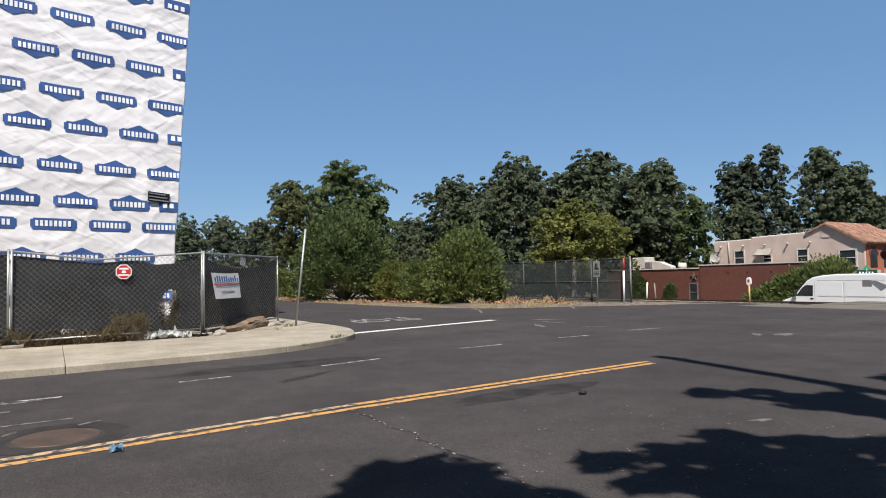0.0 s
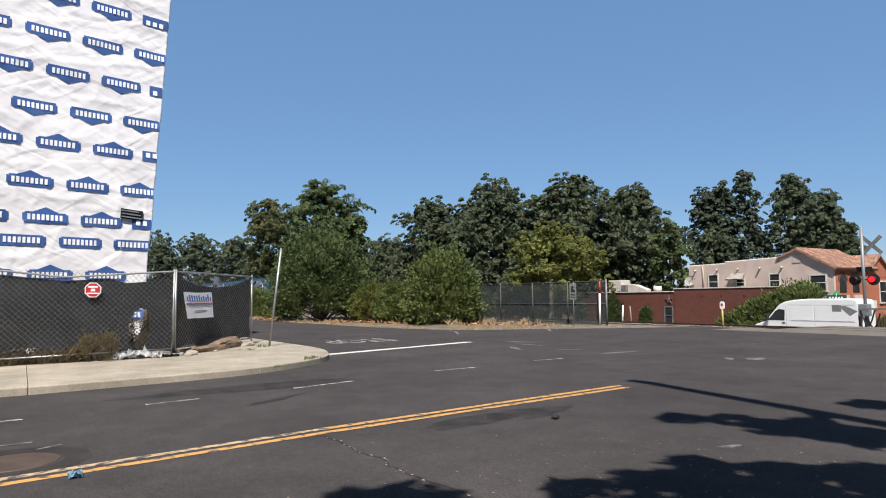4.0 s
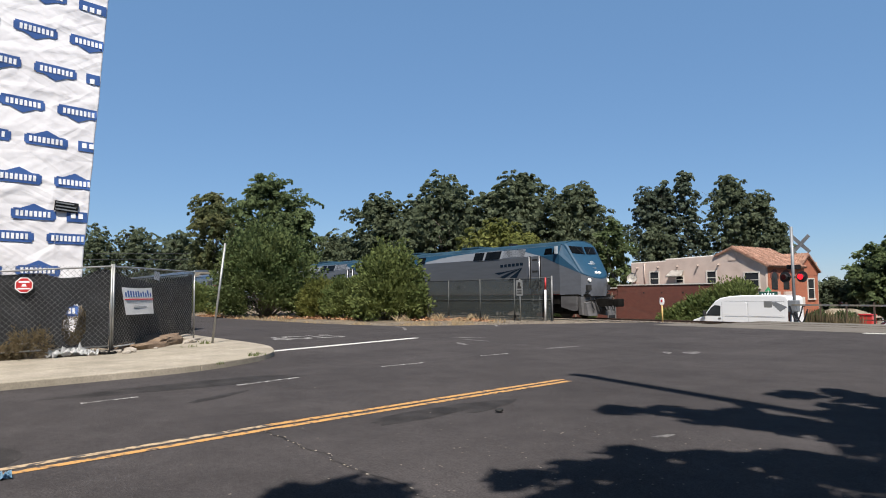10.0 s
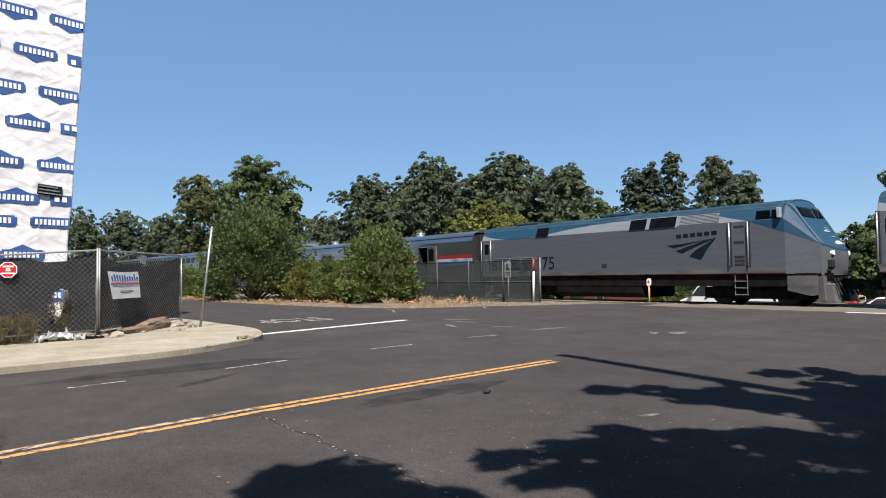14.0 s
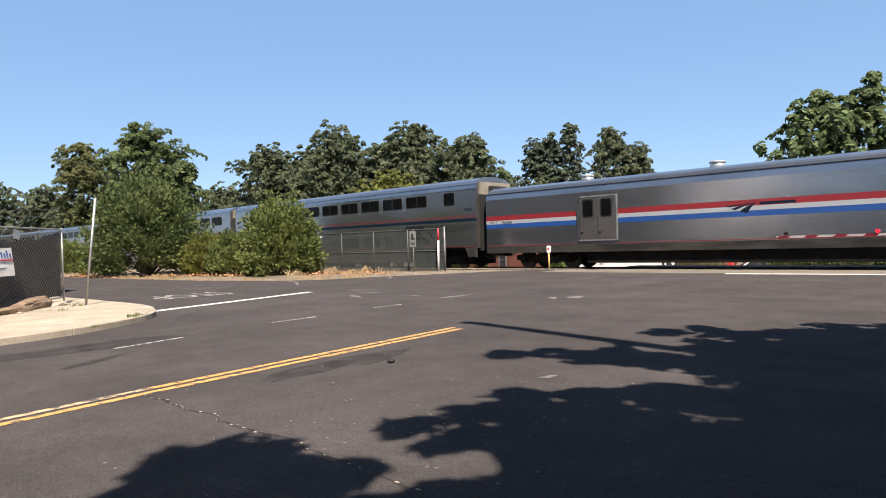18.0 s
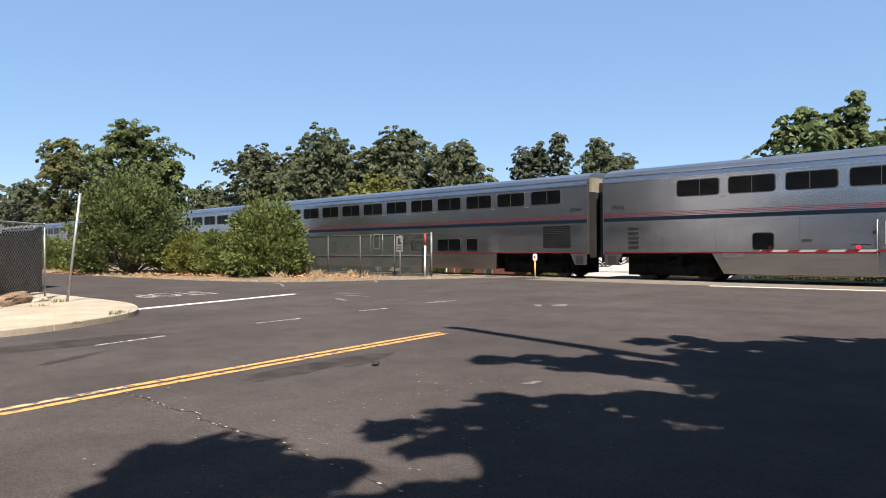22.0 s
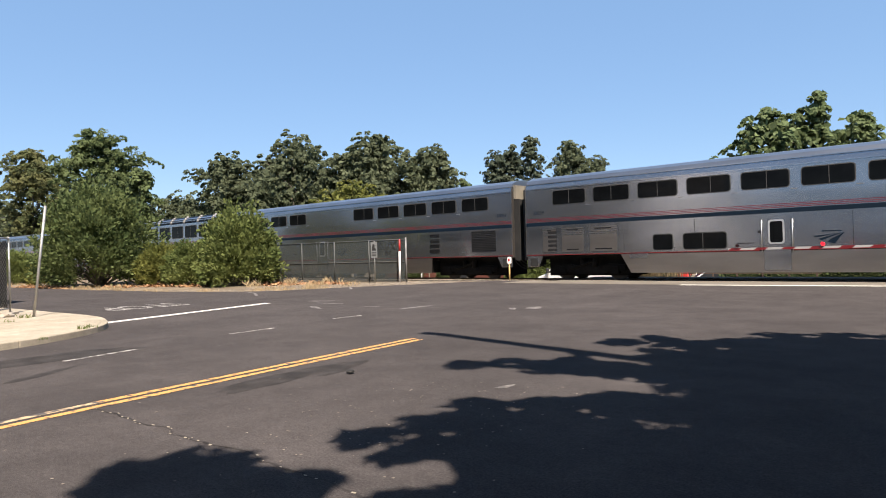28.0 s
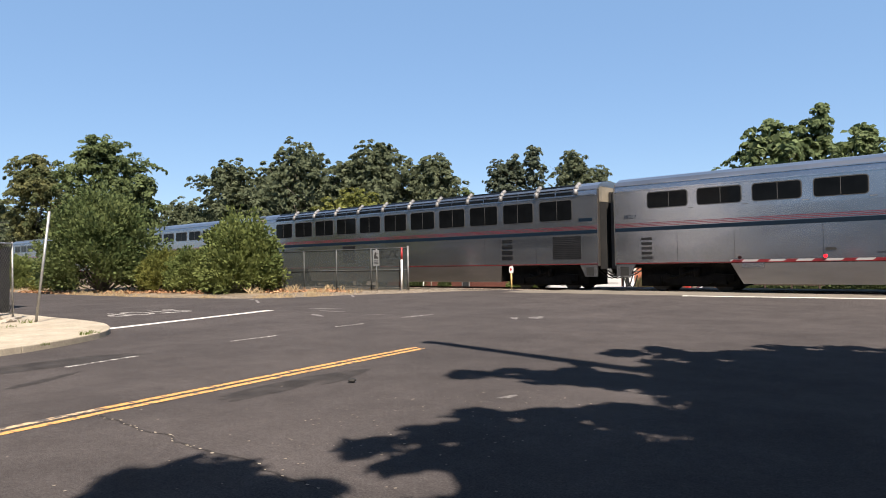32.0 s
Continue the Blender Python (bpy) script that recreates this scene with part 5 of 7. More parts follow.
for k, (x, y, top, w) in enumerate(((-46.5, 39.5, 5.5, 6.5), (-47.5, 50, 5.0, 7), (-57.5, 40.5, 5.5, 7), (-65, 42, 5.5, 8), (-50, 36, 3.2, 5))):
    tree(x, y, top, w, M_OAK, "dark shrubby tree under the oaks", 260 + k, bottom=-1.6, leaf=.26)
tree(-38.2, 49.2, 8.3, 3.9, M_ELM, "green young tree beside the brick building", 60, bottom=.0, leaf=.20)
for k, (x, y, top, w) in enumerate(((-45.8, 66, 14.1, 6.0), (-44.4, 67, 14.8, 4.4), (-42.4, 68, 15.9, 4.8))):
    tree(x, y, top, w, M_PINE, "tall narrow grey-green pine behind the buildings", 270 + k, bottom=1.0, leaf=.17, shape="tall", lobes_n=70, tuft=.30, airy=.15, grain=1.35)
tree(-43.7, 64, 9.1, 5.0, M_OAK, "dark tree below the tall pines", 274, bottom=.5, leaf=.24)
for k, (x, y, top, w) in enumerate(((-39.1, 72, 15.5, 8.6), (-36.2, 73, 13.1, 5.4), (-34.8, 74, 9.8, 5.2))):
    tree(x, y, top, w, M_OAK, "tall dark tree behind the buildings", 280 + k, bottom=1, leaf=.19, shape="tall", lobes_n=70, tuft=.34, airy=.05, grain=1.5)
for k, (x, y, top, w) in enumerate(((-10.1, 43.4, 10.0, 5.8), (-7.7, 45, 10.5, 3.6), (-5.7, 46.5, 9.7, 5.4))):
    tree(x, y, top, w, M_BRIGHT, "leafy green street tree beyond the crossing", 290 + k, bottom=2.2, leaf=.21, wild=.1, tuft=.34, airy=.05, grain=1.35, lobes_n=120)
tree(-18.9, 60, 5.9, 8.4, M_ELM, "dark green tree far behind the crossing", 72, bottom=-1.2, leaf=.2, count=22000)
for k in range(9):
    tree(-62 + 11 * k, 128 + 5 * (k % 3), 2.4 + .9 * (k % 4), 13, M_OAK, "distant dark tree on the horizon", 330 + k, bottom=-1.8, leaf=.5)
tree(-23.7, 60, 2.6, 3.6, M_OAK, "low dark tree behind the house", 74, bottom=-1.6, leaf=.2)
tree(-26.5, 71, 2.4, 5.0, M_OAK, "low dark tree far behind the crossing", 73, bottom=-1.6, leaf=.24)


def shoot_mesh(name, width, height, shoots, per, leaf, material, seed, long=2.4, spread=.06, lean=.35, peak=.8):
    """Many shoots rise and spread from the base to a domed outline, each set with leaves along its outer part."""
    rs = np.random.RandomState(seed)
    d = rs.normal(size=(shoots, 3))
    d /= np.linalg.norm(d, axis=1)[:, None]
    up = np.abs(d[:, 2])
    ring = np.sqrt(np.maximum(.02, 1 - up ** 2))
    ang = np.arctan2(d[:, 1], d[:, 0])
    wob = 1 + .10 * np.sin(3 * ang + seed) + .07 * np.sin(5 * ang + 2 * seed) + rs.normal(0, .11, shoots)
    tip = np.stack([np.cos(ang) * ring ** peak * wob * width / 2, np.sin(ang) * ring ** peak * wob * width / 2, height * (.10 + .90 * up ** .85) * (1 + rs.normal(0, .09, shoots))], 1)
    low = tip * np.array([lean, lean, .45])
    q = rs.uniform(0.25, 1.0, (shoots, per)) ** .75
    c = low[:, None] + (tip - low)[:, None] * q[:, :, None]
    c[:, :, 2] -= (q * (1 - q))[:, :] * height * .10
    c = c.reshape(-1, 3)
    n_all = len(c)
    way = np.repeat((tip - low) / np.linalg.norm(tip - low, axis=1)[:, None], per, 0)
    off = rs.normal(0, 1, (n_all, 3))
    off -= way * np.sum(off * way, 1)[:, None]
    c = c + off * spread
    t = way * .9 + off * .55 + np.array([0, 0, .15])
    t /= np.linalg.norm(t, axis=1)[:, None]
    n = off * .55 + np.array([0, 0, .6]) + rs.normal(0, .35, (n_all, 3))
    n = unit(n - t * np.sum(n * t, 1)[:, None])
    b = np.cross(n, t)
    s = leaf * rs.uniform(.6, 1.3, n_all)[:, None]
    v = np.stack([c, c + t * s * long * .5 + b * s * .5 + n * s * .1, c + t * s * long, c + t * s * long * .5 - b * s * .5 + n * s * .1], 1).reshape(-1, 3)
    v[:, 2] = np.maximum(v[:, 2], .01)
    me = bpy.data.meshes.new(name)
    me.vertices.add(4 * n_all), me.loops.add(6 * n_all), me.polygons.add(2 * n_all)
    me.vertices.foreach_set("co", v.ravel())
    k = np.arange(n_all)[:, None] * 4
    me.loops.foreach_set("vertex_index", np.concatenate([k, k + 1, k + 2, k, k + 2, k + 3], 1).ravel())
    me.polygons.foreach_set("loop_start", np.arange(2 * n_all) * 3)
    me.polygons.foreach_set("loop_total", np.full(2 * n_all, 3))
    me.update(), me.validate()
    me.materials.append(material)
    stems = bmesh.new()
    for k in range(0, shoots, 9):
        bm_tube(stems, (low[k][0] * .15, low[k][1] * .15, -.05), low[k], .022 * height / 3, .012 * height / 3, n=5, caps=False)
        bm_tube(stems, low[k], low[k] + (tip[k] - low[k]) * .8, .012 * height / 3, .004, n=4, caps=False)
    return me, mesh_of(stems, "stems", M_BARK)


def shrub(x, y, top, width, material, label, seed, leaf=.075, base=None, name="shrub", category="shrub", shoots=None, per=70, spread=.07, z0=None, peak=.8, long=2.4):
    z0 = gz(x, y) - .04 if z0 is None else z0
    h = top - z0
    t = root(name, label, category, at=pose(x, y, z0))
    crown, stems = shoot_mesh("foliage", width, h, shoots or int(90 * width ** .9 * h ** .6), per, leaf, material, seed, spread=spread, peak=peak, long=long)
    o = tagged(new("branchwork", stems), kind="stuff")
    o.parent = t
    o = new("foliage", crown)
    o.parent = t
    return t


# shrubs on the verge before the railway
M_SHRUB_DARK = leafy("dark_shrub_leaf", (0.046, 0.070, 0.026), (0.115, 0.142, 0.055))
shrub(-43.0, 17.6, 6.3, 7.0, M_SHRUB_DARK, "tall wild shrub on the dry verge", 80, .15, per=66, shoots=460, peak=1.15, spread=.18, long=1.5)
shrub(-38.2, 19.4, 2.3, 3.0, M_OLIVE, "low yellowish shrub on the dry verge", 81, .075)
shrub(-35.2, 19.6, 2.3, 3.0, M_SHRUB, "low green shrub on the dry verge", 85, .075)
shrub(-31.0, 19.95, 3.95, 4.0, M_SHRUB, "round green shrub on the dry verge", 82, .14, per=62, shoots=330, spread=.15, peak=.8, long=1.4)
shrub(-49.8, 17.2, 2.0, 2.6, M_OLIVE, "scrubby weed bush beside the road", 89, .075)
shrub(-58, 17.5, 2.2, 4.2, M_SHRUB, "scrubby bush beside the road", 86, .10)
for k, (x, top) in enumerate(((-28.0, -.1), (-26.9, .45), (-25.8, .95), (-24.7, 1.35), (-23.6, 1.75), (-22.6, 2.0))):
    shrub(x, 42.6, top, 2.1, M_SHRUB, "feathery hedge shrub against the brick wall", 87 + 10 * k, .11, spread=.12, per=50)
shrub(-39.7, 43.2, 1.3, 1.6, M_ELM, "dark ivy climbing the brick wall", 151, .11)
shrub(-36.2, 43.3, .5, .8, M_ELM, "dark ivy climbing the brick wall", 152, .09)


def grass(name, spots, label, seed, material, thick=.012, lean=.35):
    """Tufts of thin blades: spots are (x, y, radius, height, count)."""
    rs = np.random.RandomState(seed)
    V, F = [], []
    for x, y, rad, h, n in spots:
        for _ in range(n):
            a, q = rs.uniform(0, 6.283), rad * math.sqrt(rs.uniform())
            px, py = x + q * math.cos(a), y + q * math.sin(a)
            pz, hh = gz(px, py) - .03, h * rs.uniform(.4, 1.1)
            lx, ly, w, b = rs.normal(0, lean) * hh, rs.normal(0, lean) * hh, .006 + .006 * rs.uniform() + hh * thick, rs.uniform(0, 6.283)
            k = len(V)
            V += [(px - w * math.cos(b), py - w * math.sin(b), pz), (px + w * math.cos(b), py + w * math.sin(b), pz), (px + lx * .4, py + ly * .4, pz + hh * .65), (px + lx, py + ly, pz + hh)]
            F += [(k, k + 1, k + 2), (k, k + 2, k + 3)]
    return tagged(new(name, quick(name, V, F, material)), label, "grass", kind="stuff")


spots = []
rr = random.Random(9)
for k in range(26):
    y = rr.uniform(14.6, 19.5)
    spots.append((lerp_x(LEFT, y) - rr.uniform(.3, 2.8), y, rr.uniform(.2, .6), rr.uniform(.06, .20), 40))
for k in range(14):
    spots.append((rr.uniform(-60, -30), rr.uniform(14.6, 16.5) + .0, rr.uniform(.3, .8), rr.uniform(.12, .35), 45))
for k in range(16):
    spots.append((rr.uniform(-33, -22), rr.uniform(18.5, 23), rr.uniform(.3, .7), rr.uniform(.1, .35), 50))
grass("dry_grass", spots, "dry straw-coloured grass on the verge", 3, M_STRAW)


# brown leaf litter under the shrubs
M_LITTER = mat("brown_leaf_litter", (0.20, 0.095, 0.045), (0.36, 0.21, 0.11), 2.0, .85, 0, 0, 8, .2, per_island=.35)
ls = np.random.RandomState(21)
beds = ((-43.5, 15.0, 3.2, .5), (-38.6, 16.9, 1.6, .6), (-36.4, 17.9, 1.5, .5), (-33.2, 18.5, 1.3, .5), (-28.4, 20.6, 1.6, .9), (-47.5, 15.2, 2.2, .5), (-26.0, 21.6, 1.6, .5))
c = np.concatenate([np.stack([ls.normal(x, rx * .5, 420), ls.normal(y, ry * .6, 420), np.zeros(420)], 1) for x, y, rx, ry in beds])
c[:, 2] = [gz(px, py) - .03 + q for (px, py, _), q in zip(c, ls.exponential(.035, len(c)))]
n = unit(np.array([0, 0, 1.0]) + ls.normal(0, .5, c.shape))
tagged(new("leaf_litter", leaf_mesh("leaf_litter", c, n, unit(np.cross(n, ls.normal(size=c.shape))), ls.uniform(.05, .13, len(c)), 1.6, M_LITTER)), "orange-brown fallen leaves under the verge shrubs", "leaf litter", kind="stuff")


# building site: fence, wrapped building, pole
M_GALV = mat("galvanised_steel", (0.285, 0.285, 0.277), (0.39, 0.39, 0.375), 3, 0.45, 0.7, 0.02, 40, 0.12)
M_WIRE = mat("fence_wire", (0.20, 0.20, 0.20), (0.30, 0.30, 0.29), 3, 0.5, 0.6, 0, 40, 0.1)
M_SCREEN = mat("black_windscreen_fabric", (0.008, 0.0085, 0.0095), (0.024, 0.025, 0.028), 1.6, 0.6, 0, 0.2, 60, 0.25)
M_WRAP = mat("white_housewrap", (0.715, 0.692, 0.70), (0.785, 0.765, 0.77), 0.6, 0.45, 0, 0.15, 8, 0.05)
wt = M_WRAP.node_tree
last = None
for turn, sc in ((32, (.3, .3, 1.5)), (-24, (.35, .35, 1.7)), (8, (.2, .2, .9))):
    tc, mp, nz = wt.nodes.new("ShaderNodeTexCoord"), wt.nodes.new("ShaderNodeMapping"), wt.nodes.new("ShaderNodeTexNoise")
    mp.vector_type = "TEXTURE"
    mp.inputs["Rotation"].default_value, mp.inputs["Scale"].default_value = (radians(turn), 0, 0), tuple(1 / q for q in sc)
    nz.inputs["Scale"].default_value, nz.inputs["Detail"].default_value = 1.0, 2
    wt.links.new(tc.outputs["Object"], mp.inputs[0]), wt.links.new(mp.outputs[0], nz.inputs[0])
    ab, pw = wt.nodes.new("ShaderNodeMath"), wt.nodes.new("ShaderNodeMapRange")
    ab.operation = "PINGPONG"
    ab.inputs[1].default_value = .09
    pw.inputs[2].default_value = .09
    wt.links.new(nz.outputs[0], ab.inputs[0]), wt.links.new(ab.outputs[0], pw.inputs[0])
    bp = wt.nodes.new("ShaderNodeBump")
    bp.inputs["Strength"].default_value, bp.inputs["Distance"].default_value = .16, .04
    wt.links.new(pw.outputs[0], bp.inputs["Height"])
    if last:
        wt.links.new(last.outputs[0], bp.inputs["Normal"])
    last = bp
wt.links.new(last.outputs[0], wt.nodes["Principled BSDF"].inputs["Normal"])
M_LOGO = plain("printed_blue", (0.036, 0.088, 0.256), 0.5)
M_PRINT_W = plain("printed_white", (0.75, 0.75, 0.76), 0.5)
M_BANNER = plain("white_vinyl", (0.738, 0.729, 0.72), 0.5)
M_SIGNRED = plain("sign_red", (0.44, 0.024, 0.024), 0.45)
M_WEED = leafy("dry_weed_leaf", (0.105, 0.082, 0.048), (0.195, 0.155, 0.092))
M_PLASTIC = mat("white_plastic_film", (0.527, 0.527, 0.527), (0.68, 0.68, 0.68), 6, 0.4, 0, 0.2, 20, 0.1)
M_MOUND = mat("brown_soil", (0.125, 0.082, 0.054), (0.215, 0.150, 0.098), 5, 0.95, 0, 0.8, 25, 0.3)
M_ROCK = mat("pale_rock", (0.255, 0.225, 0.188), (0.345, 0.307, 0.262), 4, 0.9, 0, 0.5, 30, 0.2)
Z0 = .12
fr = random.Random(12)


def fence_panel(a, b, label, bottom, sag, hole=None, dip=lambda u: 0.0):
    """A framed chain-link panel with a black fabric behind it; bottom and sag give the fabric's edges along it."""
    a, b = Vector((*a, Z0)), Vector((*b, Z0))
    L = (b - a).length
    yaw = math.degrees(math.atan2(b.y - a.y, b.x - a.x))
    f = root("chain_link_fence", label, "fence", at=pose(a.x, a.y, Z0, 0, 0, yaw), group="temporary fence panels")
    for s in (.03, L - .03):
        part("post", tube((s, 0, 0), (s + fr.uniform(-.02, .02), 0, 2.08), .024), M_GALV, f)
        part("post_foot", box(s - .22, s + .22, -.12, .12, -.0, .07, .015), M_ROCK, f, "concrete foot block")
    bm = bmesh.new()
    n = 20
    top = [Vector((.03 + (L - .06) * k / n, 0, 2.03 - dip(k / n))) for k in range(n + 1)]
    rings = [[bm.verts.new(p + Vector((0, .021 * math.cos(radians(45 * k)), .021 * math.sin(radians(45 * k))))) for k in range(8)] for p in top]
    for ra, rb in zip(rings, rings[1:]):
        for k in range(8):
            bm.faces.new((ra[k], ra[(k + 1) % 8], rb[(k + 1) % 8], rb[k])).smooth = True
    part("top_rail", bm, M_GALV, f)
    part("bottom_rail", tube((.03, 0, .14), (L - .03, 0, .17), .019), M_GALV, f)
    bm = bmesh.new()
    pitch, h0, h1 = .085, .13, 2.02
    k = -h1
    while k < L:
        for d in (1, -1):
            x0, x1 = (k, k + (h1 - h0)) if d > 0 else (k + (h1 - h0), k)
            p, q = Vector((x0, .012 * d, h0)), Vector((x1, .012 * d, h1))
            t0, t1 = 0.0, 1.0
            dx = q.x - p.x
            lo, hi = sorted(((0.04 - p.x) / dx, (L - .04 - p.x) / dx))
            t0, t1 = max(t0, lo), min(t1, hi)
            if t1 - t0 > .02:
                bm_tube(bm, p.lerp(q, t0), p.lerp(q, t1), .0034, n=3, caps=False)
        k += pitch * 1.414
    part("chain_link", bm, M_WIRE, f, "diamond wire mesh")
    nx, nz = int(L / .045), 44
    bm = bmesh.new()
    grid = []
    for i in range(nx + 1):
        s = .05 + (L - .1) * i / nx
        lo, hi = bottom(s / L), 2.0 - sag(s / L)
        col = []
        for j in range(nz + 1):
            z = lo + (hi - lo) * j / nz
            w = .05 + .03 * noise.noise((s * 1.1 + a.x, z * .8, 3.1)) + .012 * noise.noise((s * 5 + z * 2.5, z * 3, 1.7))
            col.append(bm.verts.new((s, w, z)))
        grid.append(col)
    for i in range(nx):
        for j in range(nz):
            c = (grid[i][j].co + grid[i + 1][j + 1].co) / 2
            if hole and hole(c.x, c.z + Z0):
                continue
            bm.faces.new((grid[i][j], grid[i + 1][j], grid[i + 1][j + 1], grid[i][j + 1])).smooth = True
    loose = [v for v in bm.verts if not v.link_faces]
    for v in loose:
        bm.verts.remove(v)
    part("fabric", bm, M_SCREEN, f, "black privacy fabric, torn and sagging")
    return f, yaw


FL, F1, F2, FZ = (-16.44, -.86), (-16.83, 3.08), (-20.0, 5.9), (-16.05, -4.9)
VDIP = lambda u: .17 * (u / .40 if u < .40 else (1 - u) / .60)
hole = lambda s, z: ((s - 3.19 - .06 * (z - .8)) / .25) ** 2 + ((z - .80) / .46) ** 2 < 1
fa, ya = fence_panel(FL, F1, "chain-link panel with torn black fabric", lambda u: .30 - .05 * math.sin(u * 20) - .16 * step(.60, .75, u), lambda u: .05 + VDIP(u) + .13 * step(.62, .74, u) * (1 - step(.84, .93, u)), hole, VDIP)
fb, yb = fence_panel(F1, F2, "chain-link panel with sagging black fabric", lambda u: .16 + .05 * math.sin(u * 9), lambda u: .04 + .28 * math.sin(math.pi * min(1, u * 1.05)) ** .8)
fz, yz = fence_panel(FZ, FL, "chain-link panel beside the kerb", lambda u: .25, lambda u: .03)


def on_panel(at, yaw, s, z, off=-.03):
    return Matrix.Translation((*at, 0)) @ pose(0, 0, 0, 0, 0, yaw) @ Matrix.Translation((s, off, z))


octo = [(.18 * math.cos(radians(22.5 + 45 * k)), .18 * math.sin(radians(22.5 + 45 * k))) for k in range(8)]
sg = thing("warning_sign", prism(octo, "y", -.006, 0), M_BANNER, "small red and white octagonal sign wired to the fence", "sign", at=on_panel(FL, ya, 2.17, 1.70))
part("face", prism([(u * .88, v * .88) for u, v in octo], "y", -.009, -.005), M_SIGNRED, sg)
part("print_bar", box(-.10, .10, -.012, -.008, .05, .09), M_PRINT_W, sg)
part("print_bar", box(-.12, .12, -.012, -.008, -.09, -.06), M_PRINT_W, sg)
part("print_bar", prism([(-.05, -.03), (.05, -.03), (.03, .03), (-.03, .03)], "y", -.012, -.008), M_PRINT_W, sg)
# vinyl banner with print that cannot be read
bm = bmesh.new()
cols = []
for i in range(15):
    u = i / 14
    x0, x1 = .28 + 1.38 * u, .24 + 1.28 * u
    col = []
    for j in range(9):
        v = j / 8
        x = x1 + (x0 - x1) * v
        z = .97 + .68 * v - .02 * math.sin(math.pi * u) * v
        col.append(bm.verts.new((x, -.05 + .006 * noise.noise((x * 3, z * 2, 5)), z)))
    cols.append(col)
for i in range(14):
    for j in range(8):
        bm.faces.new((cols[i][j], cols[i + 1][j], cols[i + 1][j + 1], cols[i][j + 1]))
bmesh.ops.solidify(bm, geom=bm.faces[:], thickness=.004)
bn = thing("banner", bm, M_BANNER, "small white vinyl banner tied to the fence", "banner", at=on_panel(F1, yb, 0, 1.65, 0) @ pose(0, 0, 0, -13) @ Matrix.Translation((0, 0, -1.65)))
for k in range(11):
    u = .36 + .112 * k
    h = fr.uniform(.09, .17)
    part("print_bar", prism([(u, 1.41), (u + .055, 1.41), (u + .07, 1.41 + h), (u + .005, 1.41 + h)], "y", -.064, -.058), M_LOGO, bn)
part("print_bar", box(.30, 1.62, -.064, -.058, 1.335, 1.36), M_SIGNRED, bn)
part("print_bar", box(.36, 1.52, -.064, -.058, 1.285, 1.30), M_GALV, bn)
part("print_bar", box(.62, 1.22, -.064, -.058, 1.14, 1.165), M_GALV, bn)

thing("paper_tag", box(-.14, .14, -.004, .004, -.11, .11), M_BANNER, "small white paper tag tied to the fence top", "tag", at=on_panel(F1, yb, 2.05, 1.98, .02) @ pose(0, 0, 0, 0, 8, 0))
# wrapped building: rumpled sheet over a plain core
WC, WD = Vector((-20.7, 3.05, 0)), Vector((-.196, .981, 0))
WN = Vector((.981, .196, 0))


def wall(u, z, lift=0.0):
    fold = .035 * noise.noise((u * .55, z * .9 + u * .4, 2.0)) + .010 * noise.noise((u * 1.7 + z * 1.6, z * 2.4 - u * .8, 7.0)) + .003 * noise.noise((u * 4 - z * 3, z * 6 + u * 3, 4.0))
    fold += .010 * max(0, noise.noise((u * .8 + z * .9, z * .35 - u * .3, 9.0))) * math.sin(9 * (z + .55 * u))
    for kx, kz, sd, amp in ((.45, 1.5, 3.0, .018), (1.1, -.9, 8.0, .012), (1.6, 1.9, 14.0, .008)):
        q = noise.noise((u * kx + z * kz * .5, z * kz * .55 - u * kx * .4, sd))
        fold += amp * (1 - min(1, abs(q) * 3.0)) ** 4
    p = WC + WD * u + WN * (fold + lift)
    return Vector((p.x, p.y, z))


edge_u = lambda z: -.06 + .062 * (z - 1.9) + .03 * noise.noise((z * .9, 1, 1))
site = root("wrapped_building", "tall building wrapped in white printed sheeting", "building", at=None)
bm = bmesh.new()
nu, nz = 170, 230
grid = []
for j in range(nz + 1):
    z = Z0 + (14.2 - Z0) * j / nz
    e = edge_u(z)
    row = [bm.verts.new(wall(-13 + (e + 13) * (i / nu) ** .55, z)) for i in range(nu + 1)]
    row.append(bm.verts.new(wall(e, z) - WN * .4 + WD * .01))
    grid.append(row)
for j in range(nz):
    for i in range(nu + 1):
        bm.faces.new((grid[j][i], grid[j][i + 1], grid[j + 1][i + 1], grid[j + 1][i])).smooth = i < nu
part("sheeting", bm, M_WRAP, site, "rumpled white plastic housewrap")
core = []
for z in (Z0, 14.15):
    e = edge_u(z) - .05
    a, b = WC + WD * e - WN * .12, WC - WD * 13 - WN * .12
    core.append([(p.x, p.y, z) for p in (a, b, b - Vector((11, 0, 0)), a - Vector((11, .2, 0)))])
part("core", loft(core), M_CONC, site, "plain wall behind the sheeting")
HOUSE = [(-.44, -.17), (.44, -.17), (.44, -.12), (.47, -.12), (.47, .05), (.42, .05), (.42, .08), (.27, .08), (0, .20), (-.27, .08), (-.42, .08), (-.42, .05), (-.47, .05), (-.47, -.12), (-.44, -.12)]
HOUSE = [(x * 1.14, y * 1.16) for x, y in HOUSE]
# the name on each print stands as plain upright bars
BARS = [(-.425 + .107 * k, -.356 + .107 * k, -.12, .032) for k in range(8)]


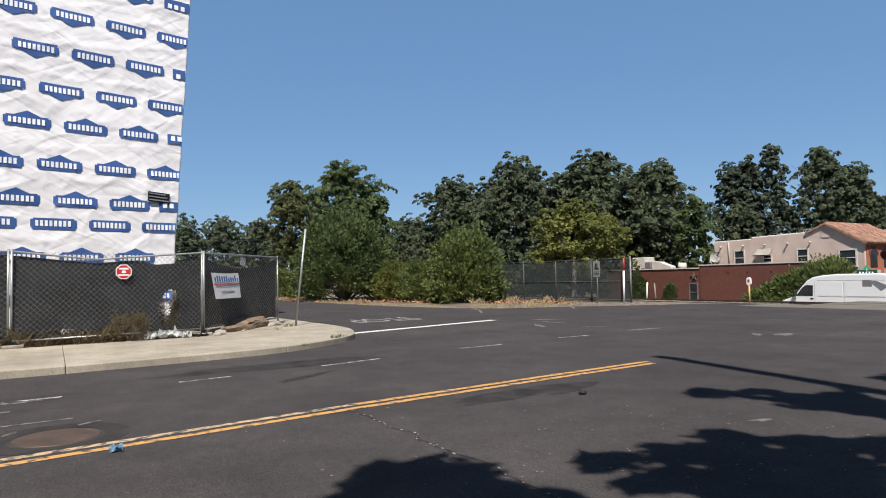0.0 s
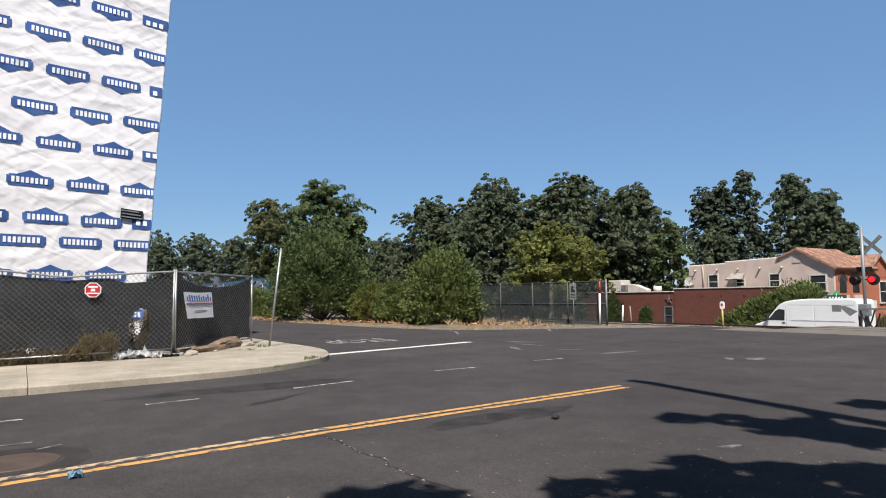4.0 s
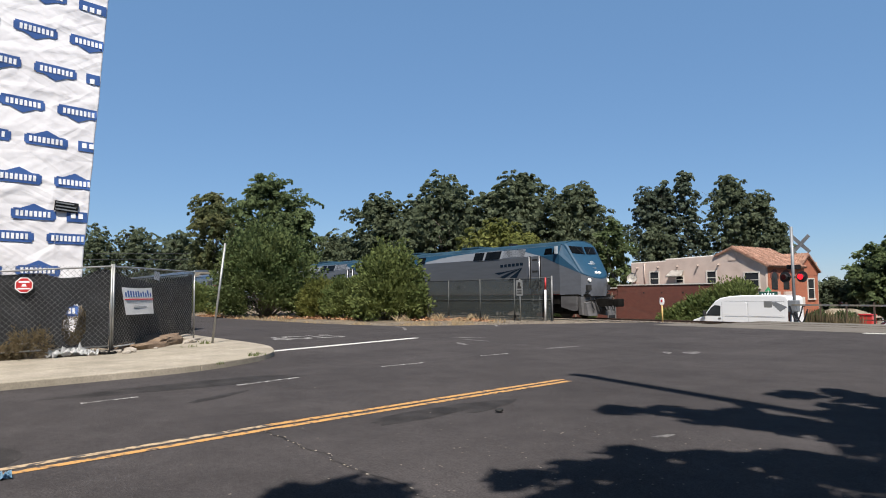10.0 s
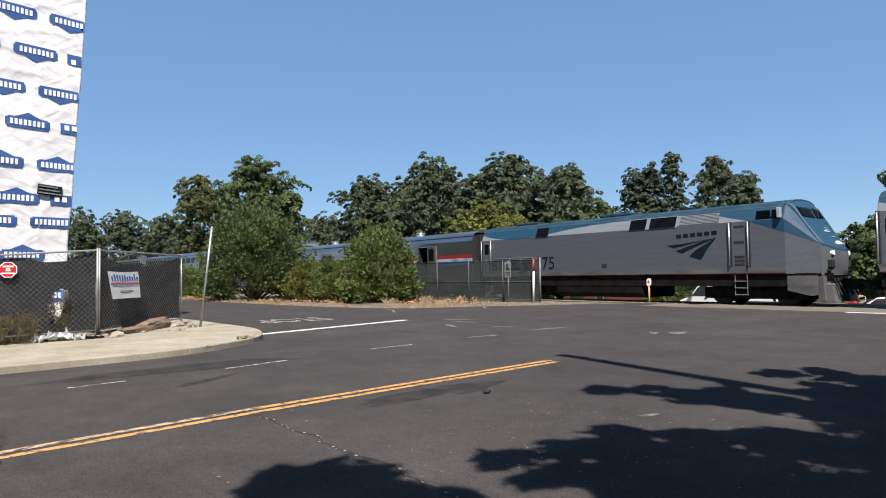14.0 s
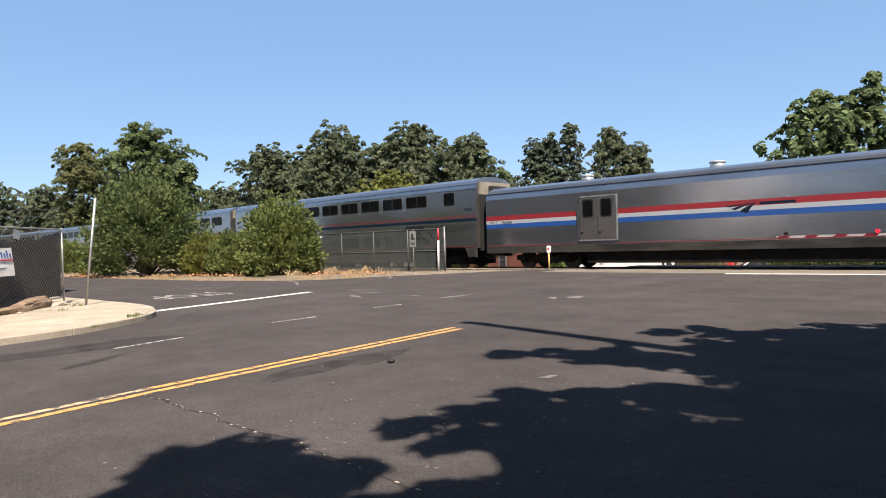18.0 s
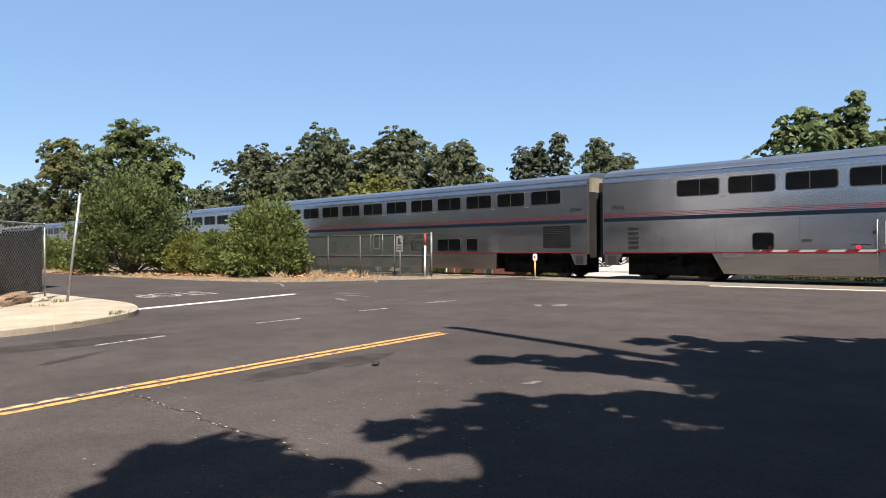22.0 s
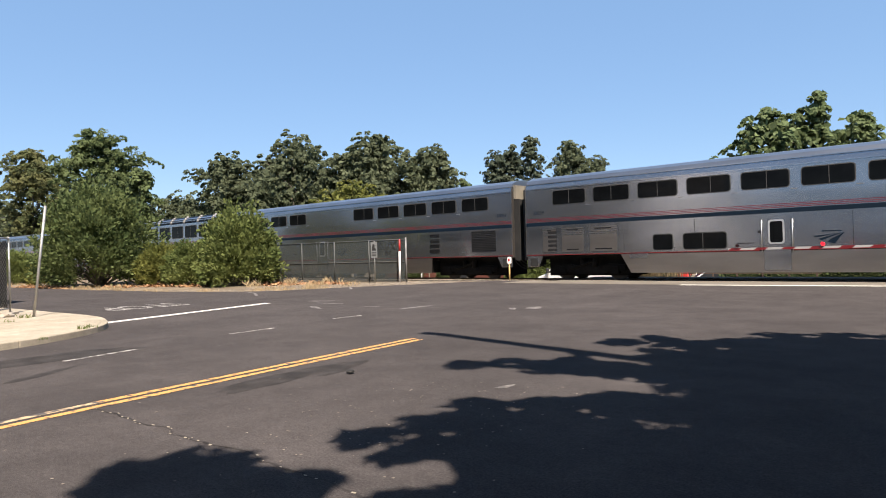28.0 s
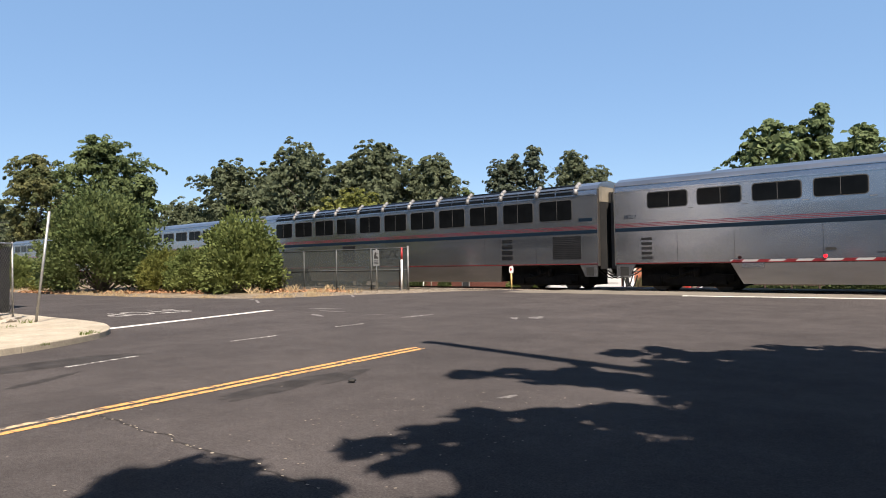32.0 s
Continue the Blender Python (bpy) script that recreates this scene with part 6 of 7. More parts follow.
def printed(pts, u0, z0, flip, lift, material, parent):
    s = -1 if flip else 1
    bm = bmesh.new()
    vs = []
    # a fan of short triangles follows the folds
    c = bm.verts.new(wall(u0, z0 - .03 * s, lift))
    dense = []
    for (x0, y0), (x1, y1) in zip(pts, pts[1:] + pts[:1]):
        n = max(1, int(math.hypot(x1 - x0, y1 - y0) / .10))
        dense += [(x0 + (x1 - x0) * k / n, y0 + (y1 - y0) * k / n) for k in range(n)]
    ring = [bm.verts.new(wall(u0 + x * s, z0 + y * s, lift)) for x, y in dense]
    mid = [bm.verts.new(wall(u0 + x * s * .5, z0 + (y * .5 - .015) * s, lift)) for x, y in dense]
    n = len(ring)
    for k in range(n):
        bm.faces.new((ring[k], ring[(k + 1) % n], mid[(k + 1) % n], mid[k])).smooth = True
        bm.faces.new((mid[k], mid[(k + 1) % n], c)).smooth = True
    return part("printed_emblem" if material is M_LOGO else "print_bar", bm, material, parent)


def draped(u0, u1, z0, z1, lift=.030):
    """A small patch that follows the folds of the sheeting."""
    bm = bmesh.new()
    g = [[bm.verts.new(wall(u0 + (u1 - u0) * i / 3, z0 + (z1 - z0) * j / 3, lift)) for j in range(4)] for i in range(4)]
    for i in range(3):
        for j in range(3):
            bm.faces.new((g[i][j], g[i + 1][j], g[i + 1][j + 1], g[i][j + 1])).smooth = True
    return bm


ROWS = [(13.0, -.9, 1), (11.95, -.25, 1), (10.85, -.75, 1), (9.75, -1.2, 1), (8.68, -.03, 1), (7.65, -.89, 1), (6.60, -.28, 1), (5.75, -1.06, 0), (4.67, -.31, 0), (3.72, -1.3, 0), (3.10, -.44, 0), (2.20, -1.15, 0), (1.1, -.5, 0)]
for z, u, flip in ROWS:
    e0 = edge_u(z)
    while u > -6.2:
        if u + .30 < e0:
            s, room = -1 if flip else 1, e0 - .02 - u
            e = printed([(min(x * s, room) * s, y) for x, y in (HOUSE if z != 3.10 else HOUSE[:7] + HOUSE[10:])], u, z, flip, .018, M_LOGO, site)
            for x0, x1, y0, y1 in BARS:
                if max(x0 * s, x1 * s) > room:
                    continue
                part("print_bar", draped(u + x0 * s, u + x1 * s, z + y0 * s, z + y1 * s), M_PRINT_W, e)
        u -= 1.375
for z, u, flip in ((7.65, .43, 1), (5.75, .27, 0), (3.72, .03, 0), (9.75, .18, 1)):
    h = (edge_u(z) - .03 - (u - .53)) / 2
    e = printed([(-h, -.19), (h, -.19), (h, .10), (-h, .10)], u - .53 + h, z, flip, .018, M_LOGO, site)
    for k in range(int(2 * h / .19)):
        a0 = u - .43 + .19 * k
        part("print_bar", draped(a0, a0 + .12, z - .09, z + .05), M_PRINT_W, e)
v0 = wall(-.52, 3.93, .03)
vent = part("wall_vent", box(-.30, .30, -.03, .02, -.14, .14, .008), M_MESH, site, "dark louvred wall vent in torn sheeting")
vent.matrix_basis = Matrix.Translation(v0) @ pose(0, 0, 0, 0, 4, 101.3)
for k in range(3):
    part("slat", box(-.28, .28 - .05 * k, -.05, -.028, -.11 + k * .09, -.075 + k * .09), M_GALV, vent)

bm = bmesh.new()
bm_tube(bm, (0, 0, -.1), (.10, .30, 2.80), .032, n=8)
thing("bare_post", bm, M_GALV, "leaning bare galvanised sign post on the pavement", "post", at=pose(-18.36, 5.9, Z0))
# weeds, soil, rubbish by the fence
shrub(-16.66, 1.42, .84, 1.0, M_WEED, "dry weed bush at the fence foot", 90, .022, name="weed", category="weed", shoots=130, per=26, spread=.03, z0=Z0)
shrub(-17.35, 2.66, 1.36, .55, M_WEED, "dry weed bush behind the torn fabric", 91, .026, name="weed", category="weed", shoots=110, per=26, spread=.03, z0=Z0)
shrub(-17.25, 2.30, .68, .8, M_WEED, "low dry weed behind the torn fabric", 92, .024, name="weed", category="weed", shoots=110, per=24, spread=.03, z0=Z0)
sp = []
for k in range(13):
    shrub(-16.78 - .09 * (.9 - k * .4) + fr.uniform(-.1, .05), .9 - k * .4, Z0 + fr.uniform(.30, .50), .75, M_WEED, "dry twiggy weeds along the fence foot", 200 + k, .018, name="weed", category="weed", shoots=70, per=24, spread=.03, z0=Z0)
shrub(-17.3, 2.14, 1.28, .28, M_WEED, "thin dry weed behind the torn fabric", 93, .024, name="weed", category="weed", shoots=50, per=20, spread=.03, z0=Z0)
for k in range(150):
    s = fr.uniform(-5, 2.0)
    sp.append((-16.52 - s * .1 - fr.uniform(-.04, .55), s, .12, fr.uniform(.16, .46), 22))
gw = grass("weeds", sp, "dry brown weeds along the fence foot", 8, M_WEED)
gw.location.z = .13
gs = grass("kerb_weeds", [(-13.9, 5.35, .12, .12, 50), (-14.1, 5.6, .1, .10, 30), (-12.9, 4.3, .08, .06, 20), (-18.3, 5.7, .15, .15, 40), (-17.3, 5.0, .2, .12, 30)], "green weeds in the kerb joint", 9, M_SHRUB)
gs.location.z = .12
bm = bmesh.new()
bmesh.ops.create_icosphere(bm, subdivisions=4, radius=1)
for v in bm.verts:
    q = v.co.copy()
    v.co = Vector((q.x * 1.6, q.y * .45, max(0, q.z) ** .6 * .27 * (1.15 + .35 * q.x))) * (1 + .22 * noise.noise(q * 2.2) + .08 * noise.noise(q * 7))
thing("soil_mound", bm, M_MOUND, "mound of brown soil spilling under the fence", "soil", at=on_panel(F1, yb, 2.0, Z0 - .02, .12))
for k, (s, o, r) in enumerate(((3.3, -.35, .16), (3.55, -.2, .12), (3.05, -.3, .10), (2.75, -.4, .05), (.25, -.32, .15), (-.05, -.4, .10), (1.2, -.45, .06))):
    bm = bmesh.new()
    bmesh.ops.create_icosphere(bm, subdivisions=2, radius=r)
    for v in bm.verts:
        v.co *= 1 + .3 * noise.noise(v.co * 9 + Vector((k, 0, 0)))
        v.co.z *= .55
    thing("rock", bm, M_ROCK, "pale broken rock beside the fence", "rock", "rocks by the fence", at=on_panel(F1, yb, s, Z0 + r * .28, o))


def crumple(name, w, d, h, material, label, at, seed):
    bm = bmesh.new()
    g = [[bm.verts.new((w * (i / 12 - .5) + .06 * w * noise.noise((i * .7, j * .7, seed)), d * (j / 8 - .5) + .08 * d * noise.noise((i * .6, j * .9, seed + 5)), max(0, h * (.35 + noise.noise((i * .55, j * .6, seed + 9)) + .4 * noise.noise((i * 1.3, j * 1.2, seed + 2)))))) for j in range(9)] for i in range(13)]
    for i in range(12):
        for j in range(8):
            bm.faces.new((g[i][j], g[i + 1][j], g[i + 1][j + 1], g[i][j + 1]))
    bmesh.ops.solidify(bm, geom=bm.faces[:], thickness=.006)
    return thing(name, bm, material, label, "litter", at=at)


crumple("plastic_sheet", .75, .45, .26, M_PLASTIC, "crumpled white plastic sheet caught under the fence", on_panel(FL, ya, 3.0, Z0 + .005, -.12), 3)
crumple("plastic_bag", .30, .20, .16, M_PLASTIC, "small white plastic bag on the pavement", on_panel(FL, ya, 3.45, Z0 + .005, -.30), 11)
crumple("plastic_bag", .22, .16, .14, M_PLASTIC, "small white plastic scrap on the pavement", on_panel(FL, ya, 2.68, Z0 + .005, -.28), 17)
crumple("dark_rag", .5, .22, .10, M_RUBBER, "dark rag lying by the fence foot", on_panel(FL, ya, 3.75, Z0 + .005, -.2), 23)
crumple("blue_wrapper", .16, .10, .06, plain("blue_litter", (.20, .36, .50), .5), "pale blue litter on the asphalt", pose(-6.33, .38, .004), 31)
bm = bmesh.new()
bmesh.ops.create_icosphere(bm, subdivisions=2, radius=.05)
for v in bm.verts:
    v.co.z *= .5
    v.co *= 1 + .3 * noise.noise(v.co * 20)
thing("debris", bm, M_RUBBER, "small black lump of rubber on the asphalt", "litter", at=pose(-5.92, 5.32, .03))

# fence along the railway, with see-through screen
M_VEIL = mat("grey_mesh_screen", (0.033, 0.042, 0.043), (0.047, 0.058, 0.058), 1.2, 0.8, 0, 0, 30, 0.1)
M_VEIL_DARK = mat("dark_mesh_screen", (0.034, 0.042, 0.043), (0.050, 0.060, 0.059), 1.2, 0.8, 0, 0, 30, 0.1)
for m, share in ((M_VEIL, .56), (M_VEIL_DARK, .50)):
    t = m.node_tree
    tr, mx = t.nodes.new("ShaderNodeBsdfTransparent"), t.nodes.new("ShaderNodeMixShader")
    mx.inputs[0].default_value = share
    t.links.new(t.nodes["Principled BSDF"].outputs[0], mx.inputs[1]), t.links.new(tr.outputs[0], mx.inputs[2])
    t.links.new(mx.outputs[0], t.nodes["Material Output"].inputs[0])
M_POSTGREY = mat("dull_post_paint", (0.055, 0.060, 0.060), (0.085, 0.090, 0.088), 3, .7, .1, .05, 30, .15)
RA, RB = Vector((-33.5, 21.75, 0)), Vector((-22.3, 23.82, 0))
rl = (RB - RA).length
ryaw = math.degrees(math.atan2(RB.y - RA.y, RB.x - RA.x))
zf = gz(0, 23) - .03
rf = root("railway_fence", "chain-link fence with a grey see-through screen", "fence", at=pose(RA.x, RA.y, zf, 0, 0, ryaw))
for k in range(6):
    s = rl * k / 5
    if k < 5:
        part("post", tube((s, 0, -.05), (s, 0, 2.15), .03), M_POSTGREY, rf)
part("post", tube((rl, 0, -.05), (rl, 0, 2.24), .045), M_GALV_DULL, rf, "taller grey end post")
for z in (2.13, 1.02):
    part("rail", tube((0, 0, z), (rl, 0, z + .03), .014), M_POSTGREY, rf)
part("screen", box(.02, rl - .05, .02, .022, 1.03, 2.12), M_VEIL, rf, "pale see-through mesh screen")
part("screen", box(.02, rl - .05, .02, .022, .04, 1.02), M_VEIL_DARK, rf, "dark see-through mesh screen")
bm = bmesh.new()
k = -2.0
while k < rl:
    for d in (1, -1):
        p, q = (Vector((k, 0, .05)), Vector((k + 2.05, 0, 2.1))) if d > 0 else (Vector((k + 2.05, 0, .05)), Vector((k, 0, 2.1)))
        lo, hi = sorted(((0 - p.x) / (q.x - p.x), (rl - .05 - p.x) / (q.x - p.x)))
        t0, t1 = max(0, lo), min(1, hi)
        if t1 - t0 > .02:
            bm_tube(bm, p.lerp(q, t0), p.lerp(q, t1), .0011, n=3, caps=False)
    k += .14
part("chain_link", bm, M_MESH, rf)
# sprayed scrawl on the screen
bm = bmesh.new()
for ox, oz, w, h, a0, a1 in ((0, 0, .14, .16, 40, 320), (.32, -.02, .12, .15, 180, 360), (.62, .0, .12, .17, -90, 200), (.92, .02, .13, .17, 50, 310), (.40, -.38, .08, .09, 0, 330), (.62, -.37, .07, .1, 60, 300)):
    pts = [Vector((rl - 1.55 + ox + w * math.cos(radians(a0 + (a1 - a0) * k / 10)), -.004, 1.86 + oz + h * math.sin(radians(a0 + (a1 - a0) * k / 10)))) for k in range(11)]
    for p, q in zip(pts, pts[1:]):
        bm_tube(bm, p, q, .012, n=5, caps=False)
part("scrawl", bm, M_MESH, rf, "dark sprayed scrawl")
sgn = root("trespass_sign", "white warning panel on a grey post by the fence", "sign", at=pose(-23.45, 22.75, zf, 0, 0, ryaw))
part("post", tube((0, 0, -.05), (0, 0, 2.1), .028), M_GALV, sgn)
pn = part("panel", box(-.19, .19, -.05, -.035, 1.26, 2.05, .004), plain("faded_sign_face", (.17, .175, .175), .6), sgn)
part("symbol", prism([(-.12, 1.62), (.12, 1.62), (.13, 1.70), (.02, 1.78), (.05, 1.92), (-.06, 1.95), (-.10, 1.80)], "y", -.056, -.05), M_RUBBER, pn)
part("symbol_ring", prism([(.14 * math.cos(a), 1.78 + .17 * math.sin(a)) for a in (.6, .7, 3.84, 3.74)], "y", -.058, -.05), M_RUBBER, pn)
for z in (1.50, 1.43, 1.36):
    part("print_bar", box(-.14, .14, -.056, -.05, z, z + .03), M_MESH, pn)
mk = root("marker_post", "white marker post with a red top beside the fence", "post", at=pose(-22.47, 23.5, zf, 0, 1.5, 0))
part("shaft", tube((0, 0, -.05), (0, 0, 1.55), .05), M_BANNER, mk)
part("red_cap", tube((0, 0, 1.55), (0, 0, 2.15), .052, .035), M_SIGNRED, mk)
lp = root("marker_post", "yellowish post with a rounded white head by the track", "post", at=pose(-17.05, 25.25, gz(0, 25.2) - .03))
part("shaft", tube((0, 0, -.05), (0, 0, .85), .035), plain("ochre_paint", (.50, .33, .12), .6), lp)
hd = part("head", prism(rounded(-.10, .10, .80, 1.14, .09), "y", -.03, .03), M_BANNER, lp)
part("reflector", prism(rounded(-.05, .05, .93, 1.05, .045), "y", -.036, -.028), M_SIGNRED, hd)
thing("bollard", tube((0, 0, -.3), (.10, 0, 1.05), .045), M_BANNER, "leaning white bollard beyond the rails", "post", "bollards", at=pose(-28.2, 31.5, gz(0, 31.5) - .03))
thing("bollard", tube((0, 0, -.3), (-.10, 0, 1.0), .045), M_TAN, "leaning tan bollard beyond the rails", "post", "bollards", at=pose(-27.45, 31.5, gz(0, 31.5) - .03))
ub = thing("utility_box", box(-.16, .16, -.15, .15, 0, .72, .02), M_TAN, "pale utility box beside the railway fence", "utility box", at=pose(-29.9, 21.7, zf, 0, 0, ryaw))
part("lid", box(-.18, .18, -.17, .17, .70, .75, .01), M_GALV, ub)

# gates and signals of the crossing
M_LAMP_ON = plain("lit_red_lens", (.20, .008, .008), .4, emit=(1.0, .008, .02), strength=1.3)
M_LAMP_OFF = plain("dark_red_lens", (.022, .004, .004), .15)
M_BLACK = plain("black_paint", (.015, .015, .016), .5)
M_ALU = plain("aluminium_paint", (0.20, 0.21, 0.22), .5, .3)


M_TRIMWHITE = coated("weathered_white_paint", (0.368, 0.36, 0.352))
M_DULLRED = coated("weathered_red_paint", (0.15, 0.010, 0.013))


def gate_arm(parent, length, z, sx, y, pale, dark):
    """A striped arm along x from the mast, in slanted red and white lengths."""
    n = int(length / .41)
    arm = part("gate_arm", box(min(0, sx * length), max(0, sx * length), y - .012, y + .012, z - .036, z + .036), pale, parent, "red and white striped gate arm")
    for k in range(n):
        if k % 2:
            continue
        a, b = sx * (length - k * .41), sx * (length - (k + .85) * .41)
        part("stripe", prism([(a, z - .038), (b, z - .038), (b + .10, z + .038), (a + .10, z + .038)], "y", y - .016, y + .016), dark, arm)
    return arm


def strand(pts, r, n=6):
    """One unbroken round cable along the points."""
    pts, rings = [Vector(p) for p in pts], []
    for k, p in enumerate(pts):
        d = (pts[min(k + 1, len(pts) - 1)] - pts[max(k - 1, 0)]).normalized()
        a = d.cross(Vector((.31, .22, .05))).normalized()
        b = d.cross(a)
        rings.append([p + (a * math.cos(6.2832 * i / n) + b * math.sin(6.2832 * i / n)) * r for i in range(n)])
    return loft(rings)


def signal(x, y, name_label, face, lit, arm_len, arm_dir, arm_z, lamps, arm_y=-.3):
    z = gz(x, y) - .03
    s = root("crossing_signal", name_label, "signal", at=pose(x, y, z, 0, 0, 0))
    part("mast", tube((0, 0, -.1), (0, 0, 4.9), .072, n=12), M_ALU, s)
    part("base", box(-.25, .25, -.25, .25, -.1, .12, .03), M_CONC, s)
    for a in (45, -45):
        bm = box(-.57, .57, -.012, .012, -.085, .085)
        b = part("crossbuck_board", bm, M_GALV_DULL if face > 0 else M_BANNER, s)
        b.matrix_basis = pose(.38, .09 * face + .01 * a / 45, 4.02, 0, a, 0)
    part("track_plate", box(-.34, .34, .08 * face - .01, .08 * face + .01, 2.80, 3.02), M_MESH, s)
    part("lamp_bar", tube((-.55, -.02, 2.42), (.55, -.02, 2.42), .03), M_BLACK, s)
    for k, on in ((-1, lit < 0), (1, lit > 0)):
        h = part("lamp_hood", tube((k * .40, .10, 2.42), (k * .40, -.16, 2.42), .14, .15, n=18), M_BLACK, s)
        part("target", tube((k * .40, .02, 2.42), (k * .40, .04, 2.42), .27, n=24), M_BLACK, h)
        part("lens", tube((k * .40, -.17, 2.42), (k * .40, -.175, 2.42), .135, n=18), M_LAMP_ON if on else M_LAMP_OFF, h)
    part("gate_machine", box(-.20, .20, -.30, .15, .72, 1.28, .03), M_ALU, s)
    part("counterweight", prism([(-arm_dir * .2, .95), (-arm_dir * .75, 1.20), (-arm_dir * 1.05, 1.18), (-arm_dir * .55, .72)], "y", -.34, -.30), M_ALU, s)
    part("counterweight", prism(rounded(min(-arm_dir * .95, -arm_dir * 1.30), max(-arm_dir * .95, -arm_dir * 1.30), .92, 1.24, .03), "y", -.42, -.28), M_GALV, s)
    arm = gate_arm(s, arm_len, arm_z, arm_dir, arm_y, *((M_TAN, M_GALV_DULL) if face > 0 else (M_TRIMWHITE, M_DULLRED)))
    for d, on in lamps:
        l = part("arm_lamp", tube((arm_dir * d, arm_y - .05, arm_z + .11), (arm_dir * d, arm_y + .05, arm_z + .11), .055, n=12), M_LAMP_ON if on else M_LAMP_OFF, arm)
    for a, b in (((.14, -.1, .75), (.22, -.2, .1)), ((-.16, -.05, .75), (-.10, -.25, .05))):
        part("conduit", tube(a, b, .035, n=6), M_ALU, s)
    return s


signal(-14.86, 33.0, "railway crossing signal with a lit red lamp, beyond the tracks", 1, 1, 6.6, 1, 1.06, ((2.2, False), (4.2, True), (6.3, False)))
signal(-.25, 23.7, "railway crossing signal with a lowered striped gate", -1, 1, 6.5, -1, 1.25, ((3.65, True), (6.2, False), (1.6, False)), -.3)
for x0, x1, y, top, drop in ((-14.95, -14.35, 32.7, .95, .72), (-14.75, -14.15, 32.75, .80, .66)):
    pts = [Vector((x0 + (x1 - x0) * k / 10, y, gz(0, y) + top - drop * math.sin(math.pi * k / 10))) for k in range(11)]
    bm = strand(pts, .035)
    thing("hanging_cable", bm, M_BLACK, "black cable looping from the far gate machine", "cable", "cables of the far gate")
for z in (6.6, 7.5):
    pts = [Vector((-112 + 14 * k / 12, -12 + 56 * k / 12, z + 1.1 - .9 * math.sin(math.pi * k / 12))) for k in range(13)]
    bm = strand(pts, .03)
    thing("overhead_cable", bm, M_BLACK, "thin dark overhead cable before the far woods", "cable", "overhead cables")
for x, y in ((-112, -12), (-98, 44)):
    thing("cable_pole", tube((x, y, gz(x, y) - .1), (x, y, 9.4), .17, .12), M_TIE, "weathered wooden cable pole", "pole", "cable poles")
st = root("street_sign", "dark green street name sign on a post", "sign", at=pose(-20.3, 41.6, gz(0, 41.6)))
part("post", tube((0, 0, -.05), (0, 0, 3.2), .03), M_GALV, st)
pn = part("panel", box(-.58, .58, -.02, .02, 2.78, 3.10, .01), plain("dark_green_enamel", (.008, .05, .035), .4), st)
for k in range(5):
    part("print_bar", box(-.42 + .175 * k, -.34 + .175 * k, -.026, -.02, 2.90, 2.985), M_PRINT_W, pn)
part("topper", prism([(-.22, 3.11), (.22, 3.11), (0, 3.42)], "y", -.02, .02), plain("green_enamel", (.03, .25, .10), .4), st)


# buildings, vehicles beyond the railway
def brick_mat(name, c1, c2, mortar):
    m = mat(name, c1, c2, 2.0, .85, 0, 0.0, 30, .15)
    t = m.node_tree
    N, L, b = t.nodes.new, t.links.new, t.nodes["Principled BSDF"]
    tc, mp, br = N("ShaderNodeTexCoord"), N("ShaderNodeMapping"), N("ShaderNodeTexBrick")
    sep, com, mx = N("ShaderNodeSeparateXYZ"), N("ShaderNodeCombineXYZ"), N("ShaderNodeMath")
    mx.operation = "ADD"
    L(tc.outputs["Object"], sep.inputs[0]), L(sep.outputs[0], mx.inputs[0]), L(sep.outputs[1], mx.inputs[1])
    L(mx.outputs[0], com.inputs[0]), L(sep.outputs[2], com.inputs[1]), L(com.outputs[0], br.inputs[0])
    br.inputs["Scale"].default_value = 1.0
    br.inputs["Brick Width"].default_value, br.inputs["Row Height"].default_value, br.inputs["Mortar Size"].default_value = .22, .075, .008
    br.inputs["Color1"].default_value, br.inputs["Color2"].default_value, br.inputs["Mortar"].default_value = (*c1, 1), (*c2, 1), (*mortar, 1)
    src = b.inputs["Base Color"].links[0].from_socket
    mix = N("ShaderNodeMix")
    mix.data_type = "RGBA"
    mix.inputs[0].default_value = .6
    L(src, mix.inputs[6]), L(br.outputs[0], mix.inputs[7]), L(mix.outputs[2], b.inputs["Base Color"])
    bp = N("ShaderNodeBump")
    bp.inputs["Strength"].default_value, bp.inputs["Distance"].default_value = .4, .01
    bp.invert = True
    L(br.outputs[1], bp.inputs["Height"]), L(bp.outputs[0], b.inputs["Normal"])
    return m


M_BRICK = brick_mat("red_brick", (0.098, 0.0292, 0.0205), (0.140, 0.0415, 0.0275), (0.110, 0.070, 0.054))
M_BRICK_ORANGE = brick_mat("orange_brick", (.30, .085, .042), (.38, .118, .058), (.26, .15, .10))
M_STUCCO = mat("pink_stucco", (.45, .355, .305), (.52, .415, .36), 1.0, .9, 0, .3, 40, .06)
M_TRIM = mat("cream_trim", (0.496, 0.464, 0.416), (0.576, 0.544, 0.496), 2, .6, 0, .05, 30, .06)
M_TILE = mat("clay_roof_tile", (.20, .10, .068), (.34, .195, .135), 3, .85, 0, .2, 12, .2, per_island=.3)
M_ROOFING = mat("flat_roofing", (.30, .28, .26), (.40, .38, .35), 1, .9, 0, .3, 20, .15)
M_DARKGLASS = glassy("house_glass", (.02, .022, .024))
GB = -1.75


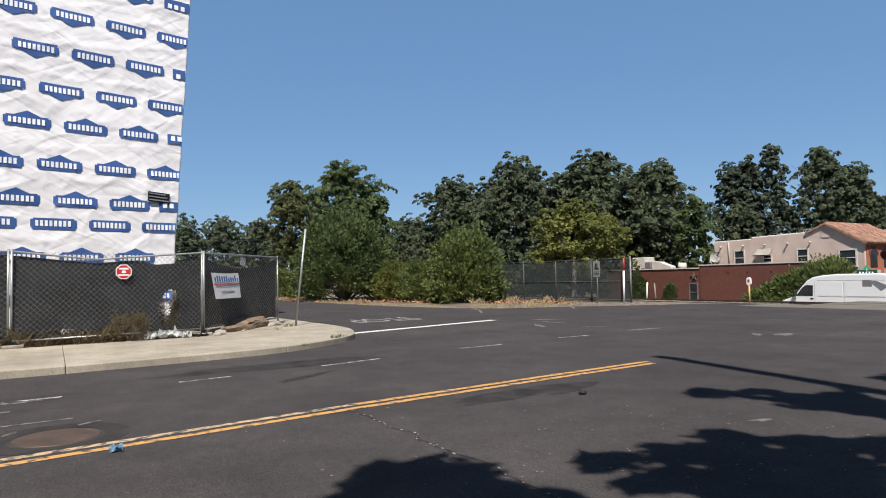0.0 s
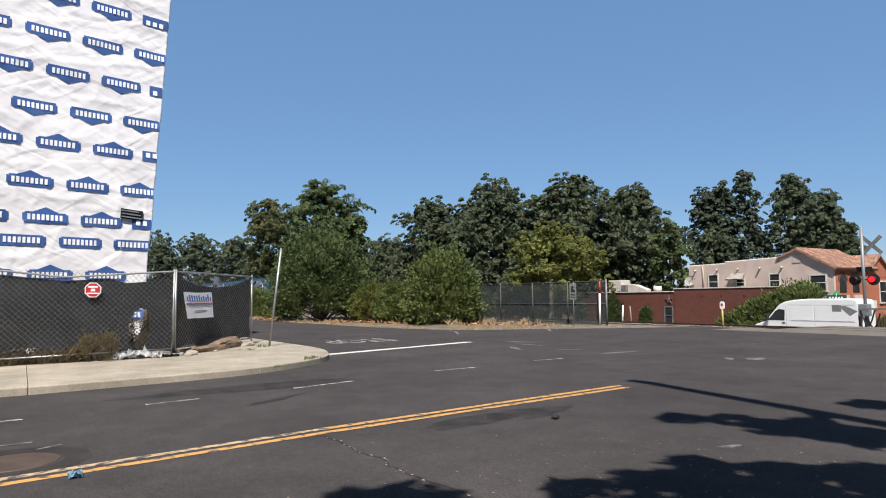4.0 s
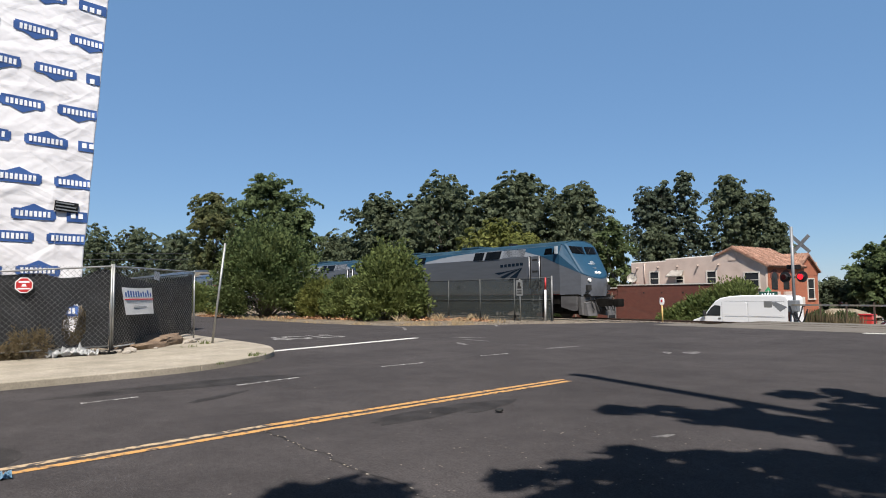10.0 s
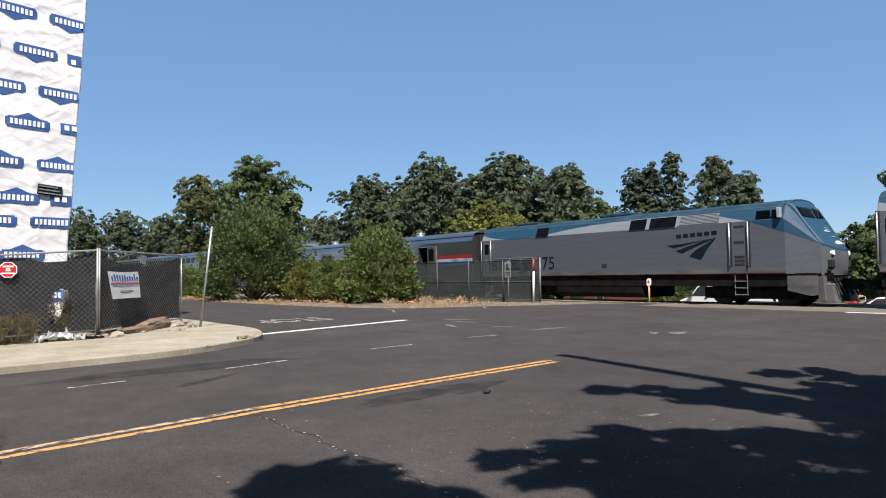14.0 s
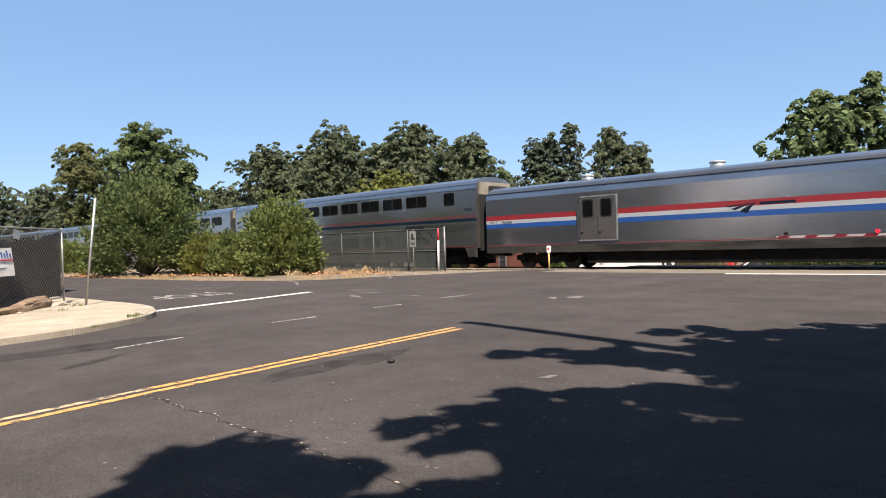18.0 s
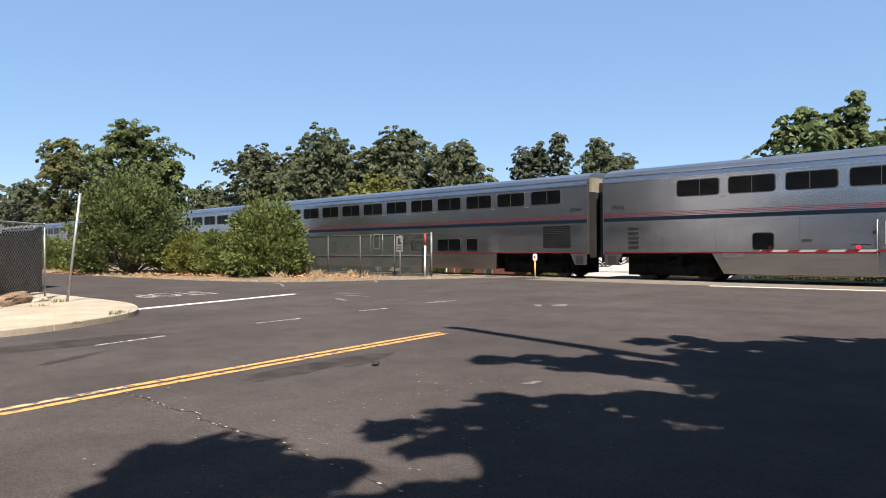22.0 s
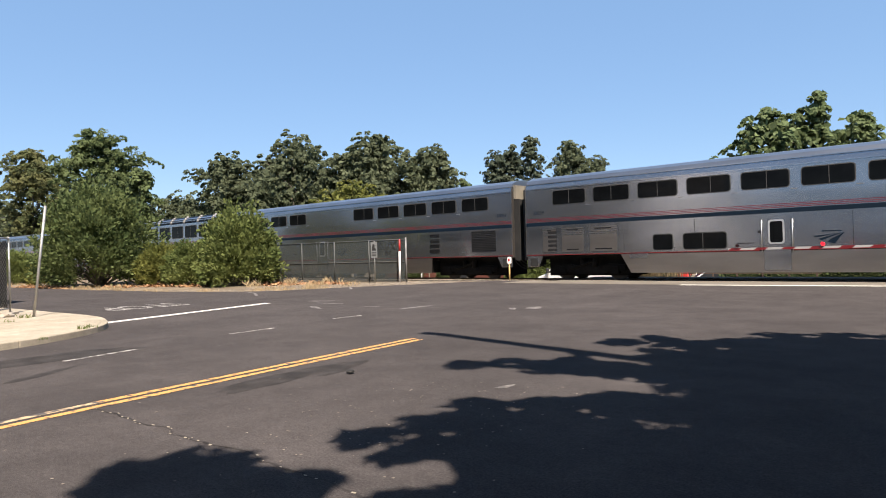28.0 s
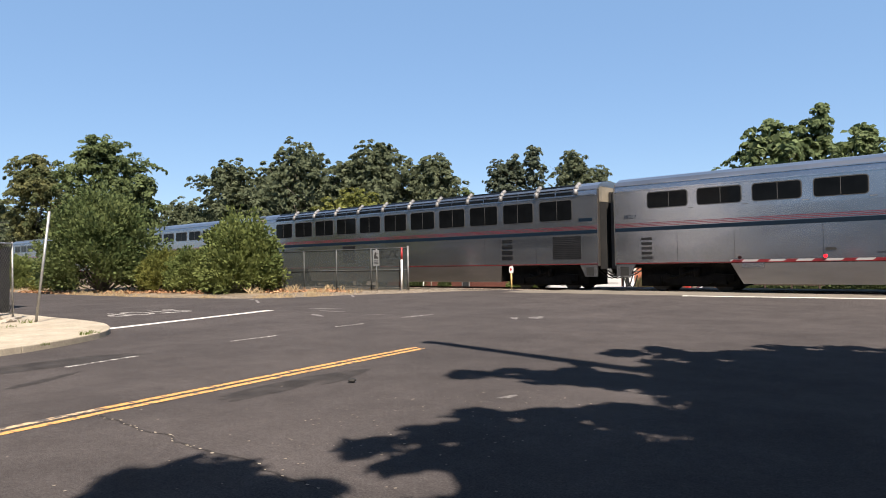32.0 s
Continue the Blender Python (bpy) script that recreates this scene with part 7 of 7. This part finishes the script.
def sash(parent, x0, x1, z0, z1, y=0.0, plane="y", sill=True, paint=None):
    """A framed two-light window on a wall facing -y, or +x."""
    def bx(a0, a1, d0, d1, b0, b1):
        return box(a0, a1, y - d1, y - d0, b0, b1) if plane == "y" else box(y + d0, y + d1, a0, a1, b0, b1)
    w = part("window", bx(x0, x1, -.02, .015, z0, z1), M_DARKGLASS, parent)
    for a0, a1, b0, b1 in ((x0 - .07, x0 + .02, z0 - .05, z1 + .08), (x1 - .02, x1 + .07, z0 - .05, z1 + .08), (x0, x1, z1 - .02, z1 + .08), (x0, x1, (z0 + z1) / 2 - .025, (z0 + z1) / 2 + .025)):
        part("frame", bx(a0, a1, 0, .05, b0, b1), paint or M_TRIM, w)
    if sill:
        part("sill", bx(x0 - .12, x1 + .12, 0, .10, z0 - .12, z0 - .04), paint or M_TRIM, w)
    return w


low = root("brick_building", "long low red brick building with a flat roof", "building", at=pose(0, 43.5, 0))
part("wall", box(-33.45, -23.1, 0, 6.5, GB - .3, 1.98), M_BRICK, low)
part("wall", box(-43.6, -33.47, .05, 14, GB - .3, 1.76), M_BRICK, low)
part("roof", box(-43.5, -33.5, .3, 13.8, 1.6, 1.70), M_ROOFING, low)
part("parapet_cap", box(-33.5, -23.0, -.05, .25, 1.98, 2.06), M_TRIM, low)
part("parapet_cap", box(-43.65, -33.5, -.02, .3, 1.76, 1.84), M_TRIM, low)
sash(low, -34.45, -33.75, -.75, .55, .05, paint=M_GALV_DULL)
part("canopy", box(-41.2, -40.2, -.35, .05, .62, .72), M_MESH, low)
d = part("door", box(-41.1, -40.3, -.0, .06, GB, .55), M_UNDER, low)
for k, x in enumerate((-31, -29.4, -27.6)):
    part("drain_hole", box(x, x + .12, -.02, .02, 1.35, 1.45), M_RUBBER, low)
star = []
for k in range(10):
    r = .34 if k % 2 == 0 else .10
    star.append((-34.0 + r * math.cos(radians(90 + 36 * k)), 1.15 + r * math.sin(radians(90 + 36 * k))))
part("star", prism(star, "y", -.05, .04), mat("rusty_star", (.10, .07, .05), (.17, .13, .10), 6, .8, .1, .1, 30, .2), low, "rusty metal star")
part("ac_unit", box(-43.3, -41.75, 3.2, 4.6, 1.7, 2.95, .05), M_TRIM, low, "pale rooftop air conditioner")
part("fan_unit", box(-41.7, -41.05, 3.1, 3.8, 1.7, 2.5, .05), M_GALV_DULL, low, "small grey fan unit")
part("duct", prism([(-41.0, 1.7), (-41.0, 2.55), (-40.2, 2.5), (-38.9, 2.05), (-38.9, 1.7)], "y", 3.2, 3.9, .03), M_TRIM, low, "pale sloping duct")
part("roof_vent", tube((-37.65, 3.2, 1.7), (-37.65, 3.2, 2.32), .40, .34, n=16), M_TRIM, low)

house = root("pink_house", "two-storey pink stucco house with a clay tile roof", "house", at=pose(0, 44.0, 0))
pts = [(-32.5, GB - .3), (-21.63, GB - .3), (-21.63, 3.17), (-23.96, 4.50), (-25.3, 4.02), (-29.3, 3.92), (-29.3, 3.80), (-32.5, 3.76)]
part("gable_wall", prism(pts, "y", .12, .35), M_STUCCO, house)
part("side_wall", box(-32.5, -32.25, .36, 8, GB - .3, 3.76), M_STUCCO, house)
part("flat_roof", box(-32.3, -25.4, .36, 8, 3.5, 3.6), M_ROOFING, house)
part("back_wall", box(-32.5, -21.7, 8.0, 8.2, GB - .3, 3.6), M_STUCCO, house)
for a, b in (((-32.55, 3.76), (-29.3, 3.80)), ((-29.35, 3.92), (-25.3, 4.02)), ((-25.3, 4.02), (-23.96, 4.50))):
    bm = bmesh.new()
    bm_tube(bm, (a[0], .2, a[1]), (b[0], .2, b[1]), .07, n=6)
    part("coping", bm, M_TRIM, house)
for x in (-31.9, -30.0, -28.3, -26.6, -25.0):
    part("roof_spout", tube((x, .14, 3.38), (x, -.12, 3.34), .06, n=8), M_STUCCO, house)
for x0, x1, z0, z1 in ((-30.75, -29.98, 1.95, 3.0), (-25.92, -25.22, 1.98, 2.9), (-28.45, -27.85, 2.15, 2.6)):
    sash(house, x0, x1, z0, z1, .12)
sash(house, -23.12, -22.12, 1.72, 2.72, .12)
aw = bmesh.new()
v = [aw.verts.new(p) for p in ((-28.85, .10, 3.08), (-27.75, .10, 3.08), (-27.62, -.55, 2.62), (-28.98, -.55, 2.62), (-27.62, -.55, 2.55), (-28.98, -.55, 2.55))]
aw.faces.new(v[:4]), aw.faces.new((v[3], v[2], v[4], v[5]))
bmesh.ops.solidify(aw, geom=aw.faces[:], thickness=.03)
part("awning", aw, M_TRIM, house, "small cream window awning")
part("attic_vent", box(-24.25, -23.7, .08, .13, 3.62, 4.05), M_STUCCO, house)
part("downpipe", tube((-31.2, .05, 1.9), (-31.2, .05, 3.7), .04), M_STUCCO, house)
dish = bmesh.new()
bmesh.ops.create_uvsphere(dish, u_segments=18, v_segments=10, radius=.42)
for vert in dish.verts:
    vert.co.y = abs(vert.co.y) * .35
dd = thing("satellite_dish", dish, M_TRIM, "small pale satellite dish on the brick roof", "dish", at=pose(-32.3, 43.9, 2.62, -20, 0, 20))
part("mount", tube((0, .05, -.7), (0, .1, 0), .03), M_GALV, dd)
# brick front on the street side, with arches
part("brick_front", box(-21.85, -21.60, .36, 7.9, GB - .3, 3.1), M_BRICK_ORANGE, house)
for y in (1.2, 2.9):
    w = part("arched_window", prism([(y - .42, 1.55), (y + .42, 1.55)] + [(y + .42 * math.cos(radians(a)), 2.35 + .42 * math.sin(radians(a))) for a in range(0, 181, 20)], "x", -21.62, -21.575), M_DARKGLASS, house)
    part("arch_trim", prism([(y + .60 * math.cos(radians(a)), 2.35 + .60 * math.sin(radians(a))) for a in range(0, 181, 20)] + [(y + .44 * math.cos(radians(a)), 2.35 + .44 * math.sin(radians(a))) for a in range(180, -1, -20)], "x", -21.60, -21.56), M_BRICK, w)
    part("planter", box(-21.58, -21.45, y - .5, y + .5, .95, 1.40), M_STUCCO, house)
sash(house, 6.2, 7.2, .9, 2.3, -21.6, "x")
part("notice", box(-21.57, -21.55, 4.4, 5.6, .35, 1.0), M_TRIM, house)


def tiled(parent, a, b, c, d, ribs):
    """A roof slope from the ridge a-b down to the eave d-c, with half-round tile ribs."""
    a, b, c, d = Vector(a), Vector(b), Vector(c), Vector(d)
    bm = bmesh.new()
    up = (b - a).cross(d - a).normalized()
    up = up if up.z > 0 else -up
    top = [bm.verts.new(p + up * .06) for p in (a, b, c, d)]
    bot = [bm.verts.new(p - up * .06) for p in (a, b, c, d)]
    bm.faces.new(top), bm.faces.new(bot[::-1])
    for i in range(4):
        bm.faces.new((top[i], bot[i], bot[(i + 1) % 4], top[(i + 1) % 4]))
    r = part("roof_slope", bm, M_TILE, parent, "clay tile roof slope")
    bm = bmesh.new()
    for k in range(ribs):
        f = (k + .5) / ribs
        p, q = a.lerp(b, f) + up * .06, d.lerp(c, f) + up * .06
        n = max(3, int((q - p).length / .42))
        for j in range(n):
            bm_tube(bm, p.lerp(q, j / n) + up * .02, p.lerp(q, (j + 1) / n) + up * .0, .07, .09, n=6)
    tagged(part("tiling", bm, M_TILE, r), kind="stuff")


tiled(house, (-23.96, -.1, 4.56), (-23.96, 5.6, 4.56), (-21.35, 5.6, 3.10), (-21.35, -.1, 3.10), 22)
tiled(house, (-23.96, 5.6, 4.52), (-23.96, .0, 4.52), (-25.3, .0, 3.98), (-25.3, 5.6, 3.98), 10)
tiled(house, (-24.2, 6.2, 4.12), (-21.4, 6.2, 4.12), (-21.4, 4.6, 3.02), (-24.2, 4.6, 3.02), 14)
tiled(house, (-21.4, 6.2, 4.12), (-24.2, 6.2, 4.12), (-24.2, 8.1, 2.8), (-21.4, 8.1, 2.8), 14)
part("gable_wall", prism([(4.6, 2.9), (6.2, 4.06), (8.0, 2.85), (8.0, 2.6), (4.6, 2.6)], "x", -21.80, -21.58), M_BRICK_ORANGE, house)

# delivery van
M_VAN = coated("white_van_paint", (0.74, 0.748, 0.757), .3, 0, .6, .03)
M_SEAM = plain("seam_shadow_grey", (.30, .31, .33), .6)
M_TRIMBLK = plain("black_trim", (.02, .02, .021), .6)
M_TYRE = mat("tyre_rubber", (.015, .015, .015), (.03, .03, .03), 6, .85, 0, .1, 40, .2)
VX, VY = -24.75, 40.0
vz = gz(0, 41) + .16
van = root("delivery_van", "long white high-roofed delivery van, stopped beyond the crossing", "van", at=pose(VX, VY, vz))
prof = [(.0, .45), (.0, .76), (.06, .96), (.22, 1.08), (.82, 1.28), (1.42, 1.98), (1.72, 2.30), (2.1, 2.50), (2.7, 2.61), (3.6, 2.67), (5.95, 2.68), (6.28, 2.60), (6.38, 2.40), (6.41, .50), (6.33, .38)]
wheels = [(1.05, .0), (4.75, 0)]
low_edge = []
for cx in (4.75, 1.05):
    low_edge += [(cx + .46 * math.cos(radians(a)), .36 + .46 * math.sin(radians(a))) for a in range(0, 181, 20)]
body = prism([(u, z) for u, z in prof] + [(6.05, .32)] + low_edge + [(.3, .32)], "y", 0, 2.0)
bmesh.ops.bevel(body, geom=[e for e in body.edges if abs(e.verts[0].co.y - e.verts[1].co.y) < 1e-6 and max(e.verts[0].co.z, e.verts[1].co.z) > 1.2], offset=.10, segments=3, affect="EDGES", profile=.6)
part("body", body, M_VAN, van)
part("cab_window", prism([(1.02, 1.34), (2.06, 1.34), (2.10, 1.99), (1.70, 2.03), (1.44, 1.86)], "y", -.012, .03), M_DARKGLASS, van)
ws = bmesh.new()
ws.faces.new([ws.verts.new(p) for p in ((.84, .2, 1.32), (.84, 1.8, 1.32), (1.38, 1.7, 1.95), (1.38, .3, 1.95))])
bmesh.ops.solidify(ws, geom=ws.faces[:], thickness=.03)
part("windscreen", ws, M_DARKGLASS, van)
for u in (.98, 2.18, 3.9):
    part("door_seam", box(u, u + .018, -.006, .0, .5, 2.2 if u > 2 else 1.34), M_SEAM, van)
# grey strips paint the shade lines along the panel edges
for u0, u1, z in ((2.35, 6.15, 2.28), (2.35, 6.15, 1.30), (1.1, 6.25, .96)):
    part("crease_shade_line", box(u0, u1, -.005, .0, z, z + .022), M_SEAM, van)
part("door_panel", prism(rounded(2.42, 3.84, 1.36, 2.24, .1), "y", -.012, .02), M_VAN, van)
part("door_panel", prism(rounded(4.0, 6.1, 1.36, 2.24, .1), "y", -.012, .02), M_VAN, van)
part("side_moulding", box(.5, 6.25, -.02, .02, .78, .90, .01), M_VAN, van)
part("sill", box(1.6, 4.2, -.015, .05, .32, .46), M_TRIMBLK, van)
part("bumper", box(-.04, .25, .05, 1.95, .32, .62, .04), M_VAN, van)
part("headlight", prism([(.04, .84), (.42, .98), (.52, 1.12), (.16, 1.02)], "y", -.015, .25), M_LENS, van)
mi = part("mirror", box(.98, 1.14, -.30, -.06, 1.32, 1.68, .05), M_TRIMBLK, van)
part("door_handle", box(1.92, 2.10, -.03, .0, 1.16, 1.22), M_TRIMBLK, van)
part("tail_lamp", box(6.35, 6.42, .0, .14, 1.1, 1.8), M_LAMP_OFF, van)
for u, _ in wheels:
    for y in (.08, 1.72):
        w = part("wheel", tube((u, y, .34), (u, y + .22, .34), .34, n=22), M_TYRE, van)
        part("rim", tube((u, y - .01, .34), (u, y + .05, .34), .21, n=16), M_ALU, w)


def small_car(x, y, yaw, paint, label, h=1.45):
    z = gz(x, y) - .03
    c = root("car", label, "car", at=pose(x, y, z, 0, 0, yaw), group="parked cars")
    prof = [(-2.1, .35), (-2.15, .75), (-1.35, .95), (2.0, .98), (2.15, .8), (2.15, .35)]
    b = prism(prof, "y", -.85, .85)
    bmesh.ops.bevel(b, geom=b.edges[:], offset=.07, segments=2, affect="EDGES")
    part("body", b, paint, c)
    part("cabin", prism([(-1.2, .95), (-.45, h - .04), (.1, h), (1.0, h - .04), (1.85, .97)], "y", -.74, .74, .05), paint, c)
    for s in (-1, 1):
        part("side_window", prism([(-.95, 1.0), (-.4, h - .1), (.95, h - .1), (1.55, 1.0)], "y", *sorted((s * .73, s * .75))), M_DARKGLASS, c)
        for u in (-1.3, 1.3):
            w = part("wheel", tube((u, s * .66, .31), (u, s * .87, .31), .31, n=18), M_TYRE, c)
            part("rim", tube((u, s * .80, .31), (u, s * .88, .31), .19, n=14), M_ALU, w)
    part("windscreen", prism([(-.7, 1.0), (.7, 1.0), (.62, h - .1), (-.62, h - .1)], "x", -.86, -.84), M_DARKGLASS, c).matrix_basis = Matrix.Translation((-.83, 0, 1.2)) @ pose(0, 0, 0, 0, 52, 0) @ Matrix.Translation((.85, 0, -1.2))
    return c


small_car(-12.2, 39.6, 8, coated("white_car_paint", (.70, .71, .72), .3, 0, .6), "white parked car beyond the crossing", 1.5)
small_car(-14.6, 46.2, 5, coated("red_car_paint", (.50, .04, .035), .3, 0, .6), "red parked car beyond the crossing")
rb = thing("red_bin", box(-.30, .30, -.30, .30, 0, 1.42, .04), coated("red_plastic", (.55, .05, .04)), "red plastic bin behind the iron fence", "bin", at=pose(-13.68, 38.6, gz(0, 38.6) - .03))
part("lid", box(-.33, .33, -.33, .33, 1.42, 1.50, .02), M_SIGNRED, rb)
# iron fence and reeds behind the far signal
M_RUSTIRON = mat("rusty_iron", (.07, .045, .035), (.12, .08, .06), 4, .8, .2, .1, 30, .2)
iron = root("iron_fence", "rusty brown iron rail fence", "fence", at=pose(-15.2, 36.6, gz(0, 36.6) - .03))
for z in (1.55, .85):
    part("rail", box(0, 9.0, -.02, .02, z, z + .045), M_RUSTIRON, iron)
for k in range(8):
    part("post", box(1.25 * k, 1.25 * k + .07, -.035, .035, -.1, 1.75), M_RUSTIRON, iron)
grass("reeds", [(-15.3 + .38 * k, 35.6 + .3 * (k % 3), .25, 1.3 - .05 * k, 110) for k in range(7)], "tall reedy grass beside the far signal", 13, M_WEED, .001, .07)
tent = bmesh.new()
apex = [tent.verts.new((x, 2, 1.9)) for x in (1.1, 2.7)]
base = [tent.verts.new(p) for p in ((0, 0, 1.25), (3.8, 0, 1.25), (3.8, 4, 1.25), (0, 4, 1.25))]
for f in ((base[0], base[1], apex[1], apex[0]), (base[2], base[3], apex[0], apex[1]), (base[1], base[2], apex[1]), (base[3], base[0], apex[0])):
    tent.faces.new(f)
bmesh.ops.solidify(tent, geom=tent.faces[:], thickness=.03)
tn = root("canopy_tent", "low tan canvas canopy behind the iron fence", "canopy", at=pose(-21.9, 50, gz(0, 50) - .03))
part("roof", tent, mat("tan_canvas", (.36, .31, .23), (.44, .385, .29), 2, .8, 0, .1, 20, .1), tn)
for x in (.05, 3.75):
    for y in (.05, 3.95):
        part("leg", tube((x, y, -.05), (x, y, 1.27), .035), M_GALV, tn)
bk = thing("green_awning", box(0, 2.3, 0, .1, 0, 1.2, .02), plain("green_canvas", (.02, .12, .06), .7), "green canvas panel under the canopy", "panel", at=pose(-20.1, 49.6, gz(0, 49.6) - .03))

for k in range(7):
    shrub(-10.4 + 1.5 * k, 38.4 + .3 * (k % 2), .35 + .2 * (k % 3), 2.0, M_ELM, "dark green shrub behind the iron fence", 300 + k, .10, spread=.1, per=40)
for k in range(2):
    shrub(-18.6 + 1.6 * k, 44.5, -.1, 2.0, M_ELM, "dark green shrub beyond the van", 310 + k, .10, spread=.1, per=40)
# street tree and light pole whose shade falls on the street
SHADE = [(-4.25, 2.2, .34), (-4.1, 1.75, .30), (-3.8, 2.35, .38), (-3.5, 1.75, .45), (-3.25, 1.2, .42), (-3.3, 2.35, .32), (-2.7, 1.3, .65), (-2.5, 2.3, .35), (-2.2, .5, .95), (-1.4, .2, 1.2), (-2.3, 2.4, .5), (-1.9, 1.6, .92), (-1.6, 2.7, .7), (-2.5, 1.9, .5), (-2.0, 3.2, .5), (-1.2, 2.4, .92), (-2.4, 2.9, .3),
         (-3.75, 3.5, .34), (-3.6, 4.15, .42), (-3.5, 4.75, .36), (-2.9, 3.9, .6), (-2.45, 3.95, .5), (-2.2, 3.5, .4), (-2.9, 4.8, .55), (-3.2, 5.2, .3), (-2.3, 5.4, .55), (-2.5, 5.8, .3), (-2.0, 4.2, .8), (-1.2, 3.6, .8), (-.9, 1.6, 1.1), (-1.2, 5.2, 1.0),
         (-4.9, 6.7, .28), (-4.4, 7.0, .36), (-3.9, 7.3, .40), (-3.3, 7.3, .45), (-4.2, 7.9, .2), (-2.6, 7.0, .55), (-1.6, 6.6, 1.0),
         (-4.3, 9.3, .34), (-3.9, 10.0, .34), (-3.3, 9.4, .6), (-3.0, 10.0, .45), (-2.2, 10.6, .65), (-1.4, 10.8, .85), (-.3, 11.0, 1.0), (-2.9, 8.6, .4), (-2.1, 8.2, 1.0), (-1.9, 9.4, 1.0),
         (.2, .4, 1.6), (.4, 2.6, 1.8), (.2, 4.6, 1.8), (.2, 6.8, 1.8), (0, 9.0, 1.9)]
# further unseen crown lobes, added to block skylight from the shaded street
SHADE += [(2.4 + 2.0 * i, -.4 + 2.1 * j, 2.0) for i in range(4) for j in range(7)]
LEAN = [a / math.tan(radians(SUN_EL)) for a in SUN_AZ]
sr = random.Random(31)
CR = []
for x, y, r in SHADE:
    z = max(6.4, (.6 + r - x) / LEAN[0]) + sr.uniform(0, .6)
    for up in ((0, 3.2) if r > .9 else (0,)):
        CR.append((x + LEAN[0] * (z + up), y + LEAN[1] * (z + up), z + up, r))
st = root("street_tree", "large leafy street tree beside the pavement", "tree", at=pose(7.2, 1.0, 0))
lob = [(x - 7.2, y - 1.0, z, r * 1.02 + .04, r * 1.02 + .04, r * .8) for x, y, z, r in CR]
o = new("trunk", trunk_mesh("trunk", 13.0, .30, lob, 77, 14))
o.parent = st
o = new("crown", crown_mesh("crown", lob, 150000, .225, M_ELM, 78, tuft=.25, per=22, airy=.4))
o.parent = st
pole = root("street_lamp", "tall grey street lamp with a long arm", "street lamp", at=pose(3.6, 3.51, 0))
part("shaft", tube((0, 0, -.1), (0, 0, 12.0), .12, .09, n=12), M_GALV, pole)
part("arm", tube((0, 0, 11.93), (-3.95, .72, 12.06), .17, .13, n=10), M_GALV, pole)
part("lamp_head", box(-4.35, -3.75, .60, .86, 11.98, 12.14, .04), M_GALV, pole)
part("base", tube((0, 0, -.05), (0, 0, .3), .2, .18, n=12), M_CONC, pole)
# unseen blocks behind and beside the camera, added to cut skylight and shape reflections
M_PLAIN = mat("blocker_grey", (.17, .16, .145), (.24, .225, .20), .8, .9, 0, .2, 20, .12)
for x0, x1, y0, y1, h, nm in ((14.2, 26, -24, 21, 15.0, "neighbour_building"), (-70, -25, -26, -11.5, 12.0, "neighbour_building"), (-24.9, 12, -24, -9.5, 5.2, "neighbour_building")):
    thing(nm, box(x0, x1, y0, y1, -.2, h, .03), M_PLAIN, "unseen plain block added to cut skylight and shape reflections", "building", kind="structure")


def motions():
    back = 0.0
    for car, length in train:
        walk(car, [(t, pose(s - back, TRACK_Y, RAIL_Z)) for t, s in NOSE])
        back += length


motions()
